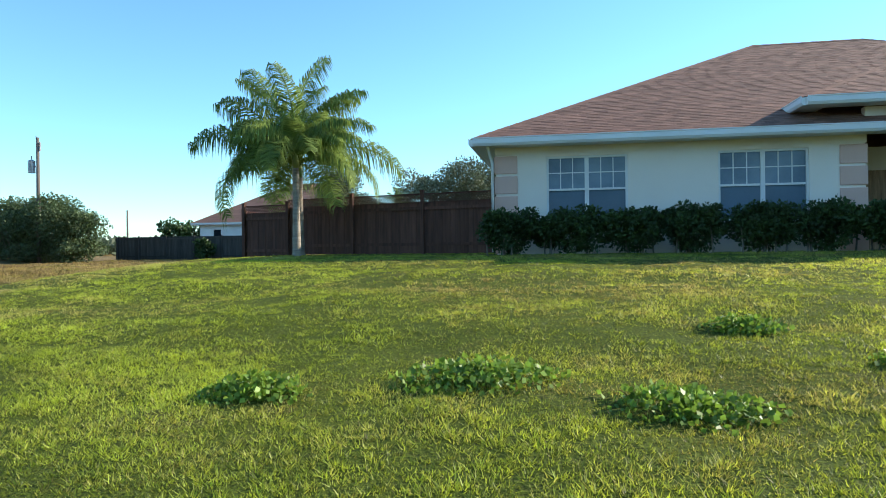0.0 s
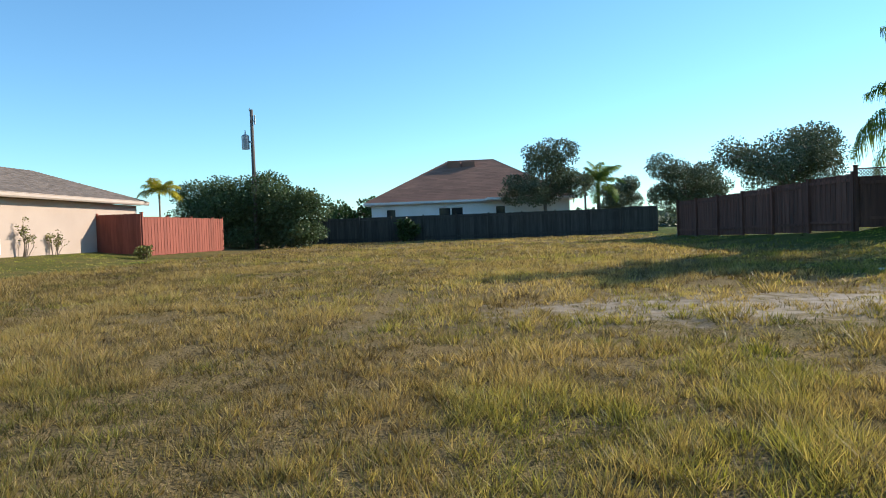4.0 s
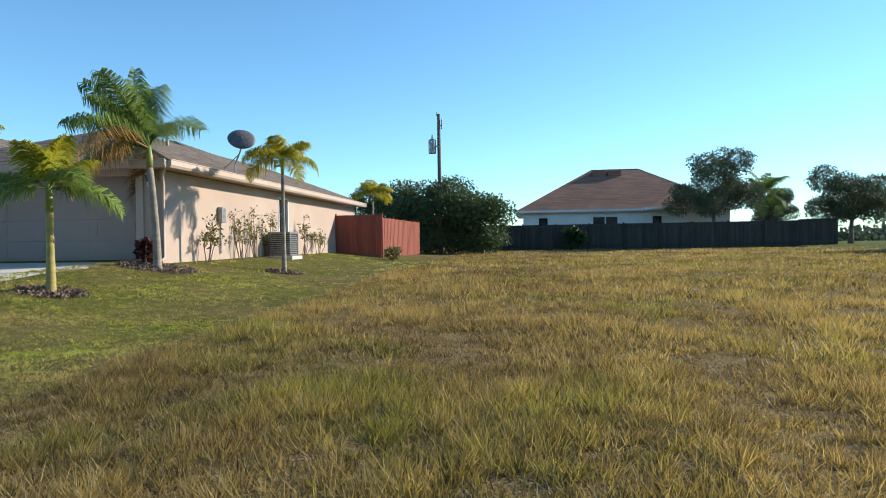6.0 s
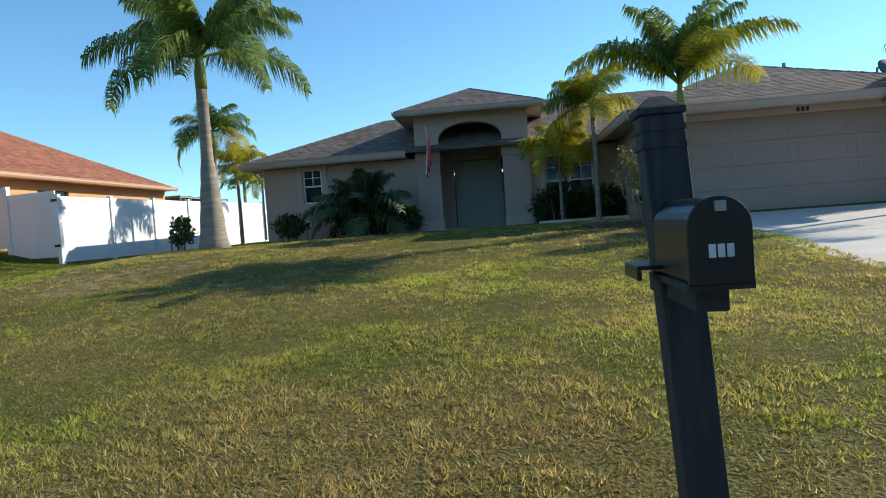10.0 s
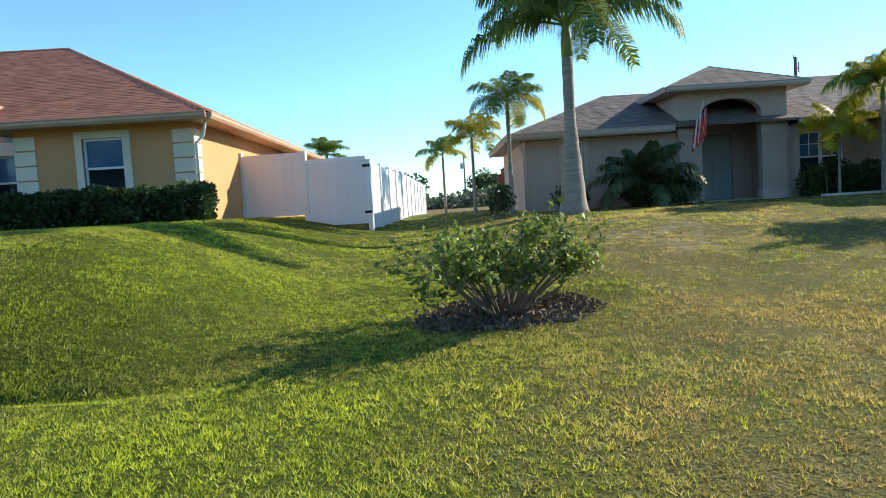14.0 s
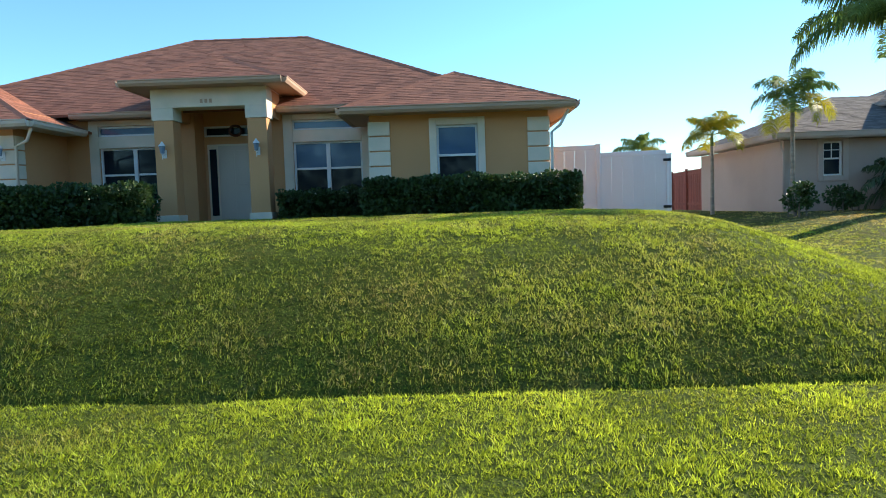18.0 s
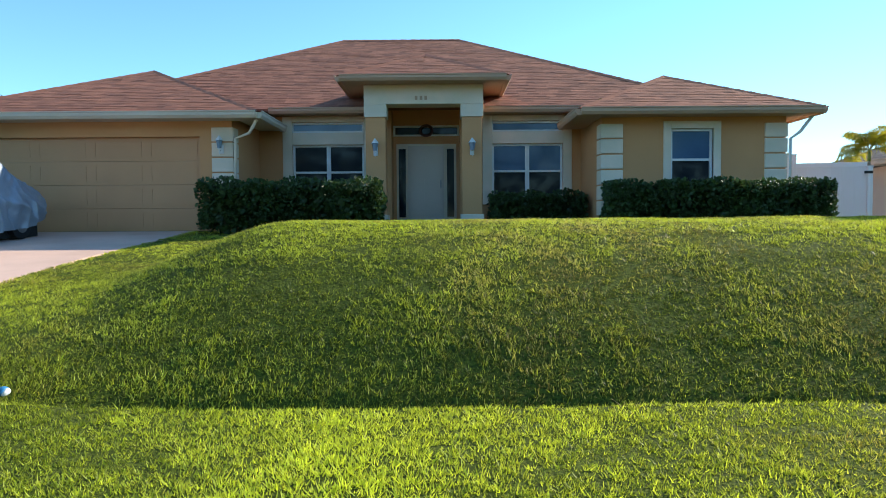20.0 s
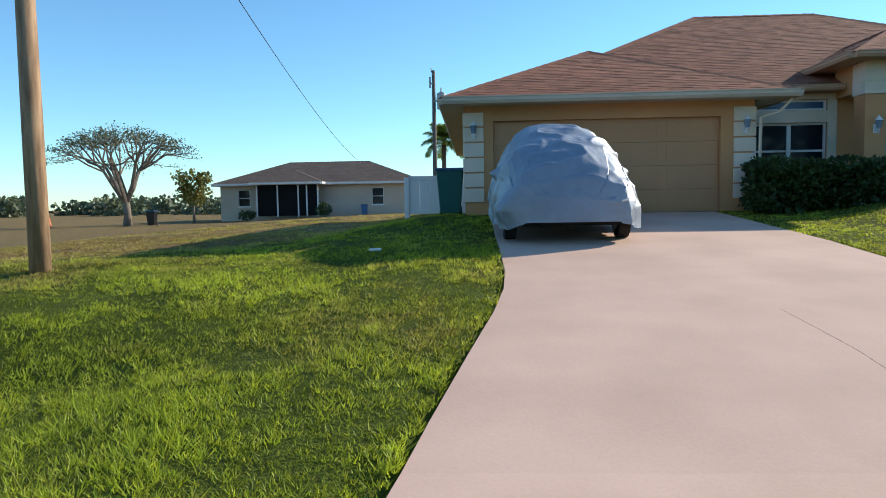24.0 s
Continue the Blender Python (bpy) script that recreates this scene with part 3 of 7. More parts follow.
def window(parent, x0, x1, z0, z1, y, frame_mat=M_WHITE, sashes=1, bars=(0, 0), lower_dark=True, tinted=True, trim=None, trim_w=0.15, sill=True, name="window", low=M_GLASS):
    """A sash window set back in its opening; the wall's face is at y."""
    w = thing(name, "", "")
    w.parent = parent
    f = Geo()
    t = 0.05
    for a, b, c, d in ((x0, x0 + t, z0, z1), (x1 - t, x1, z0, z1), (x0 + t, x1 - t, z0, z0 + t), (x0 + t, x1 - t, z1 - t, z1)):
        f.box(a, y + 0.04, c, b, y + 0.12, d)
    for i in range(1, sashes):
        xm = x0 + (x1 - x0) * i / sashes
        f.box(xm - 0.05, y + 0.04, z0 + t, xm + 0.05, y + 0.12, z1 - t)
    part("frame", f, frame_mat, w)
    zm = (z0 + z1) / 2
    for i in range(sashes):
        a = x0 + (x1 - x0) * i / sashes + 0.045
        b = x0 + (x1 - x0) * (i + 1) / sashes - 0.045
        if lower_dark:
            part("meeting_rail", Geo().box(a, y + 0.05, zm - 0.025, b, y + 0.11, zm + 0.025), frame_mat, w)
        # upper pane: painted sky reflection, a given material, or dark glass
        part("pane", Geo().box(a, y + 0.085, zm if lower_dark else z0 + 0.03, b, y + 0.095, z1 - 0.03), (tinted if isinstance(tinted, bpy.types.Material) else M_PANE_SKY) if tinted else M_GLASS, w)
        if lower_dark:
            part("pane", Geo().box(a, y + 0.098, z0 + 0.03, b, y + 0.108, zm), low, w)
        nx, nz = bars
        zl = zm if lower_dark else z0
        for k in range(1, nx):
            xm = a + (b - a) * k / nx
            part("glazing_bar", Geo().box(xm - 0.012, y + 0.07, zl, xm + 0.012, y + 0.088, z1 - 0.03), frame_mat, w)
        for k in range(1, nz):
            zz = zl + (z1 - zl) * k / nz
            part("glazing_bar", Geo().box(a, y + 0.068, zz - 0.012, b, y + 0.086, zz + 0.012), frame_mat, w)
    if trim is not None:
        s = Geo()
        q = trim_w
        s.box(x0 - q, y - 0.04, z0 - q, x0, y + 0.05, z1 + q).box(x1, y - 0.04, z0 - q, x1 + q, y + 0.05, z1 + q)
        s.box(x0, y - 0.04, z1, x1, y + 0.05, z1 + q).box(x0, y - 0.04, z0 - q, x1, y + 0.05, z0)
        part("surround", s, trim, w, bevel=0.008)
    elif sill:
        part("sill", Geo().box(x0 - 0.06, y - 0.05, z0 - 0.07, x1 + 0.06, y + 0.05, z0), frame_mat, w, bevel=0.006)
    return w


def hole(x0, x1, z0, z1):
    return (x0, x1, z0, z1)


def shingle_plane(g, poly, rng, step=0.14, tab=0.33):
    """Rows of shingle tabs over a convex roof plane; the first edge of poly is its eave."""
    p = [Vector(q) for q in poly]
    u = (p[1] - p[0]).normalized()
    n = u.cross(p[2] - p[0]).normalized()
    if n.z < 0:
        n = -n
    v = n.cross(u)
    if v.z < 0:
        v = -v
    uv = [((q - p[0]).dot(u), (q - p[0]).dot(v)) for q in p]
    top = max(b for _, b in uv)

    def span(h):
        h = min(max(h, 1e-4), top - 1e-4)
        s = []
        for (a0, b0), (a1, b1) in zip(uv, uv[1:] + uv[:1]):
            if (b0 - h) * (b1 - h) < 0:
                s.append(a0 + (a1 - a0) * (h - b0) / (b1 - b0))
        return (min(s), max(s)) if len(s) > 1 else None

    def at(a, h, lift):
        return p[0] + u * a + v * h + n * lift
    h = 0.0
    while h < top - 0.01:
        h1 = min(h + step, top)
        s0, s1 = span(h), span(h1)
        if s0 and s1:
            a = s0[0] - rng.random() * tab
            while a < s0[1]:
                b = a + tab * (0.55 + 0.6 * rng.random())
                lift = 0.004 + 0.007 * rng.random()
                lo, hi = max(a, s0[0]), min(b, s0[1])
                lo1, hi1 = max(a, s1[0]), min(b, s1[1])
                if hi > lo + 0.01:
                    if hi1 < lo1:
                        lo1 = hi1 = min(max((lo + hi) / 2, s1[0]), s1[1])
                    drop = 0.004 * rng.random()
                    g.add([at(lo, h - drop, lift), at(hi, h - drop, lift), at(hi1, h1, 0.003), at(lo1, h1, 0.003),
                           at(lo, h - drop, 0), at(hi, h - drop, 0)], [(0, 1, 2, 3), (4, 5, 1, 0)])
                a = b
        h = h1


def roof(parent, planes, material, seed, step=0.14, tab=0.33, ridges=(), singles=40):
    """A roof deck with its shingles: those along the first eave are pieces of their own, the rest is joined."""
    rng = random.Random(seed)
    deck = Geo()
    for poly in planes:
        n = (Vector(poly[1]) - Vector(poly[0])).cross(Vector(poly[2]) - Vector(poly[0])).normalized()
        n = n if n.z > 0 else -n
        top = [Vector(q) - n * 0.004 for q in poly]
        low = [q - Vector((0, 0, 0.05)) for q in top]
        k = len(poly)
        deck.add(top + low, [tuple(range(k)), tuple(range(2 * k - 1, k - 1, -1))] + [(i, (i + 1) % k, k + (i + 1) % k, k + i) for i in range(k)])
    ob = part("roof", deck, material, parent)
    g = Geo()
    for poly in planes:
        shingle_plane(g, poly, rng, step, tab)
    for i in range(min(singles, len(g.v) // 6)):
        part("shingle", Geo().add(g.v[6 * i:6 * i + 6], [(0, 1, 2, 3), (4, 5, 1, 0)]), material, ob)
    rest = Geo()
    rest.v = g.v[6 * singles:]
    rest.f = [tuple(v - 6 * singles for v in q) for q in g.f[2 * singles:]]
    if rest.f:
        tagged(part("shingle_field", rest, material, ob), kind="stuff")
    for a, b in ridges:
        a, b = Vector(a), Vector(b)
        n = max(2, int((b - a).length / 0.3))
        side = (b - a).cross(Vector((0, 0, 1))).normalized()
        for i in range(n):
            q0, q1 = a.lerp(b, i / n), a.lerp(b, (i + 1.15) / n)
            w, dz = 0.13, Vector((0, 0, 0.03))
            dn = Vector((0, 0, -0.045))
            part("ridge_cap", Geo().add([q0 + dz, q1 + dz * 0.6, q1 + side * w + dn, q0 + side * w + dn, q1 - side * w + dn, q0 - side * w + dn],
                                        [(0, 1, 2, 3), (0, 5, 4, 1)]), material, ob)
    return ob


def hip(x0, x1, y0, y1, z, pitch, ridge=None):
    """Four planes and the ridge lines of a hip roof over a rectangle; the ridge runs along its longer side."""
    w = min(x1 - x0, y1 - y0) / 2
    h = z + w * pitch
    if x1 - x0 >= y1 - y0:
        a, b = Vector((x0 + w, (y0 + y1) / 2, h)), Vector((x1 - w, (y0 + y1) / 2, h))
        planes = [[(x0, y0, z), (x1, y0, z), b, a], [(x1, y1, z), (x0, y1, z), a, b], [(x0, y1, z), (x0, y0, z), a], [(x1, y0, z), (x1, y1, z), b]]
        ends = [(a, (x0, y0, z)), (a, (x0, y1, z)), (b, (x1, y0, z)), (b, (x1, y1, z)), (a, b)]
    else:
        a, b = Vector(((x0 + x1) / 2, y0 + w, h)), Vector(((x0 + x1) / 2, y1 - w, h))
        planes = [[(x0, y0, z), (x1, y0, z), a], [(x1, y1, z), (x0, y1, z), b], [(x0, y1, z), (x0, y0, z), a, b], [(x1, y0, z), (x1, y1, z), b, a]]
        ends = [(a, (x0, y0, z)), (a, (x1, y0, z)), (b, (x0, y1, z)), (b, (x1, y1, z)), (a, b)]
    return planes, ends


def eaves(parent, points, material, depth=0.5, drop=0.2, inward=1):
    """Fascia boards with a gutter along the eave, and the soffit behind them; points go round with the house on the left."""
    for i, (a, b) in enumerate(zip(points[:-1], points[1:])):
        a, b = Vector(a), Vector(b)
        d = (b - a).normalized()
        n = Vector((-d.y, d.x, 0)) * inward
        g = Geo()
        # gutter: a trough with a rolled lip
        outline = [(0.0, -drop), (-0.07, -drop), (-0.11, -drop + 0.06), (-0.11, -0.03), (-0.125, -0.02), (-0.125, 0.0), (-0.1, 0.0), (-0.09, -0.03), (0.02, -0.02), (0.02, -drop)]
        v = [p + n * o[0] + Vector((0, 0, o[1])) for p in (a, b) for o in outline]
        m = len(outline)
        g.add(v, [(i, (i + 1) % m, m + (i + 1) % m, m + i) for i in range(m)] + [tuple(range(m - 1, -1, -1)), tuple(range(m, 2 * m))])
        part("gutter", g, material, parent)
        s = Geo()
        p0, p1 = a + n * 0.02, b + n * 0.02
        q0, q1 = p0 + n * depth, p1 + n * depth
        zd = Vector((0, 0, -drop + 0.012 + 0.005 * (i % 3)))
        zt = Vector((0, 0, -drop + 0.032 + 0.005 * (i % 3)))
        s.add([p0 + zd, p1 + zd, q1 + zd, q0 + zd, p0 + zt, p1 + zt, q1 + zt, q0 + zt],
              [(0, 3, 2, 1), (4, 5, 6, 7), (0, 1, 5, 4), (2, 3, 7, 6), (1, 2, 6, 5), (3, 0, 4, 7)])
        part("soffit", s, material, parent)


def garage_door(parent, x0, x1, z0, z1, y, material):
    d = thing("garage_door", "", "")
    d.parent = parent
    n = 4
    for i in range(n):
        a, b = z0 + (z1 - z0) * i / n + 0.002, z0 + (z1 - z0) * (i + 1) / n - 0.002
        p = part("panel", Geo().box(x0 + 0.01, y, a, x1 - 0.01, y + 0.05, b), material, d, bevel=0.004)
        for k in range(4):
            xa = x0 + (x1 - x0) * (k + 0.08) / 4
            xb = x0 + (x1 - x0) * (k + 0.92) / 4
            g = Geo()
            g.box(xa, y - 0.007, a + 0.08, xb, y, a + 0.1).box(xa, y - 0.007, b - 0.1, xb, y, b - 0.08)
            g.box(xa, y - 0.007, a + 0.1, xa + 0.02, y, b - 0.1).box(xb - 0.02, y - 0.007, a + 0.1, xb, y, b - 0.1)
            part("moulding", g, material, d)
    part("bottom_seal", Geo().box(x0, y + 0.005, z0 - 0.02, x1, y + 0.045, z0 + 0.008), M_RUBBER, d)
    return d


def quoins(parent, x0, x1, y, z_list, h, material, side_x=None, side_len=0.4):
    for z in z_list:
        g = Geo().box(x0, y - 0.035, z, x1, y + 0.02, z + h)
        part("quoin", g, material, parent, bevel=0.012)
        if side_x is not None:
            s = 0.035 if side_x > (x0 + x1) / 2 else -0.035
            a, b = sorted((side_x - s * 0.5, side_x + s))
            part("quoin", Geo().box(a, y + 0.022, z, b, y + side_len, z + h), material, parent, bevel=0.012)


def downspout(parent, points, material, r=0.035):
    part("downspout", Geo().tube(points, [r] * len(points), 8), material, parent, smooth=True)


def sconce(x, y, z, label):
    """A lantern on the wall at y, which faces the road."""
    s = thing("wall_lantern", label, "wall lamp", "wall lanterns", at=(x, y, z))
    part("back_plate", Geo().box(x - 0.05, y - 0.02, z - 0.1, x + 0.05, y, z + 0.1), M_WHITE, s, bevel=0.008)
    part("arm", Geo().tube([(x, y - 0.02, z - 0.02), (x, y - 0.1, z - 0.06), (x, y - 0.14, z + 0.0)], [0.012] * 3, 6), M_WHITE, s)
    part("lantern_glass", Geo().tube([(x, y - 0.14, z), (x, y - 0.14, z + 0.17)], [0.045, 0.075], 6), M_PANE_PALE, s)
    part("cap", Geo().tube([(x, y - 0.14, z + 0.17), (x, y - 0.14, z + 0.2), (x, y - 0.14, z + 0.28)], [0.095, 0.07, 0.01], 6), M_WHITE, s)
    part("finial", Geo().tube([(x, y - 0.14, z - 0.14), (x, y - 0.14, z - 0.02), (x, y - 0.14, z)], [0.006, 0.02, 0.05], 6), M_WHITE, s)
    return s


# ---------------------------------------------------------------- house with cream walls
def house_cream():
    h = thing("house", "cream stucco bungalow with salmon quoins and a brown shingle roof", "house", "street houses", at=(4, 20, 1.1))
    z0, zt, y = 0.9, 3.82, 17.62
    wins = ((-0.19, 1.76, 1.9, 3.55), (3.85, 5.85, 1.9, 3.55))
    wall(h, M_STUCCO_A, "x", -1.45, 7.05, z0, zt, y, y + 0.2, wins)
    wall(h, M_STUCCO_A, "y", y + 0.2, 33.5, z0, zt, -1.45, -1.25)
    wall(h, M_STUCCO_A, "x", -1.25, 17.0, z0, zt, 33.5, 33.7)
    wall(h, M_STUCCO_A, "y", y + 0.2, 33.5, z0, zt, 17.0, 17.2)
    wall(h, M_STUCCO_A, "y", y + 0.2, 20.0, z0, zt, 6.85, 7.05)
    wall(h, M_STUCCO_A, "x", 7.05, 17.0, z0, zt, 20.0, 20.2)
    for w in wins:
        window(h, w[0], w[1], w[2], w[3], y, sashes=2, bars=(3, 2), tinted=M_PANE_PALE, low=mat("mid blue-grey pane", (0.13, 0.19, 0.25), 0.1, (0.10, 0.15, 0.20), 0.8, 20, 0.06, 0, spec=0.3))
    quoins(h, -1.49, -0.91, y, [1.15 + 0.5 * i for i in range(5)], 0.44, M_SALMON, side_x=-1.45, side_len=0.25)
    quoins(h, 6.5, 7.09, y, [1.15 + 0.5 * i for i in range(5)], 0.44, M_SALMON, side_x=7.05, side_len=0.25)
    part("frieze", Geo().box(-1.47, y - 0.02, 3.62, 7.07, y, 3.82), M_STUCCO_A, h)
    planes, ends = hip(-1.95, 19.0, 17.05, 34.5, 3.98, 0.488)
    r = roof(h, planes, M_SHINGLE_A, 1, ridges=ends)
    eaves(h, [(-1.95, 34.5, 3.98), (-1.95, 17.05, 3.98), (19.0, 17.05, 3.98)], M_WHITE)
    # raised porch roof over the entry
    planes, ends = hip(5.6, 11.4, 17.0, 24.0, 4.62, 0.45)
    roof(h, planes, M_SHINGLE_A, 2, ridges=ends)
    eaves(h, [(5.6, 20.2, 4.62), (5.6, 17.0, 4.62), (11.4, 17.0, 4.62)], M_WHITE)
    part("porch_wall", Geo().box(7.0, 17.5, 3.83, 10.6, 17.7, 4.42), M_STUCCO_A, h)
    part("porch_column", Geo().box(9.9, 17.5, 0.9, 10.4, 17.95, 3.83), M_SALMON, h, bevel=0.01)
    part("front_door", Geo().box(7.5, 19.94, 1.1, 8.5, 20.0, 3.2), M_POLE, h, "brown wooden front door")
    downspout(h, [(-1.62, 17.2, 3.8), (-1.58, 17.45, 3.6), (-1.53, 17.55, 3.4), (-1.53, 17.55, 1.2)], M_WHITE)
    return h


house_cream()


# ---------------------------------------------------------------- house with grey-beige walls
def house_beige():
    h = thing("house", "grey-beige stucco bungalow with an arched porch and double garage", "house", "street houses", at=(-47, 20, 1.0))
    z0, zt = 0.8, 3.22
    y = 15.83
    wall(h, M_STUCCO_B, "x", -46.05, -39.6, z0, zt, y, y + 0.2, ((-45.3, -40.28, 0.5, 3.1),))
    wall(h, M_STUCCO_B, "y", y + 0.2, 34.2, z0, zt, -39.8, -39.6, ((23.6, 24.6, 1.05, 3.05),))
    wall(h, M_STUCCO_B, "y", y + 0.2, 20.1, z0, zt, -46.05, -45.85)
    w1, w2 = (-55.5, -54.9, 2.1, 3.15), (-48.15, -46.75, 1.45, 3.02)
    wall(h, M_STUCCO_B, "x", -56.7, -51.95, z0, zt, 20.1, 20.3, (w1,))
    wall(h, M_STUCCO_B, "x", -48.58, -46.05, z0, zt, 20.1, 20.3, (w2,))
    wall(h, M_STUCCO_B, "y", 20.3, 26.7, z0, zt, -56.7, -56.5)
    wall(h, M_STUCCO_B, "x", -56.7, -52.5, z0, zt, 26.7, 26.9)
    wall(h, M_STUCCO_B, "y", 26.9, 28.7, z0, zt, -52.7, -52.5)
    wall(h, M_STUCCO_B, "x", -52.5, -46.05, z0, zt, 28.5, 28.7)
    wall(h, M_STUCCO_B, "y", 28.7, 34.2, z0, zt, -46.25, -46.05)
    wall(h, M_STUCCO_B, "x", -46.05, -39.6, z0, zt, 34.2, 34.4)
    window(h, *w1, 20.1, sashes=1, bars=(2, 2), tinted=False, trim=M_TRIM_B, trim_w=0.17)
    window(h, *w2, 20.1, sashes=2, bars=(2, 2), trim=M_TRIM_B, trim_w=0.15)
    # garage surround and door
    s = Geo().box(-45.5, y - 0.04, 0.97, -45.3, y, 3.1).box(-40.28, y - 0.04, 0.97, -40.08, y, 3.1).box(-45.5, y - 0.04, 3.1, -40.08, y, 3.27)
    part("garage_surround", s, M_TRIM_B, h, bevel=0.008)
    garage_door(h, -45.3, -40.28, 0.97, 3.1, y + 0.1, M_GARAGE_B)
    # arched porch
    px0, px1, ax0, ax1, py = -51.95, -48.58, -51.24, -49.37, 19.95
    n, cx, r = 16, (ax0 + ax1) / 2, (ax1 - ax0) / 2
    bow = [(cx - r * math.cos(math.pi * i / n), 3.72 + 0.45 * math.sin(math.pi * i / n)) for i in range(n + 1)]
    g = Geo().prism([(px0, z0), (ax0, z0), *bow, (ax1, z0), (px1, z0), (px1, 4.4), (px0, 4.4)], "y", py, py + 0.3)
    part("porch_arch", g, M_STUCCO_B, h)
    for a, c in ((px0 - 0.03, ax0 + 0.03), (ax1 - 0.03, px1 + 0.03)):
        part("porch_capital", Geo().box(a, py - 0.03, 3.1, c, py + 0.33, 3.32), M_TRIM_B, h, bevel=0.01)
        part("porch_plinth", Geo().box(a, py - 0.03, 0.9, c, py + 0.33, 1.3), M_TRIM_B, h, bevel=0.01)
    for x0, x1 in ((px0, px0 + 0.2), (px1 - 0.2, px1)):
        part("porch_side", Geo().box(x0, py + 0.3, z0, x1, 22.2, 4.4), M_STUCCO_B, h)
    part("porch_back", Geo().box(px0 + 0.2, 22.0, 3.22, px1 - 0.2, 22.2, 4.4).box(px0 + 0.2, 22.0, z0, -51.0, 22.2, 3.22).box(-49.4, 22.0, z0, px1 - 0.2, 22.2, 3.22), M_STUCCO_B, h)
    part("porch_ceiling", Geo().box(px0, py, 4.4, px1, 22.2, 4.5), M_TRIM_B, h)
    part("porch_floor", Geo().box(px0 + 0.2, py - 0.4, 0.8, px1 - 0.2, 22.0, 1.03), M_CONCRETE_B, h)
    d = part("front_door", Geo().box(-50.97, 22.04, 1.04, -49.43, 22.1, 3.2), M_DOOR_B, h, "grey-green double front door")
    for xa, xb in ((-50.9, -50.25), (-50.15, -49.5)):
        for za, zb in ((1.2, 1.85), (2.0, 3.05)):
            part("door_panel", Geo().box(xa + 0.08, 22.02, za, xb - 0.08, 22.04, zb), M_DOOR_B, d, bevel=0.006)
    part("door_handle", Geo().tube([(-50.1, 22.0, 1.95), (-50.1, 21.95, 2.0), (-50.1, 21.95, 2.15), (-50.1, 22.0, 2.2)], [0.015] * 4, 6), M_STEEL, d)
    # roofs
    gp, ge = hip(-46.5, -39.15, 15.3, 34.7, 3.42, 0.4)
    mp, me = hip(-53.0, -39.2, 19.62, 29.2, 3.43, 0.4)
    pp, pe = hip(-52.4, -48.15, 19.5, 27.0, 4.56, 0.42)
    roof(h, gp, M_SHINGLE_B, 3, ridges=ge)
    roof(h, mp, M_SHINGLE_B, 4, ridges=me)
    lp, le = hip(-57.2, -47.6, 19.6, 27.2, 3.41, 0.4)
    roof(h, lp, M_SHINGLE_B, 10, ridges=le)
    roof(h, [pp[0], pp[2], pp[3]], M_SHINGLE_B, 5, ridges=[pe[0], pe[1], pe[4]])
    eaves(h, [(-46.5, 19.6, 3.42), (-46.5, 15.3, 3.42), (-39.15, 15.3, 3.42), (-39.15, 34.7, 3.42)], M_TRIM_B)
    eaves(h, [(-57.2, 26.95, 3.42), (-57.2, 19.6, 3.42), (-52.2, 19.6, 3.42)], M_TRIM_B)
    eaves(h, [(-48.4, 19.6, 3.42), (-46.6, 19.6, 3.42)], M_TRIM_B)
    eaves(h, [(-52.4, 23.0, 4.56), (-52.4, 19.5, 4.56), (-48.15, 19.5, 4.56), (-48.15, 23.0, 4.56)], M_TRIM_B, depth=0.4, drop=0.16)
    downspout(h, [(-39.3, 15.45, 3.25), (-39.45, 15.6, 3.05), (-39.52, 15.75, 2.9), (-39.52, 15.75, 1.05), (-39.3, 15.2, 0.98)], M_TRIM_B)
    downspout(h, [(-46.4, 15.5, 3.25), (-46.2, 15.75, 2.95), (-46.12, 15.8, 2.8), (-46.12, 15.8, 1.05)], M_TRIM_B)
    downspout(h, [(-57.0, 19.75, 3.25), (-56.82, 20.0, 2.95), (-56.76, 20.02, 2.8), (-56.76, 20.02, 1.1)], M_TRIM_B)
    # side door and its frame
    part("side_door", Geo().box(-39.72, 23.65, 1.05, -39.68, 24.55, 3.0), M_GLASS, h, "dark side door")
    for c0, c1, d0, d1 in ((23.6, 23.66, 1.05, 3.05), (24.54, 24.6, 1.05, 3.05), (23.66, 24.54, 2.99, 3.05)):
        part("door_frame", Geo().box(-39.78, c0, d0, -39.58, c1, d1), M_WHITE, h)
    part("vent_pipe", Geo().tube([(-41.5, 19.5, 4.4), (-41.5, 19.5, 4.95)], [0.05, 0.05], 8), M_STEEL, h)
    # house number as plain bars
    for i in range(3):
        part("number_bar", Geo().box(-42.75 + 0.1 * i, y - 0.055, 3.14, -42.69 + 0.1 * i, y - 0.04, 3.24), M_DARKMARK, h)
    return h


house_beige()
sconce(-45.72, 15.83, 2.95, "white lantern on the beige garage wall")
sconce(-39.88, 15.83, 2.92, "white lantern on the beige garage wall")


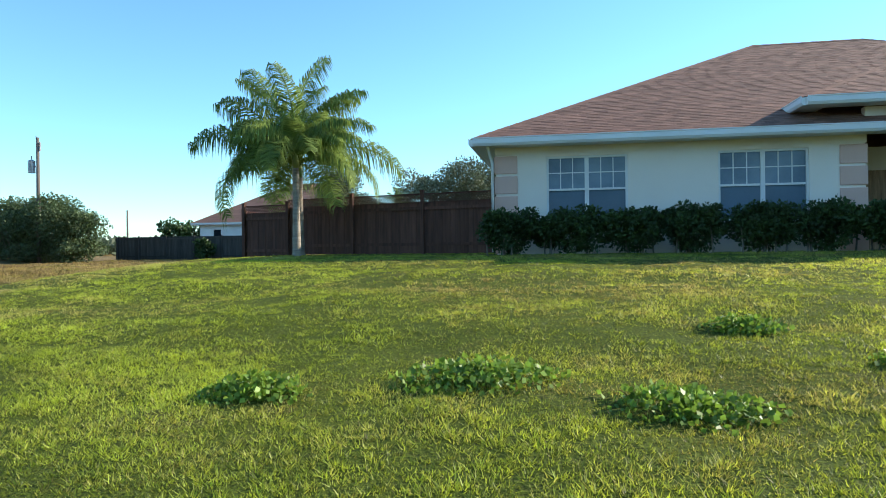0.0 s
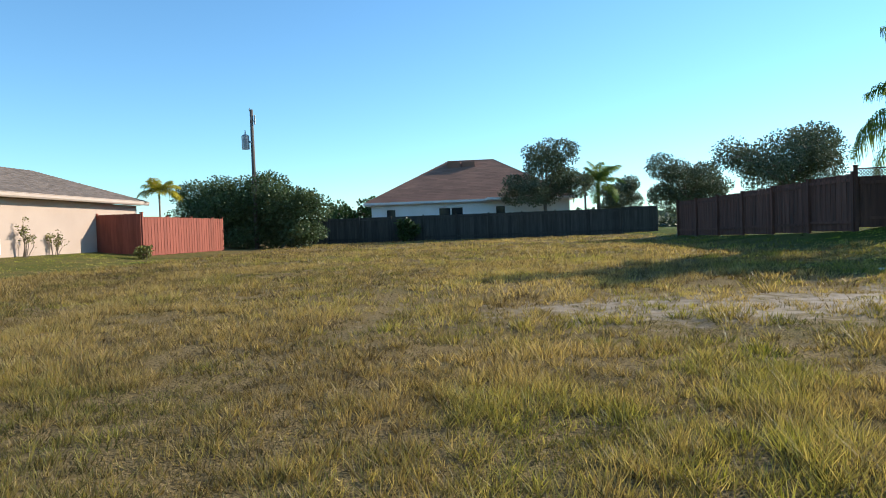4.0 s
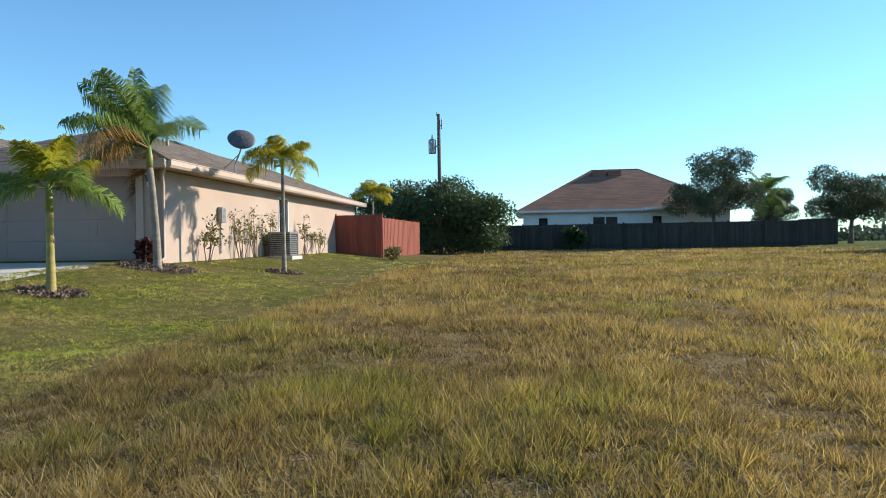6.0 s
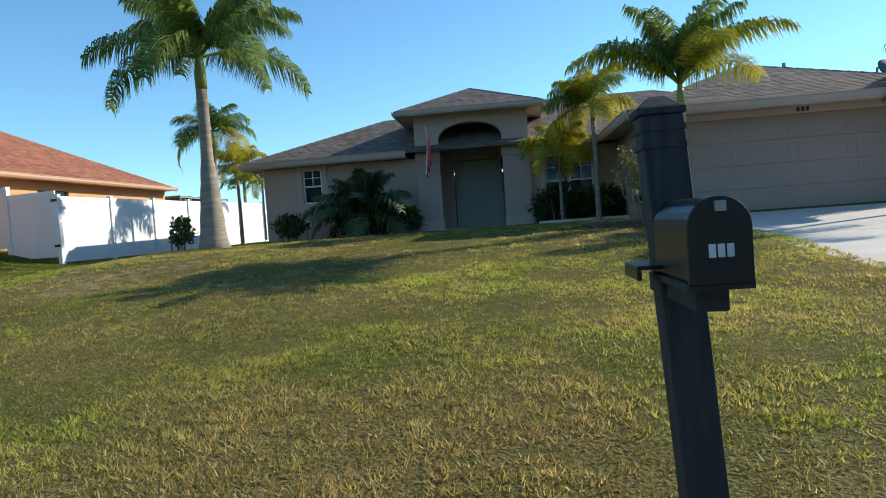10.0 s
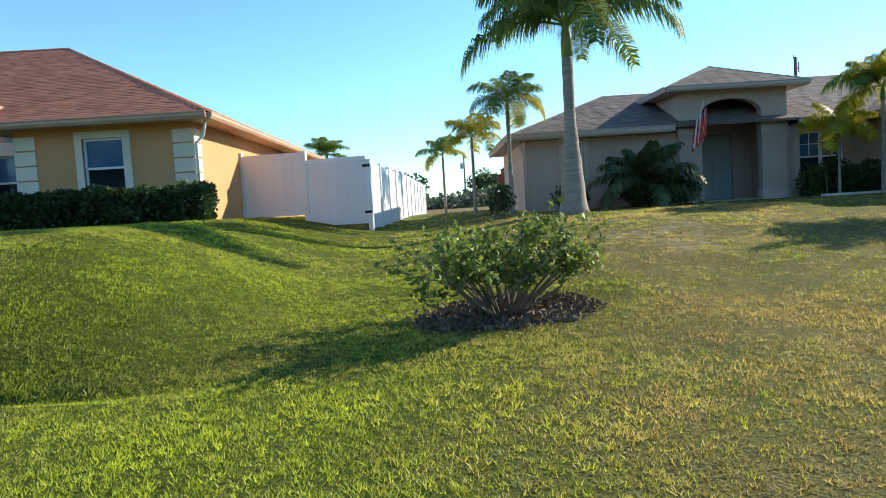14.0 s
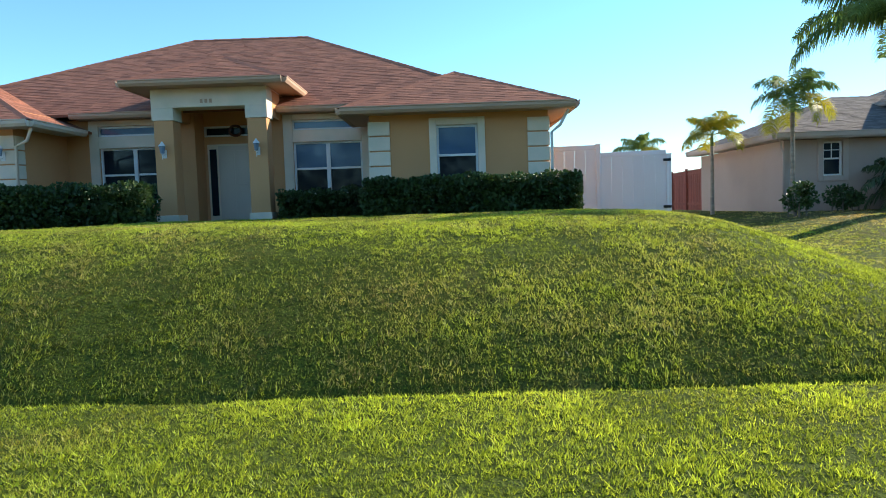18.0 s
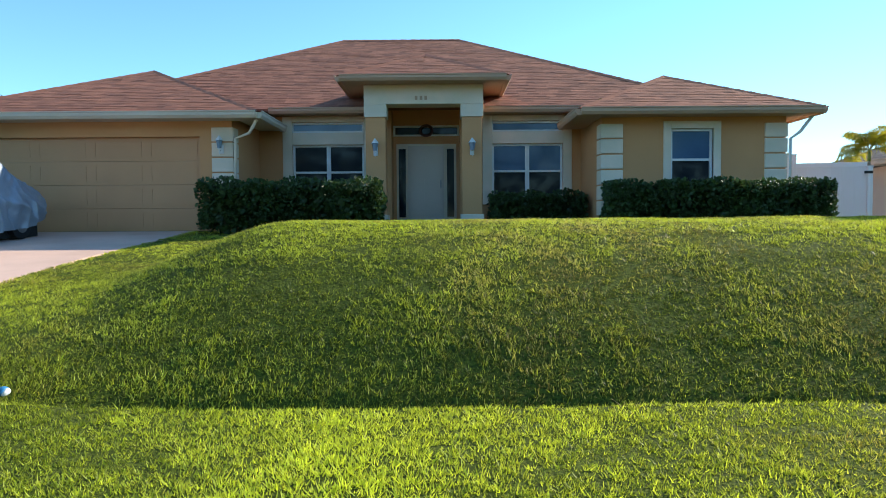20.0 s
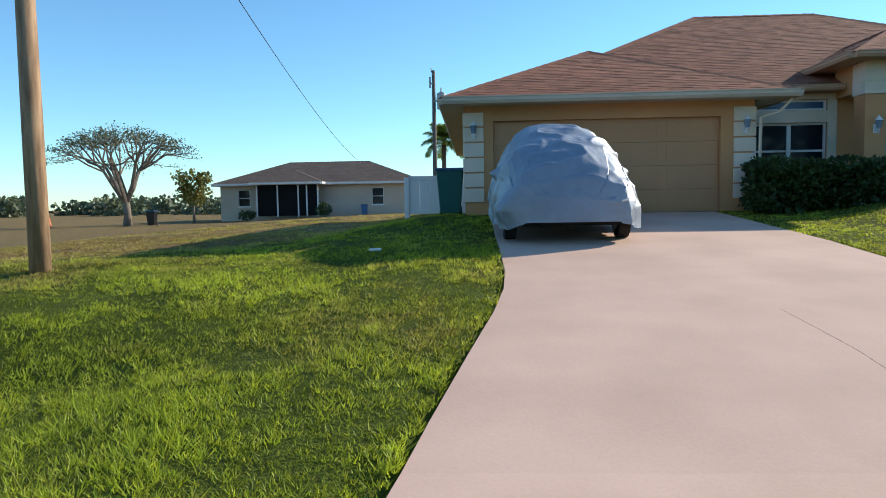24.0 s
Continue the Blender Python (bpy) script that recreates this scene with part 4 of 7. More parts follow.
# ---------------------------------------------------------------- house with ochre walls
def house_ochre():
    h = thing("house", "ochre stucco bungalow with cream quoins and a red-brown shingle roof", "house", "street houses", at=(-73, 20, 1.3))
    z0 = 1.0
    y = 14.2
    wall(h, M_STUCCO_C, "x", -83.0, -76.78, z0, 3.62, y, y + 0.2, ((-82.37, -77.48, 0.8, 3.26),))
    wall(h, M_STUCCO_C, "y", y + 0.2, 29.2, z0, 3.62, -83.0, -82.8)
    wall(h, M_STUCCO_C, "y", y + 0.2, 16.35, z0, 4.04, -76.98, -76.78)
    w1, w2, w3 = (-75.95, -74.18, 1.95, 3.3), (-71.0, -69.25, 1.95, 3.3), (-67.32, -66.41, 2.02, 3.34)
    t1, t2 = (-75.98, -74.18, 3.6, 3.86), (-71.02, -69.25, 3.6, 3.86)
    ym = 16.35
    wall(h, M_STUCCO_C, "x", -76.98, -73.7, z0, 4.04, ym, ym + 0.2, (w1, t1))
    wall(h, M_STUCCO_C, "x", -71.6, -68.6, z0, 4.04, ym, ym + 0.2, (w2, t2))
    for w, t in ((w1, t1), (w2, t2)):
        window(h, *w, ym, sashes=2, tinted=(w is w2))
        window(h, *t, ym, sashes=1, lower_dark=False, tinted=True, sill=False, name="transom_window")
        g = Geo().box(w[0] - 0.24, ym - 0.05, 1.8, w[0], ym, 4.0).box(w[1], ym - 0.05, 1.8, w[1] + 0.22, ym, 4.0)
        g.box(w[0], ym - 0.05, 3.3, w[1], ym, 3.6).box(w[0], ym - 0.05, 3.86, w[1], ym, 4.0)
        part("window_surround", g, M_CREAM, h, bevel=0.01)
    yw = 14.11
    wall(h, M_STUCCO_C, "x", -68.8, -64.85, z0, 3.62, yw, yw + 0.2, (w3,))
    wall(h, M_STUCCO_C, "y", yw + 0.2, 16.35, z0, 4.04, -68.8, -68.6)
    wall(h, M_STUCCO_C, "y", yw + 0.2, 29.2, z0, 3.62, -65.05, -64.85, ((21.0, 22.6, 2.6, 3.3),))
    wall(h, M_STUCCO_C, "x", -83.0, -64.85, z0, 3.62, 29.2, 29.4)
    window(h, *w3, yw, sashes=1, trim=M_CREAM, trim_w=0.16)
    part("side_pane", Geo().box(-64.96, 21.0, 2.6, -64.93, 22.6, 3.3), M_GLASS, h)
    zq = [1.5 + 0.33 * i for i in range(6)]
    quoins(h, -77.22, -76.75, y, zq, 0.3, M_CREAM, side_x=-76.78, side_len=0.35)
    quoins(h, -83.03, -82.58, y, zq, 0.3, M_CREAM, side_x=-83.0, side_len=0.35)
    quoins(h, -68.83, -68.35, yw, zq, 0.3, M_CREAM, side_x=-68.8, side_len=0.35)
    quoins(h, -65.31, -64.82, yw, zq, 0.3, M_CREAM, side_x=-64.85, side_len=0.4)
    garage_door(h, -82.37, -77.48, 1.2, 3.26, y + 0.12, M_GARAGE_C)
    # porch on two square columns
    py = 15.07
    for a, b in ((-73.99, -73.53), (-71.78, -71.32)):
        c = part("porch_column", Geo().box(a, py, z0, b, py + 0.46, 3.78), M_STUCCO_C, h, bevel=0.01)
        part("base", Geo().box(a - 0.04, py - 0.04, z0, b + 0.04, py + 0.5, 1.55), M_CREAM, c, bevel=0.012)
    g = Geo().box(-74.02, py - 0.03, 3.78, -73.5, py + 0.49, 4.07).box(-71.81, py - 0.03, 3.78, -71.29, py + 0.49, 4.07)
    g.box(-74.02, py - 0.03, 4.07, -71.29, py + 0.49, 4.5)
    part("porch_beam", g, M_CREAM, h, bevel=0.01)
    for a, b in ((-74.0, -73.6), (-71.7, -71.3)):
        part("porch_side_beam", Geo().box(a, py + 0.49, 3.85, b, ym, 4.5), M_STUCCO_C, h)
    for a, b in ((-73.7, -73.5), (-71.8, -71.6)):
        part("entry_side", Geo().box(a, ym, z0, b, 17.2, 4.5), M_STUCCO_C, h)
    part("entry_wall", Geo().box(-73.5, 17.0, 3.38, -71.8, 17.2, 3.58).box(-73.5, 17.0, 3.86, -71.8, 17.2, 4.5).box(-73.5, 17.0, z0, -73.42, 17.2, 3.38).box(-71.88, 17.0, z0, -71.8, 17.2, 3.38), M_STUCCO_C, h)
    part("entry_ceiling", Geo().box(-74.0, py, 4.5, -71.3, 17.2, 4.56), M_CREAM, h)
    window(h, -73.5, -71.8, 3.58, 3.86, 17.0, sashes=1, lower_dark=False, tinted=False, sill=False, name="transom_window")
    part("door_jamb", Geo().box(-73.42, 16.98, 1.3, -71.88, 17.16, 3.38), M_CREAM, h)
    d = part("front_door", Geo().box(-73.12, 16.94, 1.4, -72.2, 16.98, 3.33), M_DOOR, h, "pale cream front door")
    for za, zb in ((1.55, 2.15), (2.3, 3.2)):
        for xa, xb in ((-73.05, -72.7), (-72.62, -72.27)):
            part("door_panel", Geo().box(xa, 16.925, za, xb, 16.94, zb), M_DOOR, d, bevel=0.006)
    part("door_handle", Geo().tube([(-72.28, 16.94, 2.25), (-72.28, 16.88, 2.28), (-72.28, 16.88, 2.42), (-72.28, 16.94, 2.45)], [0.014] * 4, 6), M_STEEL, d)
    for a, b in ((-73.36, -73.18), (-72.12, -71.94)):
        part("sidelight", Geo().box(a, 16.955, 1.5, b, 16.975, 3.25), M_GLASS, h, "tall dark sidelight pane")
    part("wreath", Geo().tube([(-72.65 + 0.16 * math.cos(i * math.tau / 14), 16.96, 3.72 + 0.13 * math.sin(i * math.tau / 14)) for i in range(15)], [0.035] * 15, 6), M_LEAF_RED, h)
    part("porch_floor", Geo().box(-74.3, 14.7, 1.0, -71.0, 17.0, 1.36), M_CONCRETE_C, h)
    for i in range(3):
        part("number_bar", Geo().box(-72.85 + 0.11 * i, py - 0.045, 4.16, -72.79 + 0.11 * i, py - 0.03, 4.25), M_FASCIA_C, h)
    # roofs
    zr, ridge_z, ry = 3.72, 7.44, 22.3
    a, b = (-75.5, ry, ridge_z), (-71.7, ry, ridge_z)
    planes = [[(-81.9, 15.9, 4.12), (-65.2, 15.9, 4.12), b, a], [(-64.4, 15.1, zr), (-64.4, 29.5, zr), b], [(-82.8, 29.5, zr), (-82.8, 15.1, zr), a], [(-64.4, 29.5, zr), (-82.8, 29.5, zr), a, b]]
    roof(h, planes, M_SHINGLE_C, 6, ridges=[(a, b), (a, (-82.8, 15.1, zr)), (b, (-64.4, 15.1, zr)), (a, (-82.8, 29.5, zr)), (b, (-64.4, 29.5, zr))])
    gp, ge = hip(-83.45, -76.1, 13.7, 26.0, zr, 0.45)
    roof(h, [gp[0], gp[2], gp[3]], M_SHINGLE_C, 7, ridges=[ge[0], ge[1], ge[4]])
    wp, we = hip(-69.35, -64.35, 13.6, 24.0, zr, 0.46)
    roof(h, [wp[0], wp[2], wp[3]], M_SHINGLE_C, 8, ridges=[we[0], we[1], we[4]])
    pp, pe = hip(-74.5, -70.8, 14.6, 21.0, 4.64, 0.48)
    roof(h, [pp[0], pp[2], pp[3]], M_SHINGLE_C, 9, ridges=[pe[0], pe[1], pe[4]])
    eaves(h, [(-83.45, 29.5, zr), (-83.45, 13.7, zr), (-76.1, 13.7, zr), (-76.1, 15.9, zr)], M_GUTTER_C, drop=0.15)
    eaves(h, [(-76.4, 15.9, 4.14), (-74.03, 15.9, 4.14)], M_FASCIA_C, depth=0.45, drop=0.14)
    eaves(h, [(-71.27, 15.9, 4.14), (-68.9, 15.9, 4.14)], M_FASCIA_C, depth=0.45, drop=0.14)
    eaves(h, [(-69.35, 15.9, zr), (-69.35, 13.6, zr), (-64.35, 13.6, zr), (-64.35, 29.5, zr)], M_FASCIA_C, drop=0.15)
    eaves(h, [(-74.5, 17.6, 4.64), (-74.5, 14.6, 4.64), (-70.8, 14.6, 4.64), (-70.8, 17.6, 4.64)], M_FASCIA_C, depth=0.56, drop=0.14)
    downspout(h, [(-76.15, 13.85, 3.55), (-76.35, 14.0, 3.3), (-76.68, 14.12, 3.2), (-76.7, 14.12, 1.3)], M_CREAM)
    downspout(h, [(-64.45, 13.8, 3.55), (-64.6, 14.0, 3.25), (-64.78, 14.06, 3.1), (-64.78, 14.06, 1.4)], M_WHITE)
    return h


house_ochre()
for sx in (-73.76, -71.55):
    sconce(sx, 15.07, 3.0, "white lantern on an ochre porch column")
sconce(-77.0, 14.16, 2.98, "white lantern on a cream quoin")
sconce(-82.8, 14.16, 2.98, "white lantern on a cream quoin")


# ---------------------------------------------------------------- houses beyond
def far_house(x0, x1, y0, y1, z0, ze, pitch, walls_mat, label, wins, seed, inset=0.5, shingles=M_SHINGLE_F):
    h = thing("house", label, "house", "houses beyond the lot", at=((x0 + x1) / 2, y0, z0))
    a, b = x0 + inset, x1 - inset
    wall(h, walls_mat, "x", a, b, z0, ze - 0.1, y0 + inset, y0 + inset + 0.2, wins)
    for w in wins:
        window(h, *w, y0 + inset, sashes=2 if w[1] - w[0] > 1.3 else 1, tinted=False)
    wall(h, walls_mat, "y", y0 + inset + 0.2, y1 - inset, z0, ze - 0.1, a, a + 0.2)
    wall(h, walls_mat, "y", y0 + inset + 0.2, y1 - inset, z0, ze - 0.1, b - 0.2, b)
    wall(h, walls_mat, "x", a, b, z0, ze - 0.1, y1 - inset, y1 - inset + 0.2)
    planes, ends = hip(x0, x1, y0, y1, ze, pitch)
    roof(h, planes, shingles, seed, 0.28, 1.2, ridges=ends)
    eaves(h, [(x0, y1, ze), (x0, y0, ze), (x1, y0, ze), (x1, y1, ze)], M_WHITE)
    return h


hb = far_house(-31.6, -14.6, 54.6, 67.6, 0.5, 3.75, 0.58, M_WHITE, "white bungalow with a brown hip roof behind the back fence",
               ((-25.6, -23.6, 1.9, 3.2), (-29.9, -29.1, 1.9, 3.2), (-21.0, -20.2, 1.6, 3.2)), 11)
pl, en = hip(-21.6, -17.0, 53.2, 60.0, 3.78, 0.5)
roof(hb, [pl[0], pl[2], pl[3]], M_SHINGLE_F, 12, 0.28, 1.2, ridges=en[:2])
eaves(hb, [(-21.6, 54.6, 3.78), (-21.6, 53.2, 3.78), (-17.0, 53.2, 3.78)], M_WHITE)
for vx in (-25.1, -23.8):
    part("roof_vent", Geo().box(vx, 59.9, 6.6, vx + 1.1, 60.7, 7.3), M_SHINGLE_F, hb)
hf = far_house(-104.4, -86.9, 54.4, 64.8, 0.2, 3.4, 0.38, mat("tan stucco", (0.55, 0.46, 0.37), 0.9, (0.50, 0.41, 0.33), 0.7, 90, 0.06, 0.3), "tan bungalow with a dark screened porch across the field",
               ((-102.4, -101.4, 1.5, 2.9), (-91.2, -90.2, 1.5, 2.9)), 13, shingles=M_SHINGLE_D)
pl, en = hip(-100.8, -95.0, 53.0, 60.0, 3.42, 0.38)
roof(hf, [pl[0], pl[2], pl[3]], M_SHINGLE_D, 14, 0.28, 1.2, ridges=en[:2])
eaves(hf, [(-100.8, 54.4, 3.42), (-100.8, 53.0, 3.42), (-95.0, 53.0, 3.42), (-95.0, 54.4, 3.42)], M_WHITE)
# one opaque near-black sheet, not a see-through mesh
sc = part("screen_porch", Geo().box(-100.4, 53.6, 0.7, -95.4, 53.66, 3.2), M_SCREEN_SLOT, hf, "dark screen panel")
for px in (-100.4, -98.7, -97.0, -96.3, -95.4):
    part("screen_post", Geo().box(px - 0.05, 53.52, 0.6, px + 0.05, 53.6, 3.3), M_WHITE, sc)


# ---------------------------------------------------------------- fences
def board_fence(name, a, b, height, material, label, category="fence", board=0.15, gap=-0.012, lattice=0.0, drop_posts=2.4, group="", proud=False):
    """A board fence from a to b (x, y), following the ground; lattice: height of a lattice strip on top."""
    a, b = Vector(a), Vector(b)
    n = max(1, round((b - a).length / (board + gap)))
    d = (b - a).normalized()
    ang = math.atan2(d.y, d.x)
    mid = (a + b) / 2
    root = thing(name, label, category, group, at=(mid.x, mid.y, land_at(mid.x, mid.y)))
    rng = random.Random(int(abs(a.x * 7 + a.y)))
    hb = height - lattice
    me = Geo().prism([(0, 0), (board, 0), (board, hb - 0.03), (board - 0.03, hb), (0.03, hb), (0, hb - 0.03)], "y", -0.005, 0.005).mesh("board")
    me.materials.append(material)
    zg = {}
    for i in range(n):
        p = a + d * (i * (board + gap))
        k = int(i * (board + gap) / drop_posts)
        if k not in zg:
            q = a + d * min((k + 0.5) * drop_posts, (b - a).length)
            zg[k] = land_at(q.x, q.y)
        ob = new("board", me)
        ob.parent = root
        ob.matrix_basis = Matrix.Translation(Vector((p.x - d.y * 0.012 * (i % 2), p.y + d.x * 0.012 * (i % 2), zg[k] + 0.03 - 0.02 * rng.random())) - root.location) @ Euler((0, 0, ang)).to_matrix().to_4x4()
    length = (b - a).length
    for k in range(len(zg) + 1):
        p = a + d * min(k * drop_posts, length)
        z = zg.get(k, zg[max(zg)])
        m = Matrix.Translation((p.x, p.y, z)) @ Euler((0, 0, ang)).to_matrix().to_4x4()
        part("post", Geo().box(-0.05, 0.012, -0.3, 0.05, 0.11, height + 0.06, m).box(-0.065, -0.005, height + 0.06, 0.065, 0.125, height + 0.09, m), material, root)
        if k < len(zg):
            l = min(drop_posts, length - k * drop_posts)
            for zr in (0.25, hb - 0.2):
                part("rail", Geo().box(0.05, 0.012, zr, l - 0.05, 0.05, zr + 0.09, m), material, root)
            if lattice:
                g = Geo().box(0, -0.02, hb, l, 0.03, hb + 0.035, m).box(0, -0.02, height - 0.04, l, 0.03, height, m)
                s = 0.0
                while s < l:
                    for sgn in (1, -1):
                        w = lattice - 0.05
                        x0, x1 = (s, s + w) if sgn > 0 else (s + w, s)
                        if max(x0, x1) <= l:
                            yy = 0.0 if sgn > 0 else 0.012
                            q = [m @ Vector(v) for v in ((x0, yy, hb + 0.02), (x0 + 0.035, yy, hb + 0.02), (x1 + 0.035, yy, height - 0.02), (x1, yy, height - 0.02),
                                                         (x0, yy + 0.008, hb + 0.02), (x0 + 0.035, yy + 0.008, hb + 0.02), (x1 + 0.035, yy + 0.008, height - 0.02), (x1, yy + 0.008, height - 0.02))]
                            g.add(q, [(0, 1, 2, 3), (7, 6, 5, 4), (0, 4, 5, 1), (3, 2, 6, 7), (1, 5, 6, 2), (0, 3, 7, 4)])
                    s += 0.09
                part("lattice", g, material, root)
    return root


board_fence("fence", (-1.5, 19.45), (-10.2, 21.6), 1.78, M_BROWN_FENCE, "dark brown board fence with a lattice top", lattice=0.28, group="board fences")
board_fence("fence", (-10.2, 21.6), (-11.6, 36.0), 1.72, M_BROWN_FENCE, "dark brown board fence running back along the lot", group="board fences")
board_fence("fence", (-9.5, 50.0), (-35.5, 50.0), 1.85, M_GREY_FENCE, "weathered dark board fence at the back of the lot", group="board fences")
board_fence("fence", (-56.55, 26.9), (-55.8, 39.0), 1.75, M_RED_FENCE, "reddish brown board fence behind the beige house", group="board fences")
board_fence("fence", (-39.6, 30.8), (-37.4, 30.8), 1.86, M_RED_FENCE, "red-stained board fence beside the beige house", group="board fences")
board_fence("fence", (-37.4, 30.8), (-37.0, 39.2), 1.86, M_RED_FENCE, "red-stained board fence running back", group="board fences")


def vinyl_fence(a, b, height, label, panels, gate=False):
    """Smooth white vinyl panels between capped posts."""
    a, b = Vector(a), Vector(b)
    d = (b - a).normalized()
    ang = math.atan2(d.y, d.x)
    root = thing("gate" if gate else "fence", label, "gate" if gate else "fence", "white vinyl fence", at=(a.x, a.y, land_at(a.x, a.y)))
    l = (b - a).length / panels
    for k in range(panels + 1):
        p = a + d * l * k
        z = land_at(p.x, p.y)
        m = Matrix.Translation((p.x, p.y, z)) @ Euler((0, 0, ang)).to_matrix().to_4x4()
        part("post", Geo().box(-0.06, -0.06, -0.2, 0.06, 0.06, height + 0.05, m), M_VINYL, root, bevel=0.006)
        part("post_cap", Geo().box(-0.07, -0.07, height + 0.05, 0.07, 0.07, height + 0.08, m), M_VINYL, root)
        if k < panels:
            q = p + d * l * 0.5
            m2 = Matrix.Translation((p.x, p.y, land_at(q.x, q.y))) @ Euler((0, 0, ang)).to_matrix().to_4x4()
            nb = max(2, round((l - 0.12) / 0.28))
            w = (l - 0.12) / nb
            for i in range(nb):
                part("plank", Geo().box(0.06 + i * w + 0.002, -0.012, 0.1, 0.06 + (i + 1) * w - 0.002, 0.012, height - 0.06, m2), M_VINYL, root)
            for z0 in (0.03, height - 0.1):
                part("rail", Geo().box(0.06, -0.025, z0, l - 0.06, 0.025, z0 + 0.12, m2), M_VINYL, root, bevel=0.005)
            if gate:
                for zz in (0.3, height - 0.28):
                    part("hinge", Geo().box(l - 0.14, -0.075, zz, l + 0.06, -0.06, zz + 0.07, m2), M_BLACK, root)
    return root


vinyl_fence((-64.83, 17.55), (-63.05, 17.3), 1.7, "white vinyl fence panel beside the ochre house", 1)
vinyl_fence((-63.05, 17.3), (-61.3, 16.9), 1.8, "white vinyl garden gate with black hinges", 1, gate=True)
vinyl_fence((-61.3, 16.9), (-60.3, 42.0), 1.8, "long white vinyl fence between the two gardens", 11)
vinyl_fence((-84.55, 16.9), (-83.05, 16.9), 1.0, "short white vinyl fence beside the garage", 1)


# ---------------------------------------------------------------- foliage
def leaves_mesh(name, pts, size, material, rng, out=None, flat=0.35):
    """Small folded leaves at the points, turned at random; out: directions they lean to."""
    n = len(pts)
    d = rng.normal(size=(n, 3))
    if out is not None:
        d = d * 0.8 + out * 1.2
    d /= np.linalg.norm(d, axis=1)[:, None] + 1e-9
    s = np.cross(d, rng.normal(size=(n, 3)))
    s /= np.linalg.norm(s, axis=1)[:, None] + 1e-9
    up = np.cross(s, d)
    l = size * rng.uniform(0.6, 1.3, n)[:, None]
    w = l * flat
    v = np.stack([pts, pts + d * l * 0.5 + s * w + up * l * 0.12, pts + d * l, pts + d * l * 0.5 - s * w + up * l * 0.12], 1)
    f = np.arange(n * 4).reshape(n, 4)
    return np_mesh(name, v.reshape(-1, 3), f, material)


def in_balls(rng, balls, n, shell=0.55):
    """Points in the outer part of some ellipsoids: rows of centre and three radii."""
    balls = np.array(balls, float)
    vol = balls[:, 3] * balls[:, 4] * balls[:, 5]
    k = rng.choice(len(balls), n, p=vol / vol.sum())
    d = rng.normal(size=(n, 3))
    d /= np.linalg.norm(d, axis=1)[:, None]
    r = rng.uniform(shell, 1.0, n)[:, None]
    return balls[k, :3] + d * r * balls[k, 3:], d


def tree(name, x, y, height, spread, label, material, leaf_n=5000, leaf=0.2, trunk_r=0.12, seed=1, low=0.25, flat_top=False, limbs=9, category="tree", group="", squash=0.8, gaps=0.5):
    rng = np.random.default_rng(seed)
    z = land_at(x, y)
    t = thing(name, label, category, group, at=(x, y, z))
    top = Vector((x + rng.uniform(-0.2, 0.2), y, z + height * (0.35 if flat_top else 0.45)))
    g = Geo()
    g.tube([(x, y, z - 0.15), (x + 0.03, y, z + height * 0.12), ((x + top.x) / 2, y, z + height * 0.25), top], [trunk_r * 1.4, trunk_r, trunk_r * 0.85, trunk_r * 0.7], 9)
    part("trunk", g, M_BARK, t, smooth=True)
    balls = []
    for i in range(limbs):
        a = i * 2.399 + rng.uniform(-0.3, 0.3)
        rad = spread * rng.uniform(0.35, 0.85)
        if flat_top:
            end = Vector((x + rad * 1.1 * math.cos(a), y + rad * 1.1 * math.sin(a), z + height * rng.uniform(0.74, 0.95) - 0.12 * rad))
        else:
            zz = rng.uniform(low + 0.1, 0.92)
            rad *= math.sqrt(max(0.1, 1 - ((zz - 0.5) / 0.55) ** 2)) * 1.1
            end = Vector((x + rad * math.cos(a), y + rad * math.sin(a), z + height * zz))
        start = top.lerp(Vector((x, y, z + height * 0.2)), rng.uniform(0, 0.6))
        mid = start.lerp(end, 0.5) + Vector((0, 0, height * (0.0 if flat_top else 0.05)))
        limb = Geo().tube([start, mid, end], [trunk_r * 0.5, trunk_r * 0.3, trunk_r * 0.1], 6)
        for j in range(5 if flat_top else 3):
            b = a + rng.uniform(-1.3, 1.3)
            s = mid.lerp(end, rng.uniform(0.0, 0.9))
            e = s + Vector((math.cos(b), math.sin(b), rng.uniform(0.1, 0.7))) * spread * 0.28
            limb.tube([s, s.lerp(e, 0.5) + Vector((0, 0, 0.05)), e], [trunk_r * 0.2, trunk_r * 0.12, trunk_r * 0.05], 5)
            balls.append((*e, spread * 0.22, spread * 0.22, spread * (0.09 if flat_top else 0.18)))
        part("limb", limb, M_BARK, t, smooth=True)
        r = spread * rng.uniform(0.28, 0.42)
        balls.append((*end, r, r, r * (0.3 if flat_top else squash)))
    if not flat_top:
        balls.append((x, y, z + height * 0.62, spread * 0.6, spread * 0.6, height * 0.3))
    p, d = in_balls(rng, balls, leaf_n, gaps)
    part("crown", leaves_mesh("crown", p, leaf, material, rng, d), material, t)
    return t


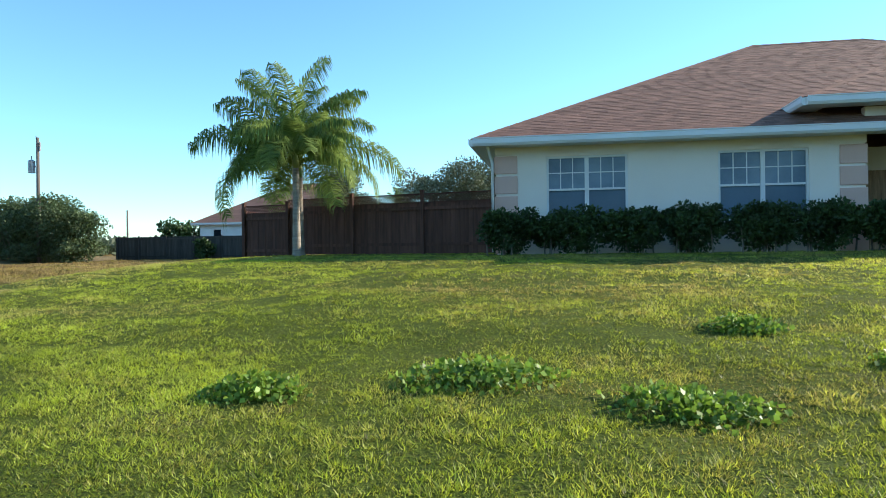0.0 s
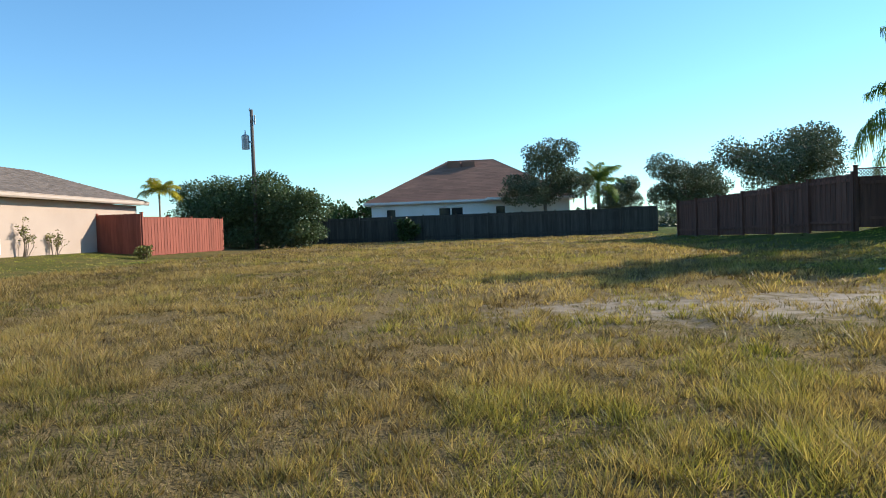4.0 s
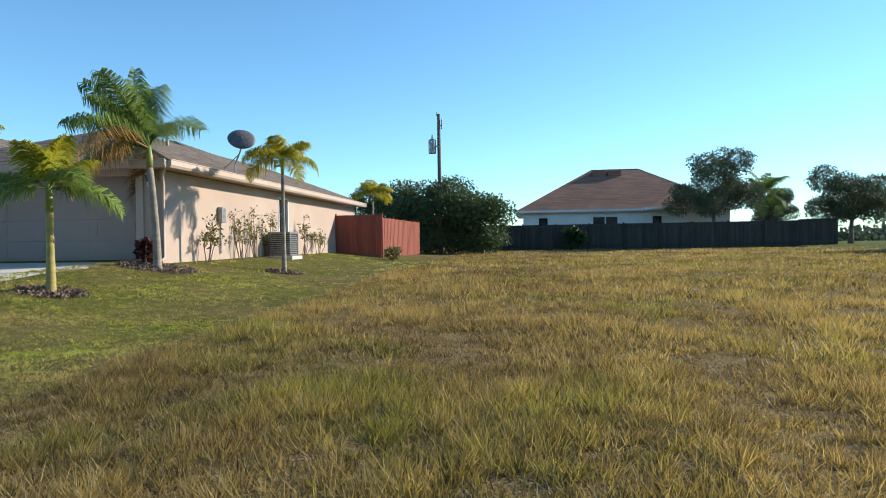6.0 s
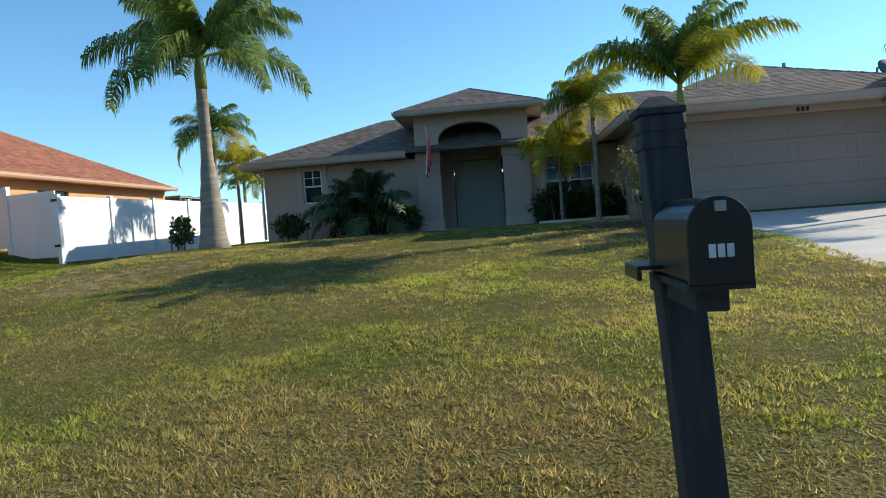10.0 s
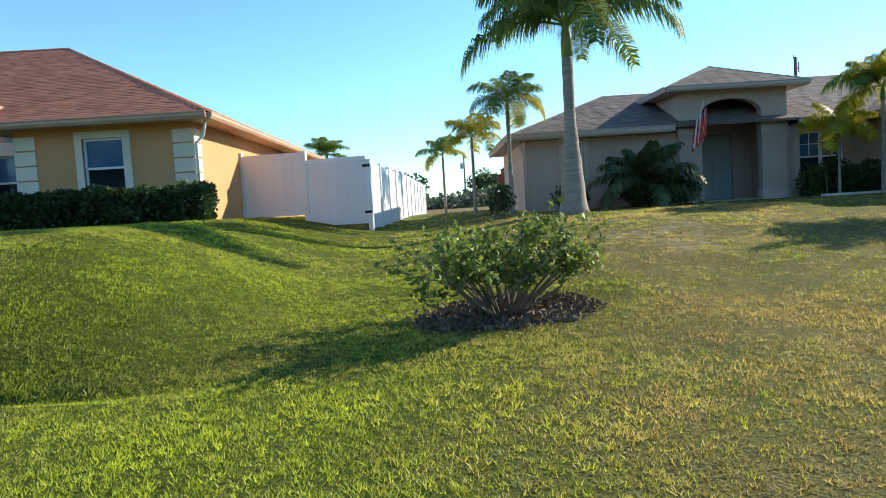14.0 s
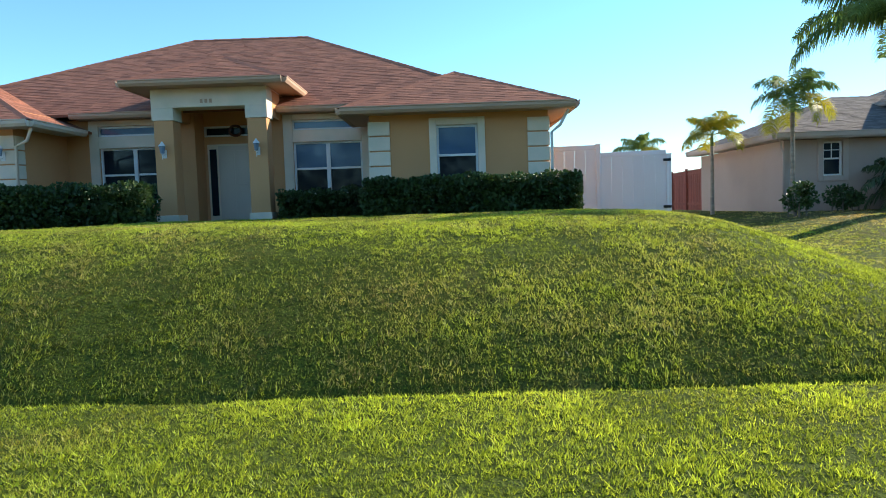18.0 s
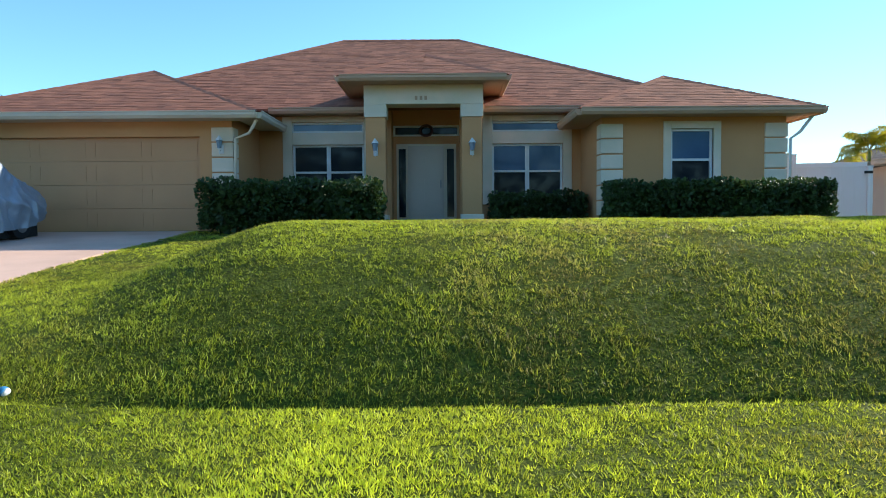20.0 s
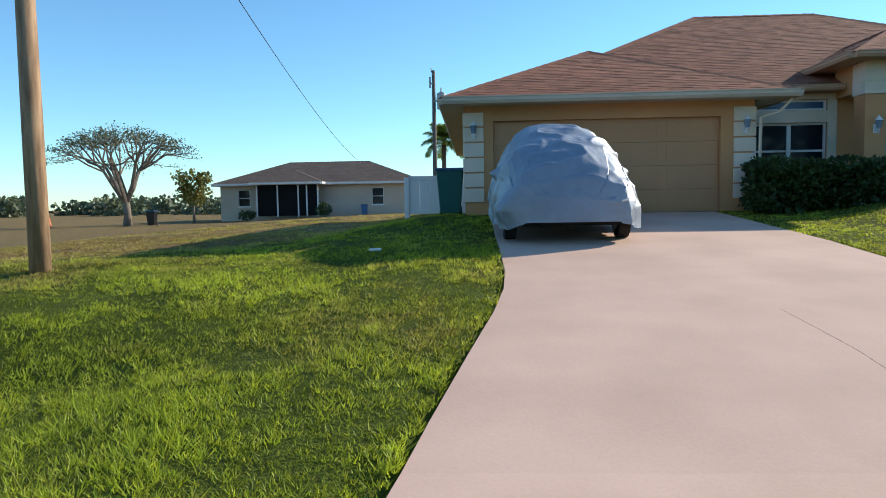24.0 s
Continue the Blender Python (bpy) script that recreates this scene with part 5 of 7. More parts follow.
def umbrella_tree(x, y, label):
    rng = np.random.default_rng(106)
    z = land_at(x, y)
    t = thing("tree", label, "tree", "trees beyond", at=(x, y, z))
    part("trunk", Geo().tube([(x, y, z - 0.2), (x + 0.05, y, z + 0.8), (x, y, z + 1.7)], [0.36, 0.26, 0.24], 10), M_BARK, t, smooth=True)
    tips = []

    def dome(a, r):
        return Vector((x + r * math.cos(a), y + r * math.sin(a), z + 6.7 - 2.5 * (r / 5.9) ** 2 + rng.normal() * 0.18))

    def bough(g, p, e, r0, r1):
        g.tube([p, p.lerp(e, 0.5) + Vector((rng.normal() * 0.12, rng.normal() * 0.12, -0.05 * (e - p).length)), e], [r0, (r0 + r1) / 2, r1], 6)
    for i in range(9):
        a = i * math.tau / 9 + rng.uniform(-0.2, 0.2)
        r = rng.uniform(1.2, 2.4)
        g = Geo()
        foot = Vector((x, y, z + 1.5 + 0.1 * (i % 3)))
        fork = foot.lerp(dome(a, r * 1.5), rng.uniform(0.45, 0.6))
        bough(g, foot, fork, 0.15, 0.1)
        for j in range(4):
            a2 = a + (j - 1.5) * 0.3 + rng.normal() * 0.12
            r2 = rng.uniform(1.2, 5.0)
            twig = fork.lerp(dome(a2, r2), rng.uniform(0.6, 0.75))
            bough(g, fork, twig, 0.07, 0.045)
            for k in range(5):
                end = dome(a2 + rng.normal() * 0.16, min(5.95, r2 + rng.uniform(-0.9, 1.2)))
                bough(g, twig, end, 0.03, 0.012)
                tips += [end, twig.lerp(end, 0.75)]
        part("limb", g, M_BARK, t)
    tips = np.array([list(p) for p in tips])
    p = tips[rng.integers(0, len(tips), 4600)] + rng.normal(size=(4600, 3)) * np.array([0.34, 0.34, 0.12])
    part("crown", leaves_mesh("crown", p, 0.13, M_LEAF_GREY, rng, None, 0.4), M_LEAF_GREY, t)
    return t


def bush(name, balls, label, material, n=2500, leaf=0.09, seed=1, core=True, stems=5, category="bush", group=""):
    """A leafy shrub made of leaf clumps (centre x, y, height above ground, radii) round its stems."""
    rng = np.random.default_rng(seed)
    x, y = balls[0][0], balls[0][1]
    z = land_at(x, y)
    t = thing(name, label, category, group, at=(x, y, z))
    world_balls = []
    for b in balls:
        zc = land_at(b[0], b[1]) + b[2]
        world_balls.append((b[0], b[1], zc, b[3] * 0.72, b[4] * 0.72, b[5] * 0.8))
        for i in range(9):
            a, e, q = rng.uniform(0, math.tau), rng.uniform(-0.4, 1.2), rng.uniform(0.28, 0.5)
            world_balls.append((b[0] + b[3] * 0.72 * math.cos(a) * math.cos(e), b[1] + b[4] * 0.72 * math.sin(a) * math.cos(e), zc + b[5] * 0.72 * math.sin(e),
                                b[3] * q, b[4] * q, b[5] * q))
    for i in range(stems):
        b = world_balls[i % len(world_balls)]
        a = rng.uniform(0, math.tau)
        foot = Vector((b[0] + 0.1 * math.cos(a), b[1] + 0.1 * math.sin(a), land_at(b[0], b[1]) - 0.05))
        tip = Vector((b[0] + b[3] * 0.6 * math.cos(a), b[1] + b[4] * 0.6 * math.sin(a), b[2] + b[5] * 0.5))
        part("stem", Geo().tube([foot, foot.lerp(tip, 0.5) + Vector((0, 0, 0.08)), tip], [0.022, 0.015, 0.006], 6), M_BARK, t)
    p, d = in_balls(rng, world_balls, n, 0.45 if core else 0.2)
    keep = p[:, 2] > land(p[:, 0], p[:, 1]) + 0.02
    part("foliage", leaves_mesh("foliage", p[keep], leaf, material, rng, d[keep]), material, t)
    return t


def hedge(x0, x1, y0, y1, h, label, seed, material=M_LEAF):
    rng = np.random.default_rng(seed)
    z = land_at((x0 + x1) / 2, (y0 + y1) / 2)
    t = thing("hedge", label, "hedge", "clipped hedges", at=((x0 + x1) / 2, (y0 + y1) / 2, z))
    n = int(1500 * (x1 - x0))
    u = rng.random((n, 3))
    axis = rng.integers(0, 3, n)
    side = rng.random(n)
    depth = rng.random(n) ** 2 * 0.22
    p = u.copy()
    p[:, 0] = x0 + (x1 - x0) * u[:, 0]
    p[:, 1] = y0 + (y1 - y0) * u[:, 1]
    p[:, 2] = z + h * u[:, 2]
    out = np.zeros((n, 3))
    m = axis == 0
    p[m, 2], out[m, 2] = z + h - depth[m], 1
    m = axis == 1
    p[m, 1], out[m, 1] = y0 + depth[m], -1
    m = axis == 2
    p[m, 0] = np.where(side[m] < 0.5, x0 + depth[m], x1 - depth[m])
    out[m, 0] = np.where(side[m] < 0.5, -1, 1)
    wob = np.array([noise.noise(Vector(q) * 2.2) for q in p[:, :3].tolist()])
    p += out * (wob * 0.12)[:, None]
    for i in range(max(3, int((x1 - x0) * 2))):
        sx = x0 + 0.2 + rng.random() * (x1 - x0 - 0.4)
        sy = (y0 + y1) / 2 + rng.uniform(-0.15, 0.15)
        part("stem", Geo().tube([(sx, sy, z - 0.1), (sx + 0.05, sy, z + h * 0.5), (sx - 0.03, sy + 0.05, z + h * 0.85)], [0.025, 0.018, 0.008], 6), M_BARK, t)
    inner = rng.random((int(n * 0.5), 3)) * np.array([x1 - x0 - 0.3, y1 - y0 - 0.2, h - 0.12]) + np.array([x0 + 0.15, y0 + 0.1, z])
    part("inner_foliage", leaves_mesh("inner", inner, 0.16, material, rng, None, 0.5), material, t)
    part("foliage", leaves_mesh("foliage", p, 0.075, material, rng, out, 0.42), material, t)
    return t


def frond_mesh(name, length, elev, droop, pairs, leaflet, seed, material, hang=0.5, width=0.035):
    """One feather frond that grows out along +x, from its foot at the origin."""
    rng = np.random.default_rng(seed)
    k = 14
    pts, ang, p = [], elev, np.zeros(3)
    for i in range(k + 1):
        pts.append(p.copy())
        p = p + np.array([math.cos(ang), 0.02 * math.sin(i), math.sin(ang)]) * length / k
        ang -= droop / k * (0.4 + 1.2 * i / k)
    pts = np.array(pts)
    verts, faces = [], []
    for side in (1, -1):
        for j in range(pairs):
            s = 0.16 + 0.84 * (j + rng.random() * 0.6) / pairs
            f = s * k
            i = min(int(f), k - 1)
            q = pts[i] + (pts[i + 1] - pts[i]) * (f - i)
            t = pts[i + 1] - pts[i]
            t = t / np.linalg.norm(t)
            l = leaflet * (0.35 + 0.75 * math.sin(math.pi * min(1, s * 0.85 + 0.12))) * rng.uniform(0.85, 1.1)
            out = np.array([0, side, 0]) * rng.uniform(0.8, 1.0) + t * rng.uniform(0.35, 0.7) + np.array([0, 0, rng.uniform(-0.25, 0.55)])
            out /= np.linalg.norm(out)
            w = t * width * rng.uniform(0.7, 1.1)
            m1 = q + out * l * 0.45 + np.array([0, 0, -hang * l * 0.06])
            fall = out * (1 - 0.6 * hang) + np.array([0, 0, -hang * rng.uniform(0.6, 1.1)])
            e = m1 + fall * (l * 0.55 / np.linalg.norm(fall))
            n = len(verts)
            verts += [q - w * 0.5, q + w * 0.5, m1 + w * 0.6, m1 - w * 0.6, e + w * 0.08, e - w * 0.08]
            faces += [(n, n + 1, n + 2, n + 3), (n + 3, n + 2, n + 4, n + 5)]
    g = Geo().tube([tuple(q) for q in pts], list(np.linspace(0.026, 0.004, k + 1) * (length / 2.2)), 5)
    n = len(verts)
    return np_mesh(name, np.array(verts + [np.array(q) for q in g.v]), np.array(faces + [tuple(i + n for i in (q if len(q) == 4 else q[:4])) for q in g.f if len(q) == 4]), material)


def palm(x, y, trunk_h, label, r0=0.11, r1=0.07, fronds=13, length=1.9, leaflet=0.42, shaft=0.5, mats=(M_FROND,), trunk_mat=M_TRUNK, seed=1,
         lean=(0, 0), elevs=(80, 58, 40, 22, 2), droop=1.5, hang=0.6, group="", pairs=44, width=0.035, turn=0.0, tilt=(0, 0), first=0.8, bare_side=None):
    fronds, leaflet, pairs, width = round(fronds * 1.35), leaflet * 1.25, round(pairs * 1.9), width * 0.68
    z = land_at(x, y)
    t = thing("palm_tree", label, "palm tree", group, at=(x, y, z))
    rng = random.Random(seed)
    path, rad = [], []
    k = 14
    for i in range(k + 1):
        s = i / k
        path.append((x + lean[0] * s * s, y + lean[1] * s * s, z - 0.1 + (trunk_h + 0.1) * s))
        rad.append((r0 + (r1 - r0) * min(1, s * 1.6)) * (1.0 + 0.05 * (i % 2)) * (1.25 if i == 0 else 1))
    part("trunk", Geo().tube(path, rad, 12), trunk_mat, t, smooth=True)
    top = Vector(path[-1])
    part("crownshaft", Geo().tube([top - Vector((0, 0, 0.02)), top + Vector((0, 0, shaft * 0.4)), top + Vector((0, 0, shaft))], [r1 * 1.05, r1 * 1.1, r1 * 0.55], 10), M_SHAFT, t, smooth=True)
    foot = top + Vector((0, 0, shaft * 0.85))
    kinds = []
    for i, e in enumerate(elevs):
        m = mats[min(i * len(mats) // len(elevs), len(mats) - 1)]
        kinds.append(frond_mesh("frond", length * (0.85 + 0.08 * i if i else first), radians(e), droop * (0.75 + 0.12 * i), pairs, leaflet, seed * 31 + i, m, hang, width))
    for i in range(fronds):
        kk = min(len(elevs) - 1, int(len(elevs) * (i + 0.5) / fronds))
        a = turn + i * 2.399 + rng.uniform(-0.25, 0.25)
        if bare_side is not None and kk > 0 and math.cos(a - bare_side) > 0.45:
            continue
        ob = new("frond", kinds[kk])
        ob.parent = t
        ob.matrix_basis = (Matrix.Translation(foot - t.location) @ Euler((tilt[0], tilt[1], 0)).to_matrix().to_4x4() @ Euler((rng.uniform(-0.3, 0.3), rng.uniform(-0.16, 0.16), a)).to_matrix().to_4x4()
                           @ Matrix.Scale(rng.uniform(0.88, 1.1), 4))
    return t


GREEN_YEL = (M_FROND, M_FROND, M_FROND, M_FROND_Y)
YELLOWISH = (M_FROND, M_FROND_Y, M_FROND_Y)
palm(-7.78, 20.3, 2.4, "tall queen palm with long drooping green fronds by the brown fence", 0.16, 0.12, 17, 3.2, 0.74, 0.5, (M_FROND,), M_TRUNK, 3, elevs=(88, 70, 52, 34, 12), droop=1.75, hang=1.1, first=1.08, tilt=(0, -0.12), group="queen palms", pairs=60, width=0.04)
palm(-7.03, 18.25, 2.45, "smaller queen palm with drooping green fronds by the brown fence", 0.12, 0.09, 13, 2.1, 0.6, 0.4, (M_FROND,), M_TRUNK, 5, elevs=(70, 52, 34, 14), droop=1.9, hang=1.1, tilt=(0, 0.1), group="queen palms", pairs=50, width=0.04)
palm(-39.12, 14.75, 2.35, "wind-bent palm with green and orange fronds at the garage corner", 0.10, 0.075, 20, 2.1, 0.55, 0.5, (M_FROND, M_FROND, M_FROND, M_FROND, M_FROND_D), M_TRUNK, 7, lean=(-0.15, 0), elevs=(88, 78, 64, 45, 15), droop=1.35, hang=1.0, group="garden palms", turn=1.2, tilt=(0, -0.35), first=1.0, bare_side=0.0)
palm(-38.7, 10.7, 1.4, "young palm with bright green fronds and a yellow stem", 0.085, 0.06, 7, 1.15, 0.36, 0.42, (M_FROND_Y, M_FROND_Y, M_FROND, M_FROND), M_STEM_GOLD, 9, elevs=(84, 60, 30, 2), droop=1.3, hang=0.7, group="garden palms")
palm(-37.28, 17.95, 2.7, "slender palm with arching yellow-green fronds", 0.07, 0.045, 9, 1.25, 0.36, 0.4, (M_FROND_Y,), M_TRUNK, 11, elevs=(70, 42, 22), droop=2.1, hang=0.8, group="garden palms", pairs=34)
palm(-45.98, 13.1, 2.15, "palm with arching green fronds in a mulch bed by the garage", 0.10, 0.07, 14, 1.85, 0.46, 0.5, GREEN_YEL, M_TRUNK, 13, elevs=(86, 74, 62, 52, 42), droop=1.25, hang=0.9, group="garden palms", lean=(0.05, 0))
palm(-46.95, 17.9, 2.6, "wind-blown palm with green and yellow fronds beside the porch window", 0.08, 0.06, 13, 1.5, 0.44, 0.45, (M_FROND_Y, M_FROND, M_FROND_Y), M_TRUNK, 15, elevs=(86, 68, 44, 16), droop=1.9, hang=0.9, group="garden palms", pairs=38, tilt=(0, -0.2))
palm(-47.85, 18.5, 1.75, "low yellow-fronded palm before the porch window", 0.045, 0.035, 10, 1.2, 0.4, 0.3, (M_FROND_Y,), M_TRUNK, 16, elevs=(66, 40, 18, 0), droop=1.5, hang=0.8, group="garden palms", pairs=34)
palm(-59.2, 27.0, 2.2, "thin pale palm beside the white fence", 0.06, 0.045, 8, 1.3, 0.36, 0.35, (M_FROND, M_FROND_Y), M_TRUNK, 18, elevs=(80, 52, 20), droop=1.9, hang=0.9, group="garden palms", pairs=30, tilt=(0, -0.2))
palm(-56.25, 15.2, 3.75, "royal palm with a swollen grey-brown trunk on the lawn", 0.34, 0.13, 14, 2.55, 0.6, 0.85, (M_FROND,), M_TRUNK, 17, elevs=(78, 60, 45, 30, 12), droop=1.5, hang=1.1, group="garden palms", pairs=60, width=0.045)
palm(-57.4, 18.2, 2.85, "palm with green and yellow fronds at the house corner", 0.08, 0.055, 10, 1.35, 0.4, 0.45, GREEN_YEL, M_TRUNK, 19, elevs=(72, 46, 22, 0), droop=1.9, hang=0.7, group="garden palms", pairs=36)
palm(-58.25, 21.8, 2.3, "yellow-fronded palm by the white fence", 0.07, 0.05, 10, 1.3, 0.36, 0.4, (M_FROND_Y,), M_TRUNK, 21, elevs=(70, 44, 18), droop=1.9, hang=0.7, group="garden palms", pairs=34)
palm(-38.9, 35.5, 2.75, "yellow-fronded palm behind the red fence", 0.07, 0.05, 10, 1.3, 0.4, 0.4, (M_FROND_Y,), M_TRUNK, 23, elevs=(68, 42, 15), droop=1.6, hang=0.6, group="palms beyond", pairs=34)
palm(-12.9, 54.6, 3.6, "palm behind the back fence", 0.18, 0.14, 14, 2.4, 0.5, 0.4, (M_FROND,), M_TRUNK_DARK, 25, elevs=(80, 52, 28, 0), droop=1.5, hang=0.6, group="palms beyond", pairs=34, width=0.06)
palm(-84.5, 39.0, 3.8, "palm with a round crown beside a utility pole", 0.16, 0.13, 16, 1.5, 0.45, 0.3, (M_FROND,), M_TRUNK_DARK, 27, elevs=(75, 45, 15, -20), droop=1.1, hang=0.5, group="palms beyond", pairs=30, width=0.06)
palm(-66.5, 43.0, 3.7, "distant palm behind the white fence", 0.12, 0.1, 12, 1.9, 0.45, 0.4, (M_FROND,), M_TRUNK, 29, elevs=(72, 45, 15), droop=1.6, hang=0.6, group="palms beyond", pairs=30, width=0.06)


def mulch_bed(x, y, rx, ry, label, seed):
    rng = np.random.default_rng(seed)
    n = int(3200 * rx * ry) + 300
    r, a = np.sqrt(rng.random(n)) * rng.uniform(0.92, 1.08, n), rng.uniform(0, math.tau, n)
    px, py = x + rx * r * np.cos(a), y + ry * r * np.sin(a)
    pz = land(px, py) + rng.uniform(0.0, 0.02, n)
    root = tagged(part("mulch_bed", leaves_mesh("mulch", np.stack([px, py, pz], 1), 0.06, M_MULCH, rng, np.tile([0.0, 0.0, 0.1], (n, 1)), 0.3), M_MULCH), label, "mulch", "mulch beds", "stuff")
    return root


BEDS = ((-58.9, 6.0, 1.0, 0.8), (-38.7, 10.7, 0.6, 0.5), (-37.28, 17.95, 0.5, 0.5), (-39.2, 14.9, 0.9, 0.75), (-46.6, 13.2, 1.25, 0.9))
for i, b in enumerate(BEDS):
    mulch_bed(*b, "ring of red-brown mulch round a plant", 40 + i)


def open_shrub(x, y, h, r, label, seed, material, n=900, leaf=0.11, branches=16):
    """A loose shrub whose bare stems show between the leaves."""
    rng = np.random.default_rng(seed)
    z = land_at(x, y)
    t = thing("shrub", label, "shrub", at=(x, y, z))
    pts = []
    for i in range(branches):
        a, rr = rng.uniform(0, math.tau), r * rng.uniform(0.3, 1.0)
        tip = Vector((x + rr * math.cos(a), y + rr * math.sin(a), z + h * rng.uniform(0.5, 1.0) * (1.08 - 0.35 * (rr / r) ** 2)))
        foot = Vector((x + 0.08 * math.cos(a), y + 0.08 * math.sin(a), z - 0.05))
        mid = foot.lerp(tip, 0.5) + Vector((rng.normal() * 0.14 * r, rng.normal() * 0.14 * r, 0.08 + rng.normal() * 0.06))
        g = Geo().tube([foot, mid, tip], [0.016, 0.011, 0.004], 6)
        for j in range(4):
            s = mid.lerp(tip, rng.random())
            e = s + Vector((rng.normal(), rng.normal(), abs(rng.normal()) * 0.8)) * 0.13
            g.tube([s, e], [0.006, 0.003], 5)
            pts += [s.lerp(e, q) for q in (0.4, 0.8, 1.0)]
        part("branch", g, M_BARK, t)
        pts += [mid.lerp(tip, q) for q in (0.3, 0.5, 0.7, 0.85, 0.95, 1.0)]
    pts = np.array([list(p) for p in pts])
    p = pts[rng.integers(0, len(pts), n)] + rng.normal(size=(n, 3)) * 0.045
    part("foliage", leaves_mesh("foliage", p, leaf, material, rng, None, 0.28), material, t)
    return t


open_shrub(-58.9, 6.0, 1.02, 1.35, "loose spreading green shrub with dark stems in a mulch ring", 51, M_LEAF_LIGHT, 3400, 0.08, 46)
open_shrub(-46.75, 12.7, 1.75, 0.6, "tall thin shrub with sparse olive leaves by the garage palm", 52, M_LEAF_YEL, 1300, 0.07, 22)
for i, (vy, vh) in enumerate(((17.6, 1.3), (19.9, 1.75), (21.0, 1.6), (22.2, 1.5), (25.6, 1.5), (27.4, 1.2))):
    open_shrub(-39.35, vy, vh, 0.32, "sparse shrub against the sunlit beige wall", 60 + i, M_LEAF_YEL, 260, 0.09, 7)
bush("bush", [(-39.8, 15.35, 0.3, 0.26, 0.25, 0.3)], "small dark red shrub at the garage corner", M_LEAF_RED, 500, 0.12, 70, stems=4)
bush("bush", [(-46.2, 14.8, 0.4, 0.35, 0.35, 0.4)], "low dark shrub beside the garage", M_LEAF, 700, 0.1, 71)
palm(-53.45, 18.75, 0.45, "low bushy palm with dark arching fronds against the beige wall", 0.16, 0.12, 20, 1.7, 0.42, 0.2, (M_LEAF_MID,), M_TRUNK_DARK, 61, elevs=(84, 66, 48, 26, 5), droop=1.5, hang=0.8, group="garden palms", pairs=30, width=0.06)
bush("bush", [(-52.95, 18.6, 0.5, 0.7, 0.55, 0.6), (-53.7, 18.6, 0.4, 0.5, 0.5, 0.5)], "dark shrub at the foot of the bushy palm", M_LEAF, 4200, 0.11, 72)
bush("bush", [(-55.6, 18.9, 0.4, 0.55, 0.5, 0.42)], "low rounded shrub by the beige house corner", M_LEAF, 1200, 0.1, 73)
bush("bush", [(-52.3, 18.9, 0.35, 0.5, 0.5, 0.4)], "low dark shrub beside the porch", M_LEAF, 1200, 0.1, 74)
bush("bush", [(-47.9, 19.0, 0.5, 0.75, 0.5, 0.55), (-46.9, 19.0, 0.5, 0.7, 0.5, 0.5)], "dark shrubs under the porch window", M_LEAF, 2600, 0.1, 75)
bush("bush", [(-57.9, 16.9, 0.45, 0.4, 0.4, 0.45)], "dark shrub beside the white fence", M_LEAF, 800, 0.1, 76)
for i in range(7):
    hx = -1.05 + 1.4 * i
    bush("bush", [(hx, 16.75, 0.5, 0.82, 0.5, 0.62), (hx + 0.3, 16.7, 0.72, 0.5, 0.42, 0.4), (hx - 0.3, 16.7, 0.68, 0.5, 0.42, 0.38)], "clipped dark green bush under the cream wall", M_LEAF, 8500, 0.075, 80 + i, group="bushes along the cream house")
hedge(-48.45, -46.15, 18.85, 19.6, 0.75, "dark hedge under the window beside the arched porch", 94)
hedge(-77.15, -73.5, 13.15, 13.95, 0.95, "dark clipped hedge under the porch window", 91)
hedge(-71.1, -68.95, 14.9, 15.7, 0.62, "dark clipped hedge between porch and wing", 92)
hedge(-68.85, -64.35, 13.05, 13.75, 0.78, "dark clipped hedge along the ochre wing", 93)

edge = thing("garden_edging", "low pale concrete edging before the window bed", "edging", at=(-47.3, 18.25, land_at(-47.3, 18.25)))
for i in range(5):
    ex = -48.5 + 0.48 * i
    part("edging_block", Geo().box(ex, 18.2, land_at(ex, 18.25) - 0.05, ex + 0.465, 18.32, land_at(ex, 18.25) + 0.07), M_CONCRETE_B, edge, bevel=0.008)


def screen_cage(x0, x1, y0, y1, z0, z1):
    """A screened patio cage of thin posts and beams with a dark mesh roof."""
    t = thing("screen_cage", "grey screened patio cage behind the ochre house", "patio cage", at=((x0 + x1) / 2, (y0 + y1) / 2, z0))
    n = 5
    for i in range(n + 1):
        yy = y0 + (y1 - y0) * i / n
        part("post", Geo().box(x1 - 0.05, yy - 0.03, z0, x1, yy + 0.03, z1), M_STEEL, t)
        part("roof_beam", Geo().box(x0, yy - 0.03, z1, x1, yy + 0.03, z1 + 0.08), M_STEEL, t)
    for zz in (z0 + 0.9, z1 - 0.35, z1 - 0.03):
        part("rail", Geo().box(x1 - 0.045, y0, zz, x1 - 0.005, y1, zz + 0.06), M_STEEL, t)
    for i in range(n):
        ya, yb = y0 + (y1 - y0) * i / n, y0 + (y1 - y0) * (i + 1) / n
        part("roof_screen", Geo().box(x0, ya + 0.03, z1 + 0.03, x1, yb - 0.03, z1 + 0.05), M_DISH, t)
    return t


screen_cage(-68.5, -64.2, 29.6, 34.8, land_at(-66, 32) - 0.05, 3.3)

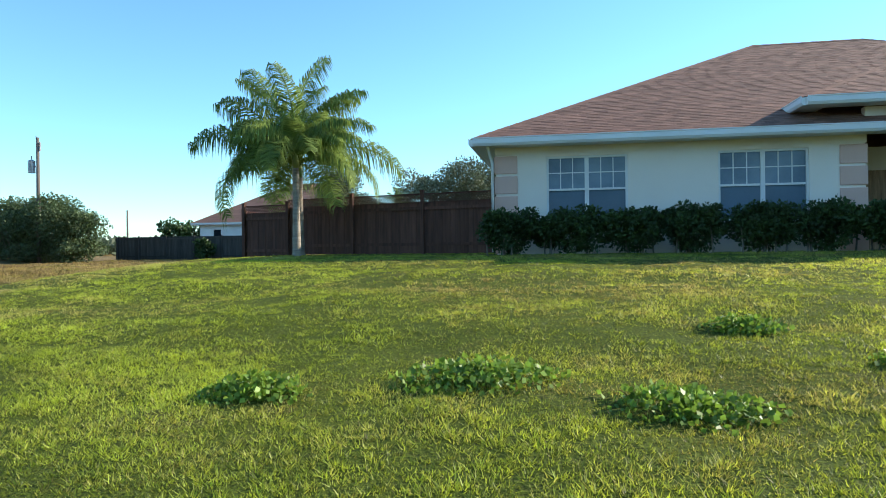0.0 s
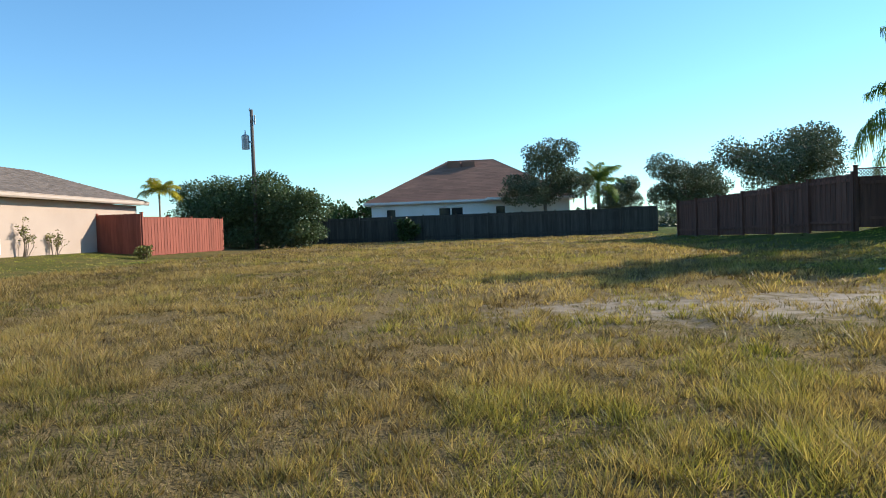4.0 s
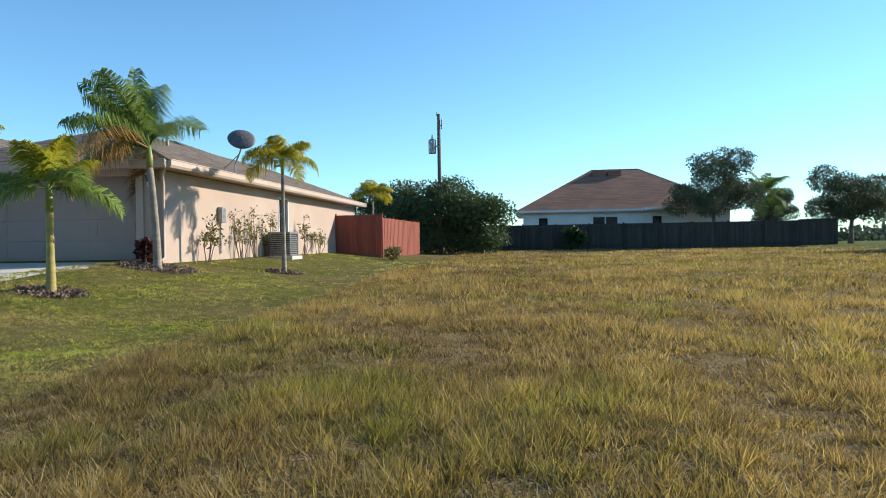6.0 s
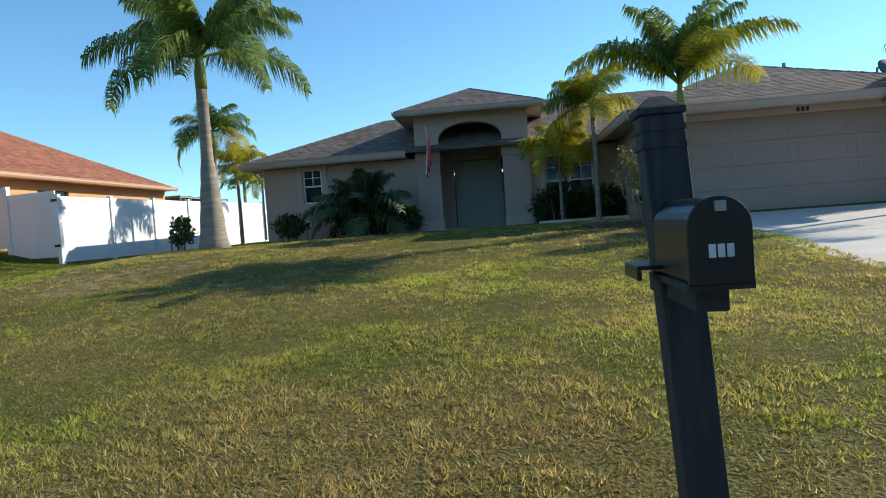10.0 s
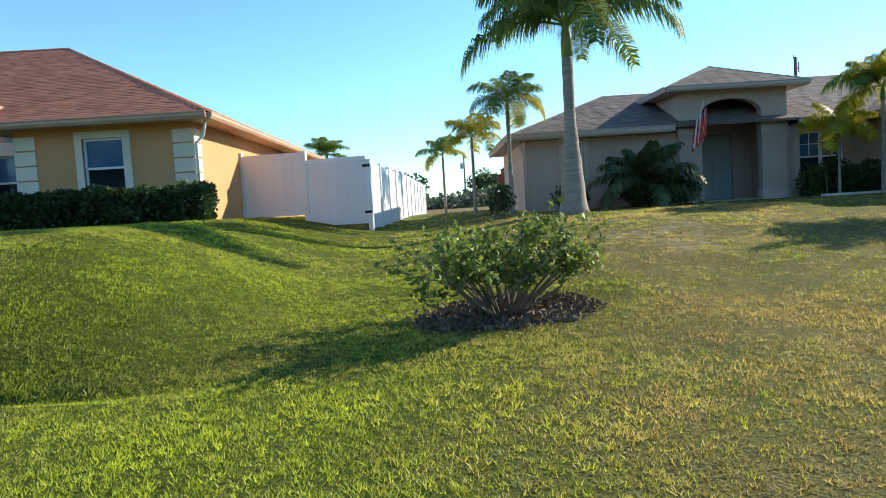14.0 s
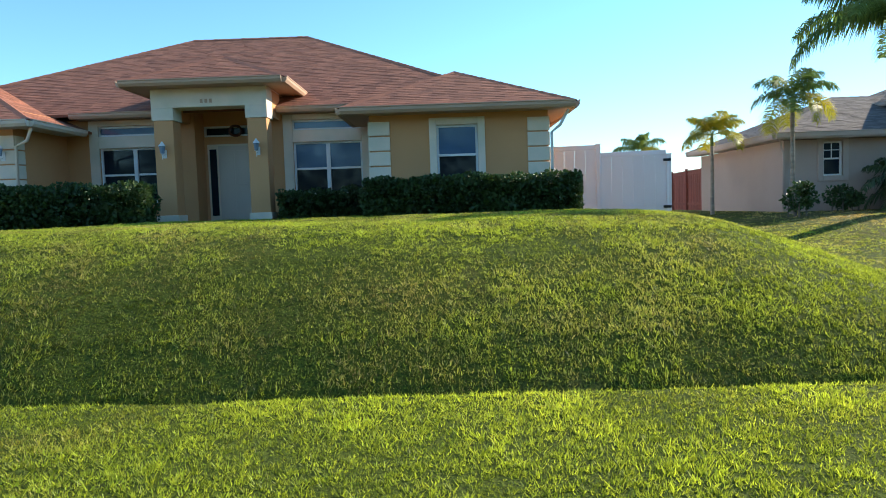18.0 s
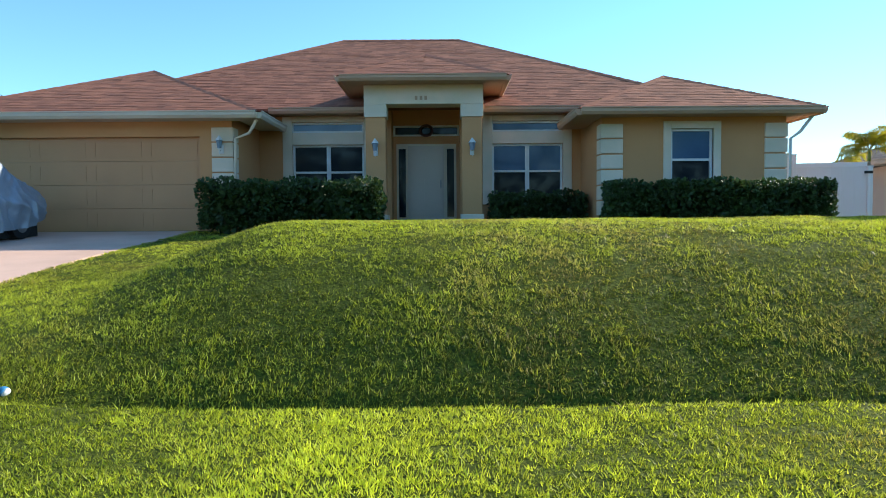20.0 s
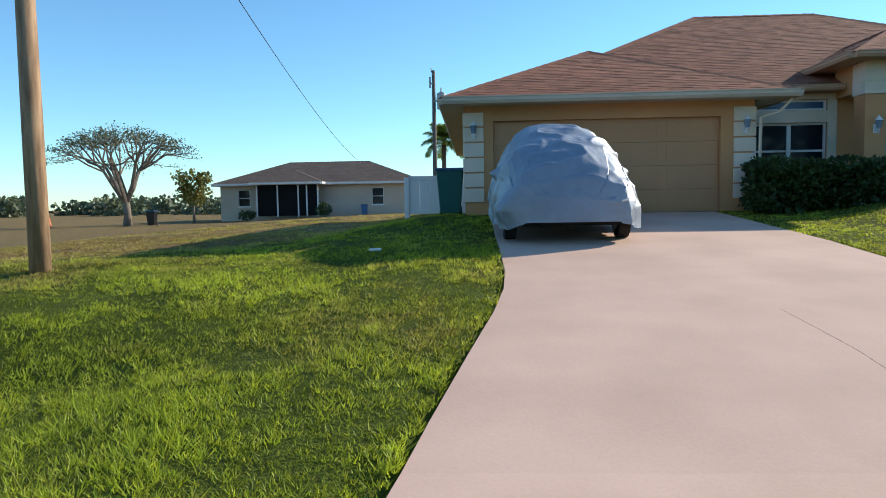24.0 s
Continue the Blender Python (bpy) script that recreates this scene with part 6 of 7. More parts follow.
# trees beyond
bush("bush", [(-36.2, 43.5, 2.4, 3.6, 2.6, 2.6), (-40.0, 44.5, 2.0, 3.4, 2.4, 2.2), (-33.6, 43.0, 1.7, 2.2, 2.0, 1.9), (-37.5, 44.0, 3.6, 2.6, 2.0, 1.4), (-36.0, 43.2, 0.9, 3.6, 2.4, 1.4), (-39.5, 44.0, 0.9, 3.2, 2.2, 1.4), (-33.8, 42.8, 0.8, 2.2, 2.0, 1.2)],
     "broad mid-green bush at the back of the lot", M_LEAF_MID, 70000, 0.15, 101, stems=9)
tree("tree", -17.2, 51.4, 7.2, 2.9, "round grey-green tree behind the back fence", M_LEAF_GREY, 26000, 0.13, 0.16, 102, group="trees beyond")
tree("tree", -10.4, 60.0, 4.6, 2.2, "small round tree beyond the back fence", M_LEAF_GREY, 15000, 0.13, 0.14, 103, group="trees beyond")
tree("tree", -5.5, 57.0, 5.6, 3.6, "dark spreading tree beyond the back fence", M_LEAF_GREY, 24000, 0.15, 0.18, 104, group="trees beyond")
tree("tree", -5.2, 38.0, 5.7, 3.6, "dark tree behind the brown fence", M_LEAF_GREY, 26000, 0.12, 0.16, 105, group="trees beyond")
umbrella_tree(-107.3, 46.0, "wide thin-leaved umbrella tree standing in the field")
tree("tree", -104.4, 50.5, 4.4, 1.5, "small upright tree with olive leaves", M_LEAF_YEL, 1800, 0.24, 0.1, 107, group="trees beyond")
bush("bush", [(-94.6, 52.6, 0.6, 0.7, 0.6, 0.65)], "rounded shrub by the screened porch", M_LEAF, 700, 0.16, 108)
bush("bush", [(-100.9, 52.6, 0.4, 0.7, 0.6, 0.45)], "low shrub by the screened porch", M_LEAF, 500, 0.16, 109)
bush("bush", [(-36.6, 29.5, 0.3, 0.4, 0.4, 0.35)], "small yellowish shrub by the red fence", M_LEAF_YEL, 400, 0.12, 110)
bush("bush", [(-27.5, 49.3, 0.8, 1.0, 0.5, 0.9)], "vine growing over the back fence", M_LEAF, 1200, 0.2, 111)
brush_rng = np.random.default_rng(7)
balls = [(bx, brush_rng.uniform(100, 125), 0.8 + brush_rng.uniform(0, 1.0), brush_rng.uniform(3, 7), 3, brush_rng.uniform(1.2, 2.6)) for bx in np.arange(-330, 60, 2.5)]
bp, bd = in_balls(brush_rng, balls, 60000, 0.3)
tagged(part("brush", leaves_mesh("brush", bp, 0.7, M_LEAF_GREY, brush_rng, bd, 0.5), M_LEAF_GREY), "low grey-green scrub along the far edge of the fields", "scrub", kind="stuff")
# woods on the other side of the road, behind the camera
balls = [(bx, brush_rng.uniform(-34, -26), brush_rng.uniform(1.5, 10.5), brush_rng.uniform(2.5, 4.5), 3, brush_rng.uniform(2.0, 3.5)) for bx in np.arange(-150, 60, 1.2)]
bp, bd = in_balls(brush_rng, balls, 30000, 0.3)
bp[:, 2] = np.maximum(bp[:, 2], 0.1)
tagged(part("woods", leaves_mesh("woods", bp, 0.6, M_LEAF, brush_rng, bd, 0.5), M_LEAF), "dark green woods across the road", "woods", kind="stuff")
for i, tx in enumerate((-72, -66, -50, -44)):
    tree("tree", tx, 118 + 3 * i, 6.5 + i % 2, 4.0, "distant dark tree on the horizon", M_LEAF, 1800, 0.6, 0.25, 120 + i, group="trees beyond")


# ---------------------------------------------------------------- parked car under a cover
def covered_car():
    x0, x1 = -82.47, -80.27
    cx = (x0 + x1) / 2
    base = lambda y: float(drive_z(2, y))
    t = thing("car", "parked car under a wrinkled silver-grey cover", "car", at=(cx, 11.5, base(11.5)))
    rows = ((9.3, 0.72, 0.70, 0.34), (9.36, 0.92, 0.92, 0.27), (9.5, 1.12, 1.03, 0.21), (9.8, 1.32, 1.08, 0.2), (10.2, 1.5, 1.1, 0.26), (10.7, 1.66, 1.11, 0.17), (11.3, 1.74, 1.11, 0.15),
            (11.9, 1.72, 1.1, 0.21), (12.4, 1.58, 1.09, 0.21), (12.8, 1.28, 1.07, 0.22), (13.2, 1.08, 1.03, 0.3), (13.5, 0.98, 0.95, 0.34), (13.62, 0.8, 0.78, 0.4))
    ys = np.linspace(9.3, 13.62, 190)
    col = np.array(rows)
    top, half, low = (np.interp(ys, col[:, 0], col[:, i]) for i in (1, 2, 3))
    m = 150
    v, f = [], []
    for y, h, w, lo in zip(ys, top, half, low):
        z = base(y)
        for k in range(m + 1):
            s = -1 + 2 * k / m
            a = abs(s)
            th = (1 - a) * math.pi / 2
            ww = w * math.cos(th) ** 0.72 * (1 - 0.06 * (a > 0.85) * (a - 0.85) / 0.15)
            zz = lo + (h + 0.1 - lo) * math.sin(th) ** 0.8
            p = Vector((cx + math.copysign(ww, s), y, z + zz))
            # sagging cloth, sharp diagonal pulls above and hanging pleats at the hem
            sag = noise.noise(p * 1.1) * 0.05
            pull = max(0.0, 1 - 3.2 * abs(noise.noise(Vector((p.y * 1.3 + p.z * 1.5, p.x * 1.3 - p.z * 1.2, 3.7))))) ** 2 * 0.06
            pleat = max(0.0, 1 - 2.6 * abs(noise.noise(Vector((p.y * 3.4 + p.z * 0.7, p.x * 3.4, p.z * 0.7 + 9.1))))) ** 1.5 * 0.095 * min(1.0, max(0.0, (1.05 - zz) / 0.5))
            crease = abs(noise.noise(Vector((p.x * 5 + p.z * 4, p.y * 5 - p.z * 3, p.z * 4)))) * 0.03
            mirror = 0.16 * math.exp(-((y - 10.95) / 0.13) ** 2 - ((zz - 1.02) / 0.1) ** 2) * (a > 0.2)
            d = Vector((math.copysign(1, s) * (a > 0.3), 0, 1 if a < 0.6 else 0)).normalized()
            v.append(tuple(p + d * (sag + pull + pleat - crease - 0.03) + Vector((math.copysign(mirror, s), 0, 0))))
    for i in range(len(ys) - 1):
        for k in range(m):
            j = i * (m + 1) + k
            f.append((j, j + 1, j + m + 2, j + m + 1))
    n = len(v)
    for i0, rev in ((0, False), ((len(ys) - 1) * (m + 1), True)):
        c = Vector((0, 0, 0))
        for k in range(m + 1):
            c += Vector(v[i0 + k])
        c /= m + 1
        v.append(tuple(c + Vector((0, -0.07 if not rev else 0.05, 0.05))))
        for k in range(m):
            f.append((i0 + k, len(v) - 1, i0 + k + 1) if not rev else (i0 + k + 1, len(v) - 1, i0 + k))
        f.append((i0 + m, len(v) - 1, i0))
    part("cover", Geo().add(v, f), M_COVER, t, smooth=True)
    part("underbody", Geo().box(x0 + 0.25, 9.7, base(10) + 0.22, x1 - 0.25, 13.3, base(12) + 0.5), M_RUBBER, t)
    for wy in (10.1, 12.6):
        for wx in (x0 + 0.22, x1 - 0.22):
            z = base(wy) + 0.31
            w = part("wheel", Geo().tube([(wx - 0.1, wy, z), (wx - 0.085, wy, z), (wx + 0.085, wy, z), (wx + 0.1, wy, z)], [0.27, 0.31, 0.31, 0.27], 24), M_RUBBER, t)
            part("rim", Geo().tube([(wx - 0.105, wy, z), (wx + 0.105, wy, z)], [0.19, 0.19], 16), M_STEEL, w)
    return t


covered_car()


# ---------------------------------------------------------------- mailboxes
def arch(w, h, n=12):
    """Outline of a box with a round top: width w, height h."""
    r = w / 2
    return [(-r, 0), (r, 0)] + [(r * math.cos(i * math.pi / n), h - r + r * math.sin(i * math.pi / n)) for i in range(n + 1)]


def mailbox_black():
    x, y = -48.71, 2.4
    z = land_at(x, y)
    t = thing("mailbox", "black metal mailbox on a weathered leaning grey post", "mailbox", at=(x, y, z))
    h = 0.075
    foot, head = x + 0.07, x - 0.03

    def ring(cx, w, zz):
        return [(cx - w, y - w, zz), (cx + w, y - w, zz), (cx + w, y + w, zz), (cx - w, y + w, zz)]
    side = [(0, 1, 5, 4), (1, 2, 6, 5), (2, 3, 7, 6), (3, 0, 4, 7), (3, 2, 1, 0), (4, 5, 6, 7)]
    post = part("post", Geo().add(ring(foot, h, z - 0.2) + ring(head, h, 1.52), side), M_POST_GREY, t, bevel=0.008)
    part("post_cap", Geo().add(ring(head, h * 1.12, 1.52) + ring(head - 0.003, h * 1.12, 1.545), side).add(ring(head - 0.003, h * 1.05, 1.545) + ring(head - 0.005, h * 0.35, 1.59), side), M_POST_GREY, post, bevel=0.004)
    part("arm", Geo().box(x - 0.05, 1.95, 0.87, x + 0.05, y + 0.22, 0.945), M_POST_GREY, t, bevel=0.006)
    part("shelf_board", Geo().box(x - 0.095, 1.86, 0.945, x + 0.095, y - 0.078, 0.966), M_POST_GREY, t)
    for zz in (1.40, 1.46):
        part("post_band", Geo().add(ring(head + 0.003, h * 1.05, zz) + ring(head + 0.002, h * 1.05, zz + 0.025), side), M_POST_GREY, post, bevel=0.004)
    part("bracket", Geo().box(x - 0.17, y - 0.2, 0.985, x - 0.075, y + 0.05, 1.0).box(x - 0.17, y - 0.2, 0.95, x - 0.155, y + 0.05, 0.985), M_BLACK, t, "small black side bracket", bevel=0.004)
    o = [(x + p[0], 0.97 + p[1]) for p in arch(0.17, 0.245)]
    box_part = part("box", Geo().prism(o, "y", 1.87, 2.315), M_BLACK, t, bevel=0.004)
    o2 = [(x + p[0] * 1.06, 0.962 + p[1] * 1.03) for p in arch(0.17, 0.245)]
    door = part("door", Geo().prism(o2, "y", 1.845, 1.875), M_BLACK, box_part, bevel=0.004)
    part("latch", Geo().box(x - 0.015, 1.825, 1.17, x + 0.015, 1.85, 1.2), M_STEEL, door)
    for i in range(3):
        part("number_bar", Geo().box(x - 0.034 + 0.025 * i, 1.84, 1.04, x - 0.015 + 0.025 * i, 1.844, 1.078), M_WHITEMARK, door)
    part("flag", Geo().box(x + 0.087, 1.95, 1.07, x + 0.092, 2.12, 1.09).box(x + 0.087, 1.95, 1.09, x + 0.092, 2.0, 1.14), M_RED, box_part, "red metal flag")
    return t


mailbox_black()


def mailbox_green():
    x, y0 = -74.515, 1.285
    z = land_at(x, y0 + 0.3)
    t = thing("mailbox", "green moulded plastic mailbox with a newspaper slot", "mailbox", at=(x, y0 + 0.3, z))
    o = [(x + p[0] * (0.86 if p[1] < 0.01 else 1.0), 1.04 + p[1]) for p in arch(0.27, 0.485, 16)]
    n = len(o)
    # shell: a tube of the outline with a rim, open at the front
    inner = [(x + (p[0] - x) * 0.8, 1.275 + (p[1] - 1.275) * 0.86) for p in o]
    v = [(p[0], y0 + 0.02, p[1]) for p in o] + [(p[0], y0 + 0.5, p[1]) for p in o] + [(p[0], y0 + 0.02, p[1]) for p in inner] + [(p[0], y0 + 0.06, p[1]) for p in inner]
    f = [(i, (i + 1) % n, n + (i + 1) % n, n + i) for i in range(n)] + [tuple(range(n, 2 * n))]
    f += [(i, 2 * n + i, 2 * n + (i + 1) % n, (i + 1) % n) for i in range(n)]
    f += [(2 * n + i, 3 * n + i, 3 * n + (i + 1) % n, 2 * n + (i + 1) % n) for i in range(n)]
    body = part("body", Geo().add(v, f), M_GREEN_PLASTIC, t, bevel=0.016)
    po = [(x + p[0] * 0.78, 1.26 + p[1]) for p in arch(0.255, 0.225, 16)]
    d = part("door", Geo().prism(po, "y", y0 + 0.03, y0 + 0.075), M_GREY_PLASTIC, body, "pale grey mailbox door", bevel=0.006)
    part("door_pull", Geo().box(x - 0.045, y0 + 0.005, 1.425, x + 0.045, y0 + 0.03, 1.437), M_GREY_PLASTIC, d, bevel=0.004)
    # Solid black block; the hollow slot's shade is in its colour.
    part("slot", Geo().box(x - 0.09, y0 + 0.055, 1.145, x + 0.09, y0 + 0.4, 1.25), M_SCREEN_SLOT, body, "black block standing for the shaded newspaper slot")
    part("slot_bottom", Geo().box(x - 0.108, y0 + 0.022, 1.06, x + 0.108, y0 + 0.45, 1.145), M_GREEN_PLASTIC, body)
    part("belt", Geo().box(x - 0.136, y0 + 0.1, 1.225, x + 0.136, y0 + 0.49, 1.237), M_GREEN_PLASTIC, body)
    neck = Geo()
    rings = [(1.06, 0.105, y0 + 0.1, y0 + 0.47), (0.98, 0.085, y0 + 0.17, y0 + 0.45), (z + 0.2, 0.09, y0 + 0.18, y0 + 0.45), (z - 0.15, 0.1, y0 + 0.16, y0 + 0.47)]
    vv = []
    for zz, w, a, b in rings:
        vv += [(x + 0.02 - w, a, zz), (x + 0.02 + w, a, zz), (x + 0.02 + w, b, zz), (x + 0.02 - w, b, zz)]
    ff = [(4 * i + k, 4 * i + (k + 1) % 4, 4 * i + 4 + (k + 1) % 4, 4 * i + 4 + k) for i in range(3) for k in range(4)]
    part("post", neck.add(vv, ff), M_GREEN_PLASTIC, t, bevel=0.012)
    # Black panel set proud; its colour stands for the shade of a recess.
    part("post_panel", Geo().box(x - 0.045, y0 + 0.165, z + 0.15, x + 0.085, y0 + 0.18, 0.95), M_BLACK, t, "black panel standing for the shaded recess of the post", bevel=0.006)
    part("bolt", Geo().tube([(x + 0.02, y0 + 0.155, 0.8), (x + 0.02, y0 + 0.17, 0.8)], [0.014, 0.014], 8), M_STEEL, t)
    # white plates with plain bars on both sides
    for s in (1, -1):
        xx = x + s * 0.1352
        a, b = sorted((xx, xx + s * 0.003))
        part("flag", Geo().box(a, y0 + 0.1, 1.36, b + 0.004, y0 + 0.25, 1.4), M_WHITE, body) if s > 0 else None
        plate = part("plate", Geo().box(a, y0 + 0.26, 1.315, b, y0 + 0.37, 1.385), M_WHITEMARK, body)
        for i in range(3):
            part("number_bar", Geo().box(a + s * 0.004, y0 + 0.275 + 0.032 * i, 1.325, b + s * 0.004, y0 + 0.297 + 0.032 * i, 1.375), M_DARKMARK, plate)
        for i in range(3):
            part("sticker", Geo().box(a, y0 + 0.14 + 0.033 * i, 1.27, b, y0 + 0.16 + 0.033 * i, 1.305), M_WHITEMARK, body)
    t.rotation_euler.z = radians(-7)
    return t


mailbox_green()


# ---------------------------------------------------------------- poles, wires, dish, small things
def utility_pole(x, y, top, r, label, material, box_z=None, side=-1):
    z = land_at(x, y)
    t = thing("utility_pole", label, "utility pole", "utility poles", at=(x, y, z))
    part("pole", Geo().tube([(x, y, z - 0.3), (x, y, z + 2), (x, y, top)], [r, r * 0.95, r * 0.65], 14), material, t, smooth=True)
    if box_z:
        tr = part("transformer", Geo().tube([(x + side * 0.42, y - 0.1, box_z - 0.45), (x + side * 0.42, y - 0.1, box_z + 0.4), (x + side * 0.42, y - 0.1, box_z + 0.48)], [0.24, 0.24, 0.1], 16), M_STEEL, t)
        part("bushing", Geo().tube([(x + side * 0.42, y - 0.1, box_z + 0.48), (x + side * 0.42, y - 0.1, box_z + 0.75)], [0.05, 0.03], 8), M_STEEL, tr)
        part("bracket", Geo().box(x + min(0, side * 0.3), y - 0.14, box_z - 0.05, x + max(0, side * 0.3), y - 0.06, box_z + 0.05), M_STEEL, t)
        part("insulator", Geo().tube([(x - side * 0.2, y, top - 0.95), (x - side * 0.2, y, top - 0.35)], [0.05, 0.05], 8), M_STEEL, t)
        part("side_arm", Geo().box(x + min(0, -side * 0.24), y - 0.03, top - 0.75, x + max(0, -side * 0.24), y + 0.03, top - 0.68), M_STEEL, t)
        part("pole_pin", Geo().tube([(x - 0.12, y, top - 0.1), (x - 0.12, y, top + 0.12)], [0.03, 0.03], 6), M_STEEL, t)
    return t


utility_pole(-36.2, 42.5, 9.45, 0.15, "grey wooden utility pole with a transformer", M_POLE_GREY, 7.4)
utility_pole(-54.7, 113.0, 9.8, 0.17, "distant wooden utility pole with a transformer", M_POLE_GREY, 7.6)
utility_pole(-84.95, 37.5, 8.9, 0.14, "grey wooden utility pole behind the garage", M_POLE_GREY, 7.2, side=1)
utility_pole(-8.4, 98.0, 9.0, 0.17, "distant wooden utility pole", M_POLE_GREY, 7.4)
utility_pole(-58.5, 84.0, 7.0, 0.15, "distant wooden utility pole beyond the gap", M_POLE_GREY)
utility_pole(-88.92, 8.5, 9.2, 0.145, "stout brown wooden utility pole near the road", M_POLE)


def cable(a, b, sag, label, r=0.012):
    a, b = Vector(a), Vector(b)
    pts = [a.lerp(b, i / 20) - Vector((0, 0, sag * 4 * (i / 20) * (1 - i / 20))) for i in range(21)]
    return solid("cable", Geo().tube(pts, [r] * 21, 5), M_BLACK, label, "cable", "overhead cables")


cable((-88.8, 8.5, 9.0), (-92.3, 57.0, 5.0), 0.9, "black overhead service cable to the far house", 0.014)


def satellite_dish():
    x, y, z = -38.95, 19.1, 4.45
    t = thing("satellite_dish", "dark grey satellite dish on a bent mast", "satellite dish", at=(x, y, z))
    part("mast", Geo().tube([(x - 0.3, y + 0.2, 3.4), (x - 0.3, y + 0.2, 3.75), (x - 0.12, y + 0.15, 4.1), (x, y + 0.08, z - 0.05)], [0.025] * 4, 8), M_STEEL, t)
    part("strut", Geo().tube([(x - 0.7, y + 0.2, 3.58), (x - 0.2, y + 0.17, 4.0)], [0.014] * 2, 6), M_STEEL, t)
    m = Matrix.Translation((x, y, z)) @ Euler((radians(-118), radians(8), radians(20))).to_matrix().to_4x4()
    v, f = [], []
    for i in range(7):
        r = 0.4 * i / 6
        for k in range(24):
            a = k * math.tau / 24
            v.append(tuple(m @ Vector((r * math.cos(a), r * 0.86 * math.sin(a), -0.09 + 0.09 * (i / 6) ** 2))))
    for i in range(6):
        for k in range(24):
            f.append((i * 24 + k, i * 24 + (k + 1) % 24, (i + 1) * 24 + (k + 1) % 24, (i + 1) * 24 + k))
    d = part("reflector", Geo().add(v, f), M_DISH, t, smooth=True)
    s = d.modifiers.new("thick", "SOLIDIFY")
    s.thickness = 0.012
    part("feed_arm", Geo().tube([tuple(m @ Vector((0, -0.35, 0.0))), tuple(m @ Vector((0, -0.3, 0.32)))], [0.014, 0.014], 6), M_STEEL, t)
    part("feed_horn", Geo().tube([tuple(m @ Vector((0, -0.33, 0.3))), tuple(m @ Vector((0, -0.2, 0.36)))], [0.035, 0.03], 8), M_STEEL, t)
    return t


satellite_dish()


def air_conditioner():
    x, y = -39.05, 22.6
    z = land_at(x, y)
    t = thing("air_conditioner", "grey outdoor air-conditioning unit against the beige wall", "air conditioner", at=(x, y, z))
    part("pad", Geo().box(x - 0.5, y - 0.5, z - 0.05, x + 0.5, y + 0.5, z + 0.07), M_CONCRETE_B, t)
    part("core", Geo().box(x - 0.36, y - 0.36, z + 0.09, x + 0.36, y + 0.36, z + 0.82), M_BLACK, t)
    part("lid", Geo().box(x - 0.4, y - 0.4, z + 0.82, x + 0.4, y + 0.4, z + 0.9), M_STEEL, t, bevel=0.015)
    for i in range(11):
        zz = z + 0.1 + i * 0.065
        part("louvre", Geo().box(x - 0.39, y - 0.39, zz, x + 0.39, y - 0.37, zz + 0.035).box(x + 0.37, y - 0.37, zz, x + 0.39, y + 0.39, zz + 0.035), M_STEEL, t)
    for cx, cy in ((-0.38, -0.38), (0.38, -0.38), (0.38, 0.38)):
        part("corner_post", Geo().box(x + cx - 0.02, y + cy - 0.02, z + 0.07, x + cx + 0.02, y + cy + 0.02, z + 0.82), M_STEEL, t)
    return t


air_conditioner()
em = thing("electric_meter", "grey electric meter box on the sunlit wall", "meter box", at=(-39.55, 18.9, 2.2))
part("case", Geo().box(-39.6, 18.8, 2.0, -39.45, 19.05, 2.45), M_STEEL, em, bevel=0.01)
part("conduit", Geo().tube([(-39.56, 18.92, 1.1), (-39.56, 18.92, 2.0)], [0.025] * 2, 8), M_STEEL, em)


def porch_flag():
    x, y, z = -51.45, 19.9, 3.55
    t = thing("flag", "striped red and white flag hanging from a porch pole", "flag", at=(x, y, z))
    part("pole", Geo().tube([(x, y, 3.1), (x - 0.05, y - 0.85, 4.0)], [0.013, 0.012], 8), M_WHITE, t)
    n = 13
    for i in range(n):
        g = Geo()
        q0, q1 = i / n, (i + 1) / n
        rows = 8
        for r in range(rows):
            p = []
            for q, s in ((q0, r / rows), (q1, r / rows), (q1, (r + 1) / rows), (q0, (r + 1) / rows)):
                fold = 0.05 * math.sin(q * 19) * (0.35 + s)
                yy = y - 0.25 - 0.5 * q + 0.12 * s * (1 - q)
                p.append((x - 0.02 + 0.2 * (q - 0.5) + fold - 0.06 * s, yy, 3.42 + 0.42 * q - 0.85 * s))
            g.add(p, [(0, 1, 2, 3)])
        part("stripe", g, M_RED if i % 2 == 0 else M_WHITEMARK, t)
    g = Geo()
    for r in range(4):
        p = []
        for q, s in ((0.45, r / 8), (1.0, r / 8), (1.0, (r + 1) / 8), (0.45, (r + 1) / 8)):
            fold = 0.05 * math.sin(q * 19) * (0.35 + s)
            p.append((x - 0.02 + 0.2 * (q - 0.5) + fold - 0.06 * s, y - 0.262 - 0.5 * q + 0.12 * s * (1 - q), 3.42 + 0.42 * q - 0.85 * s))
        g.add(p, [(0, 1, 2, 3)])
    part("canton", g, mat("dark blue cloth", (0.03, 0.04, 0.12), 0.8, vary=0.1, bump=0), t, "dark blue corner field")
    return t


porch_flag()


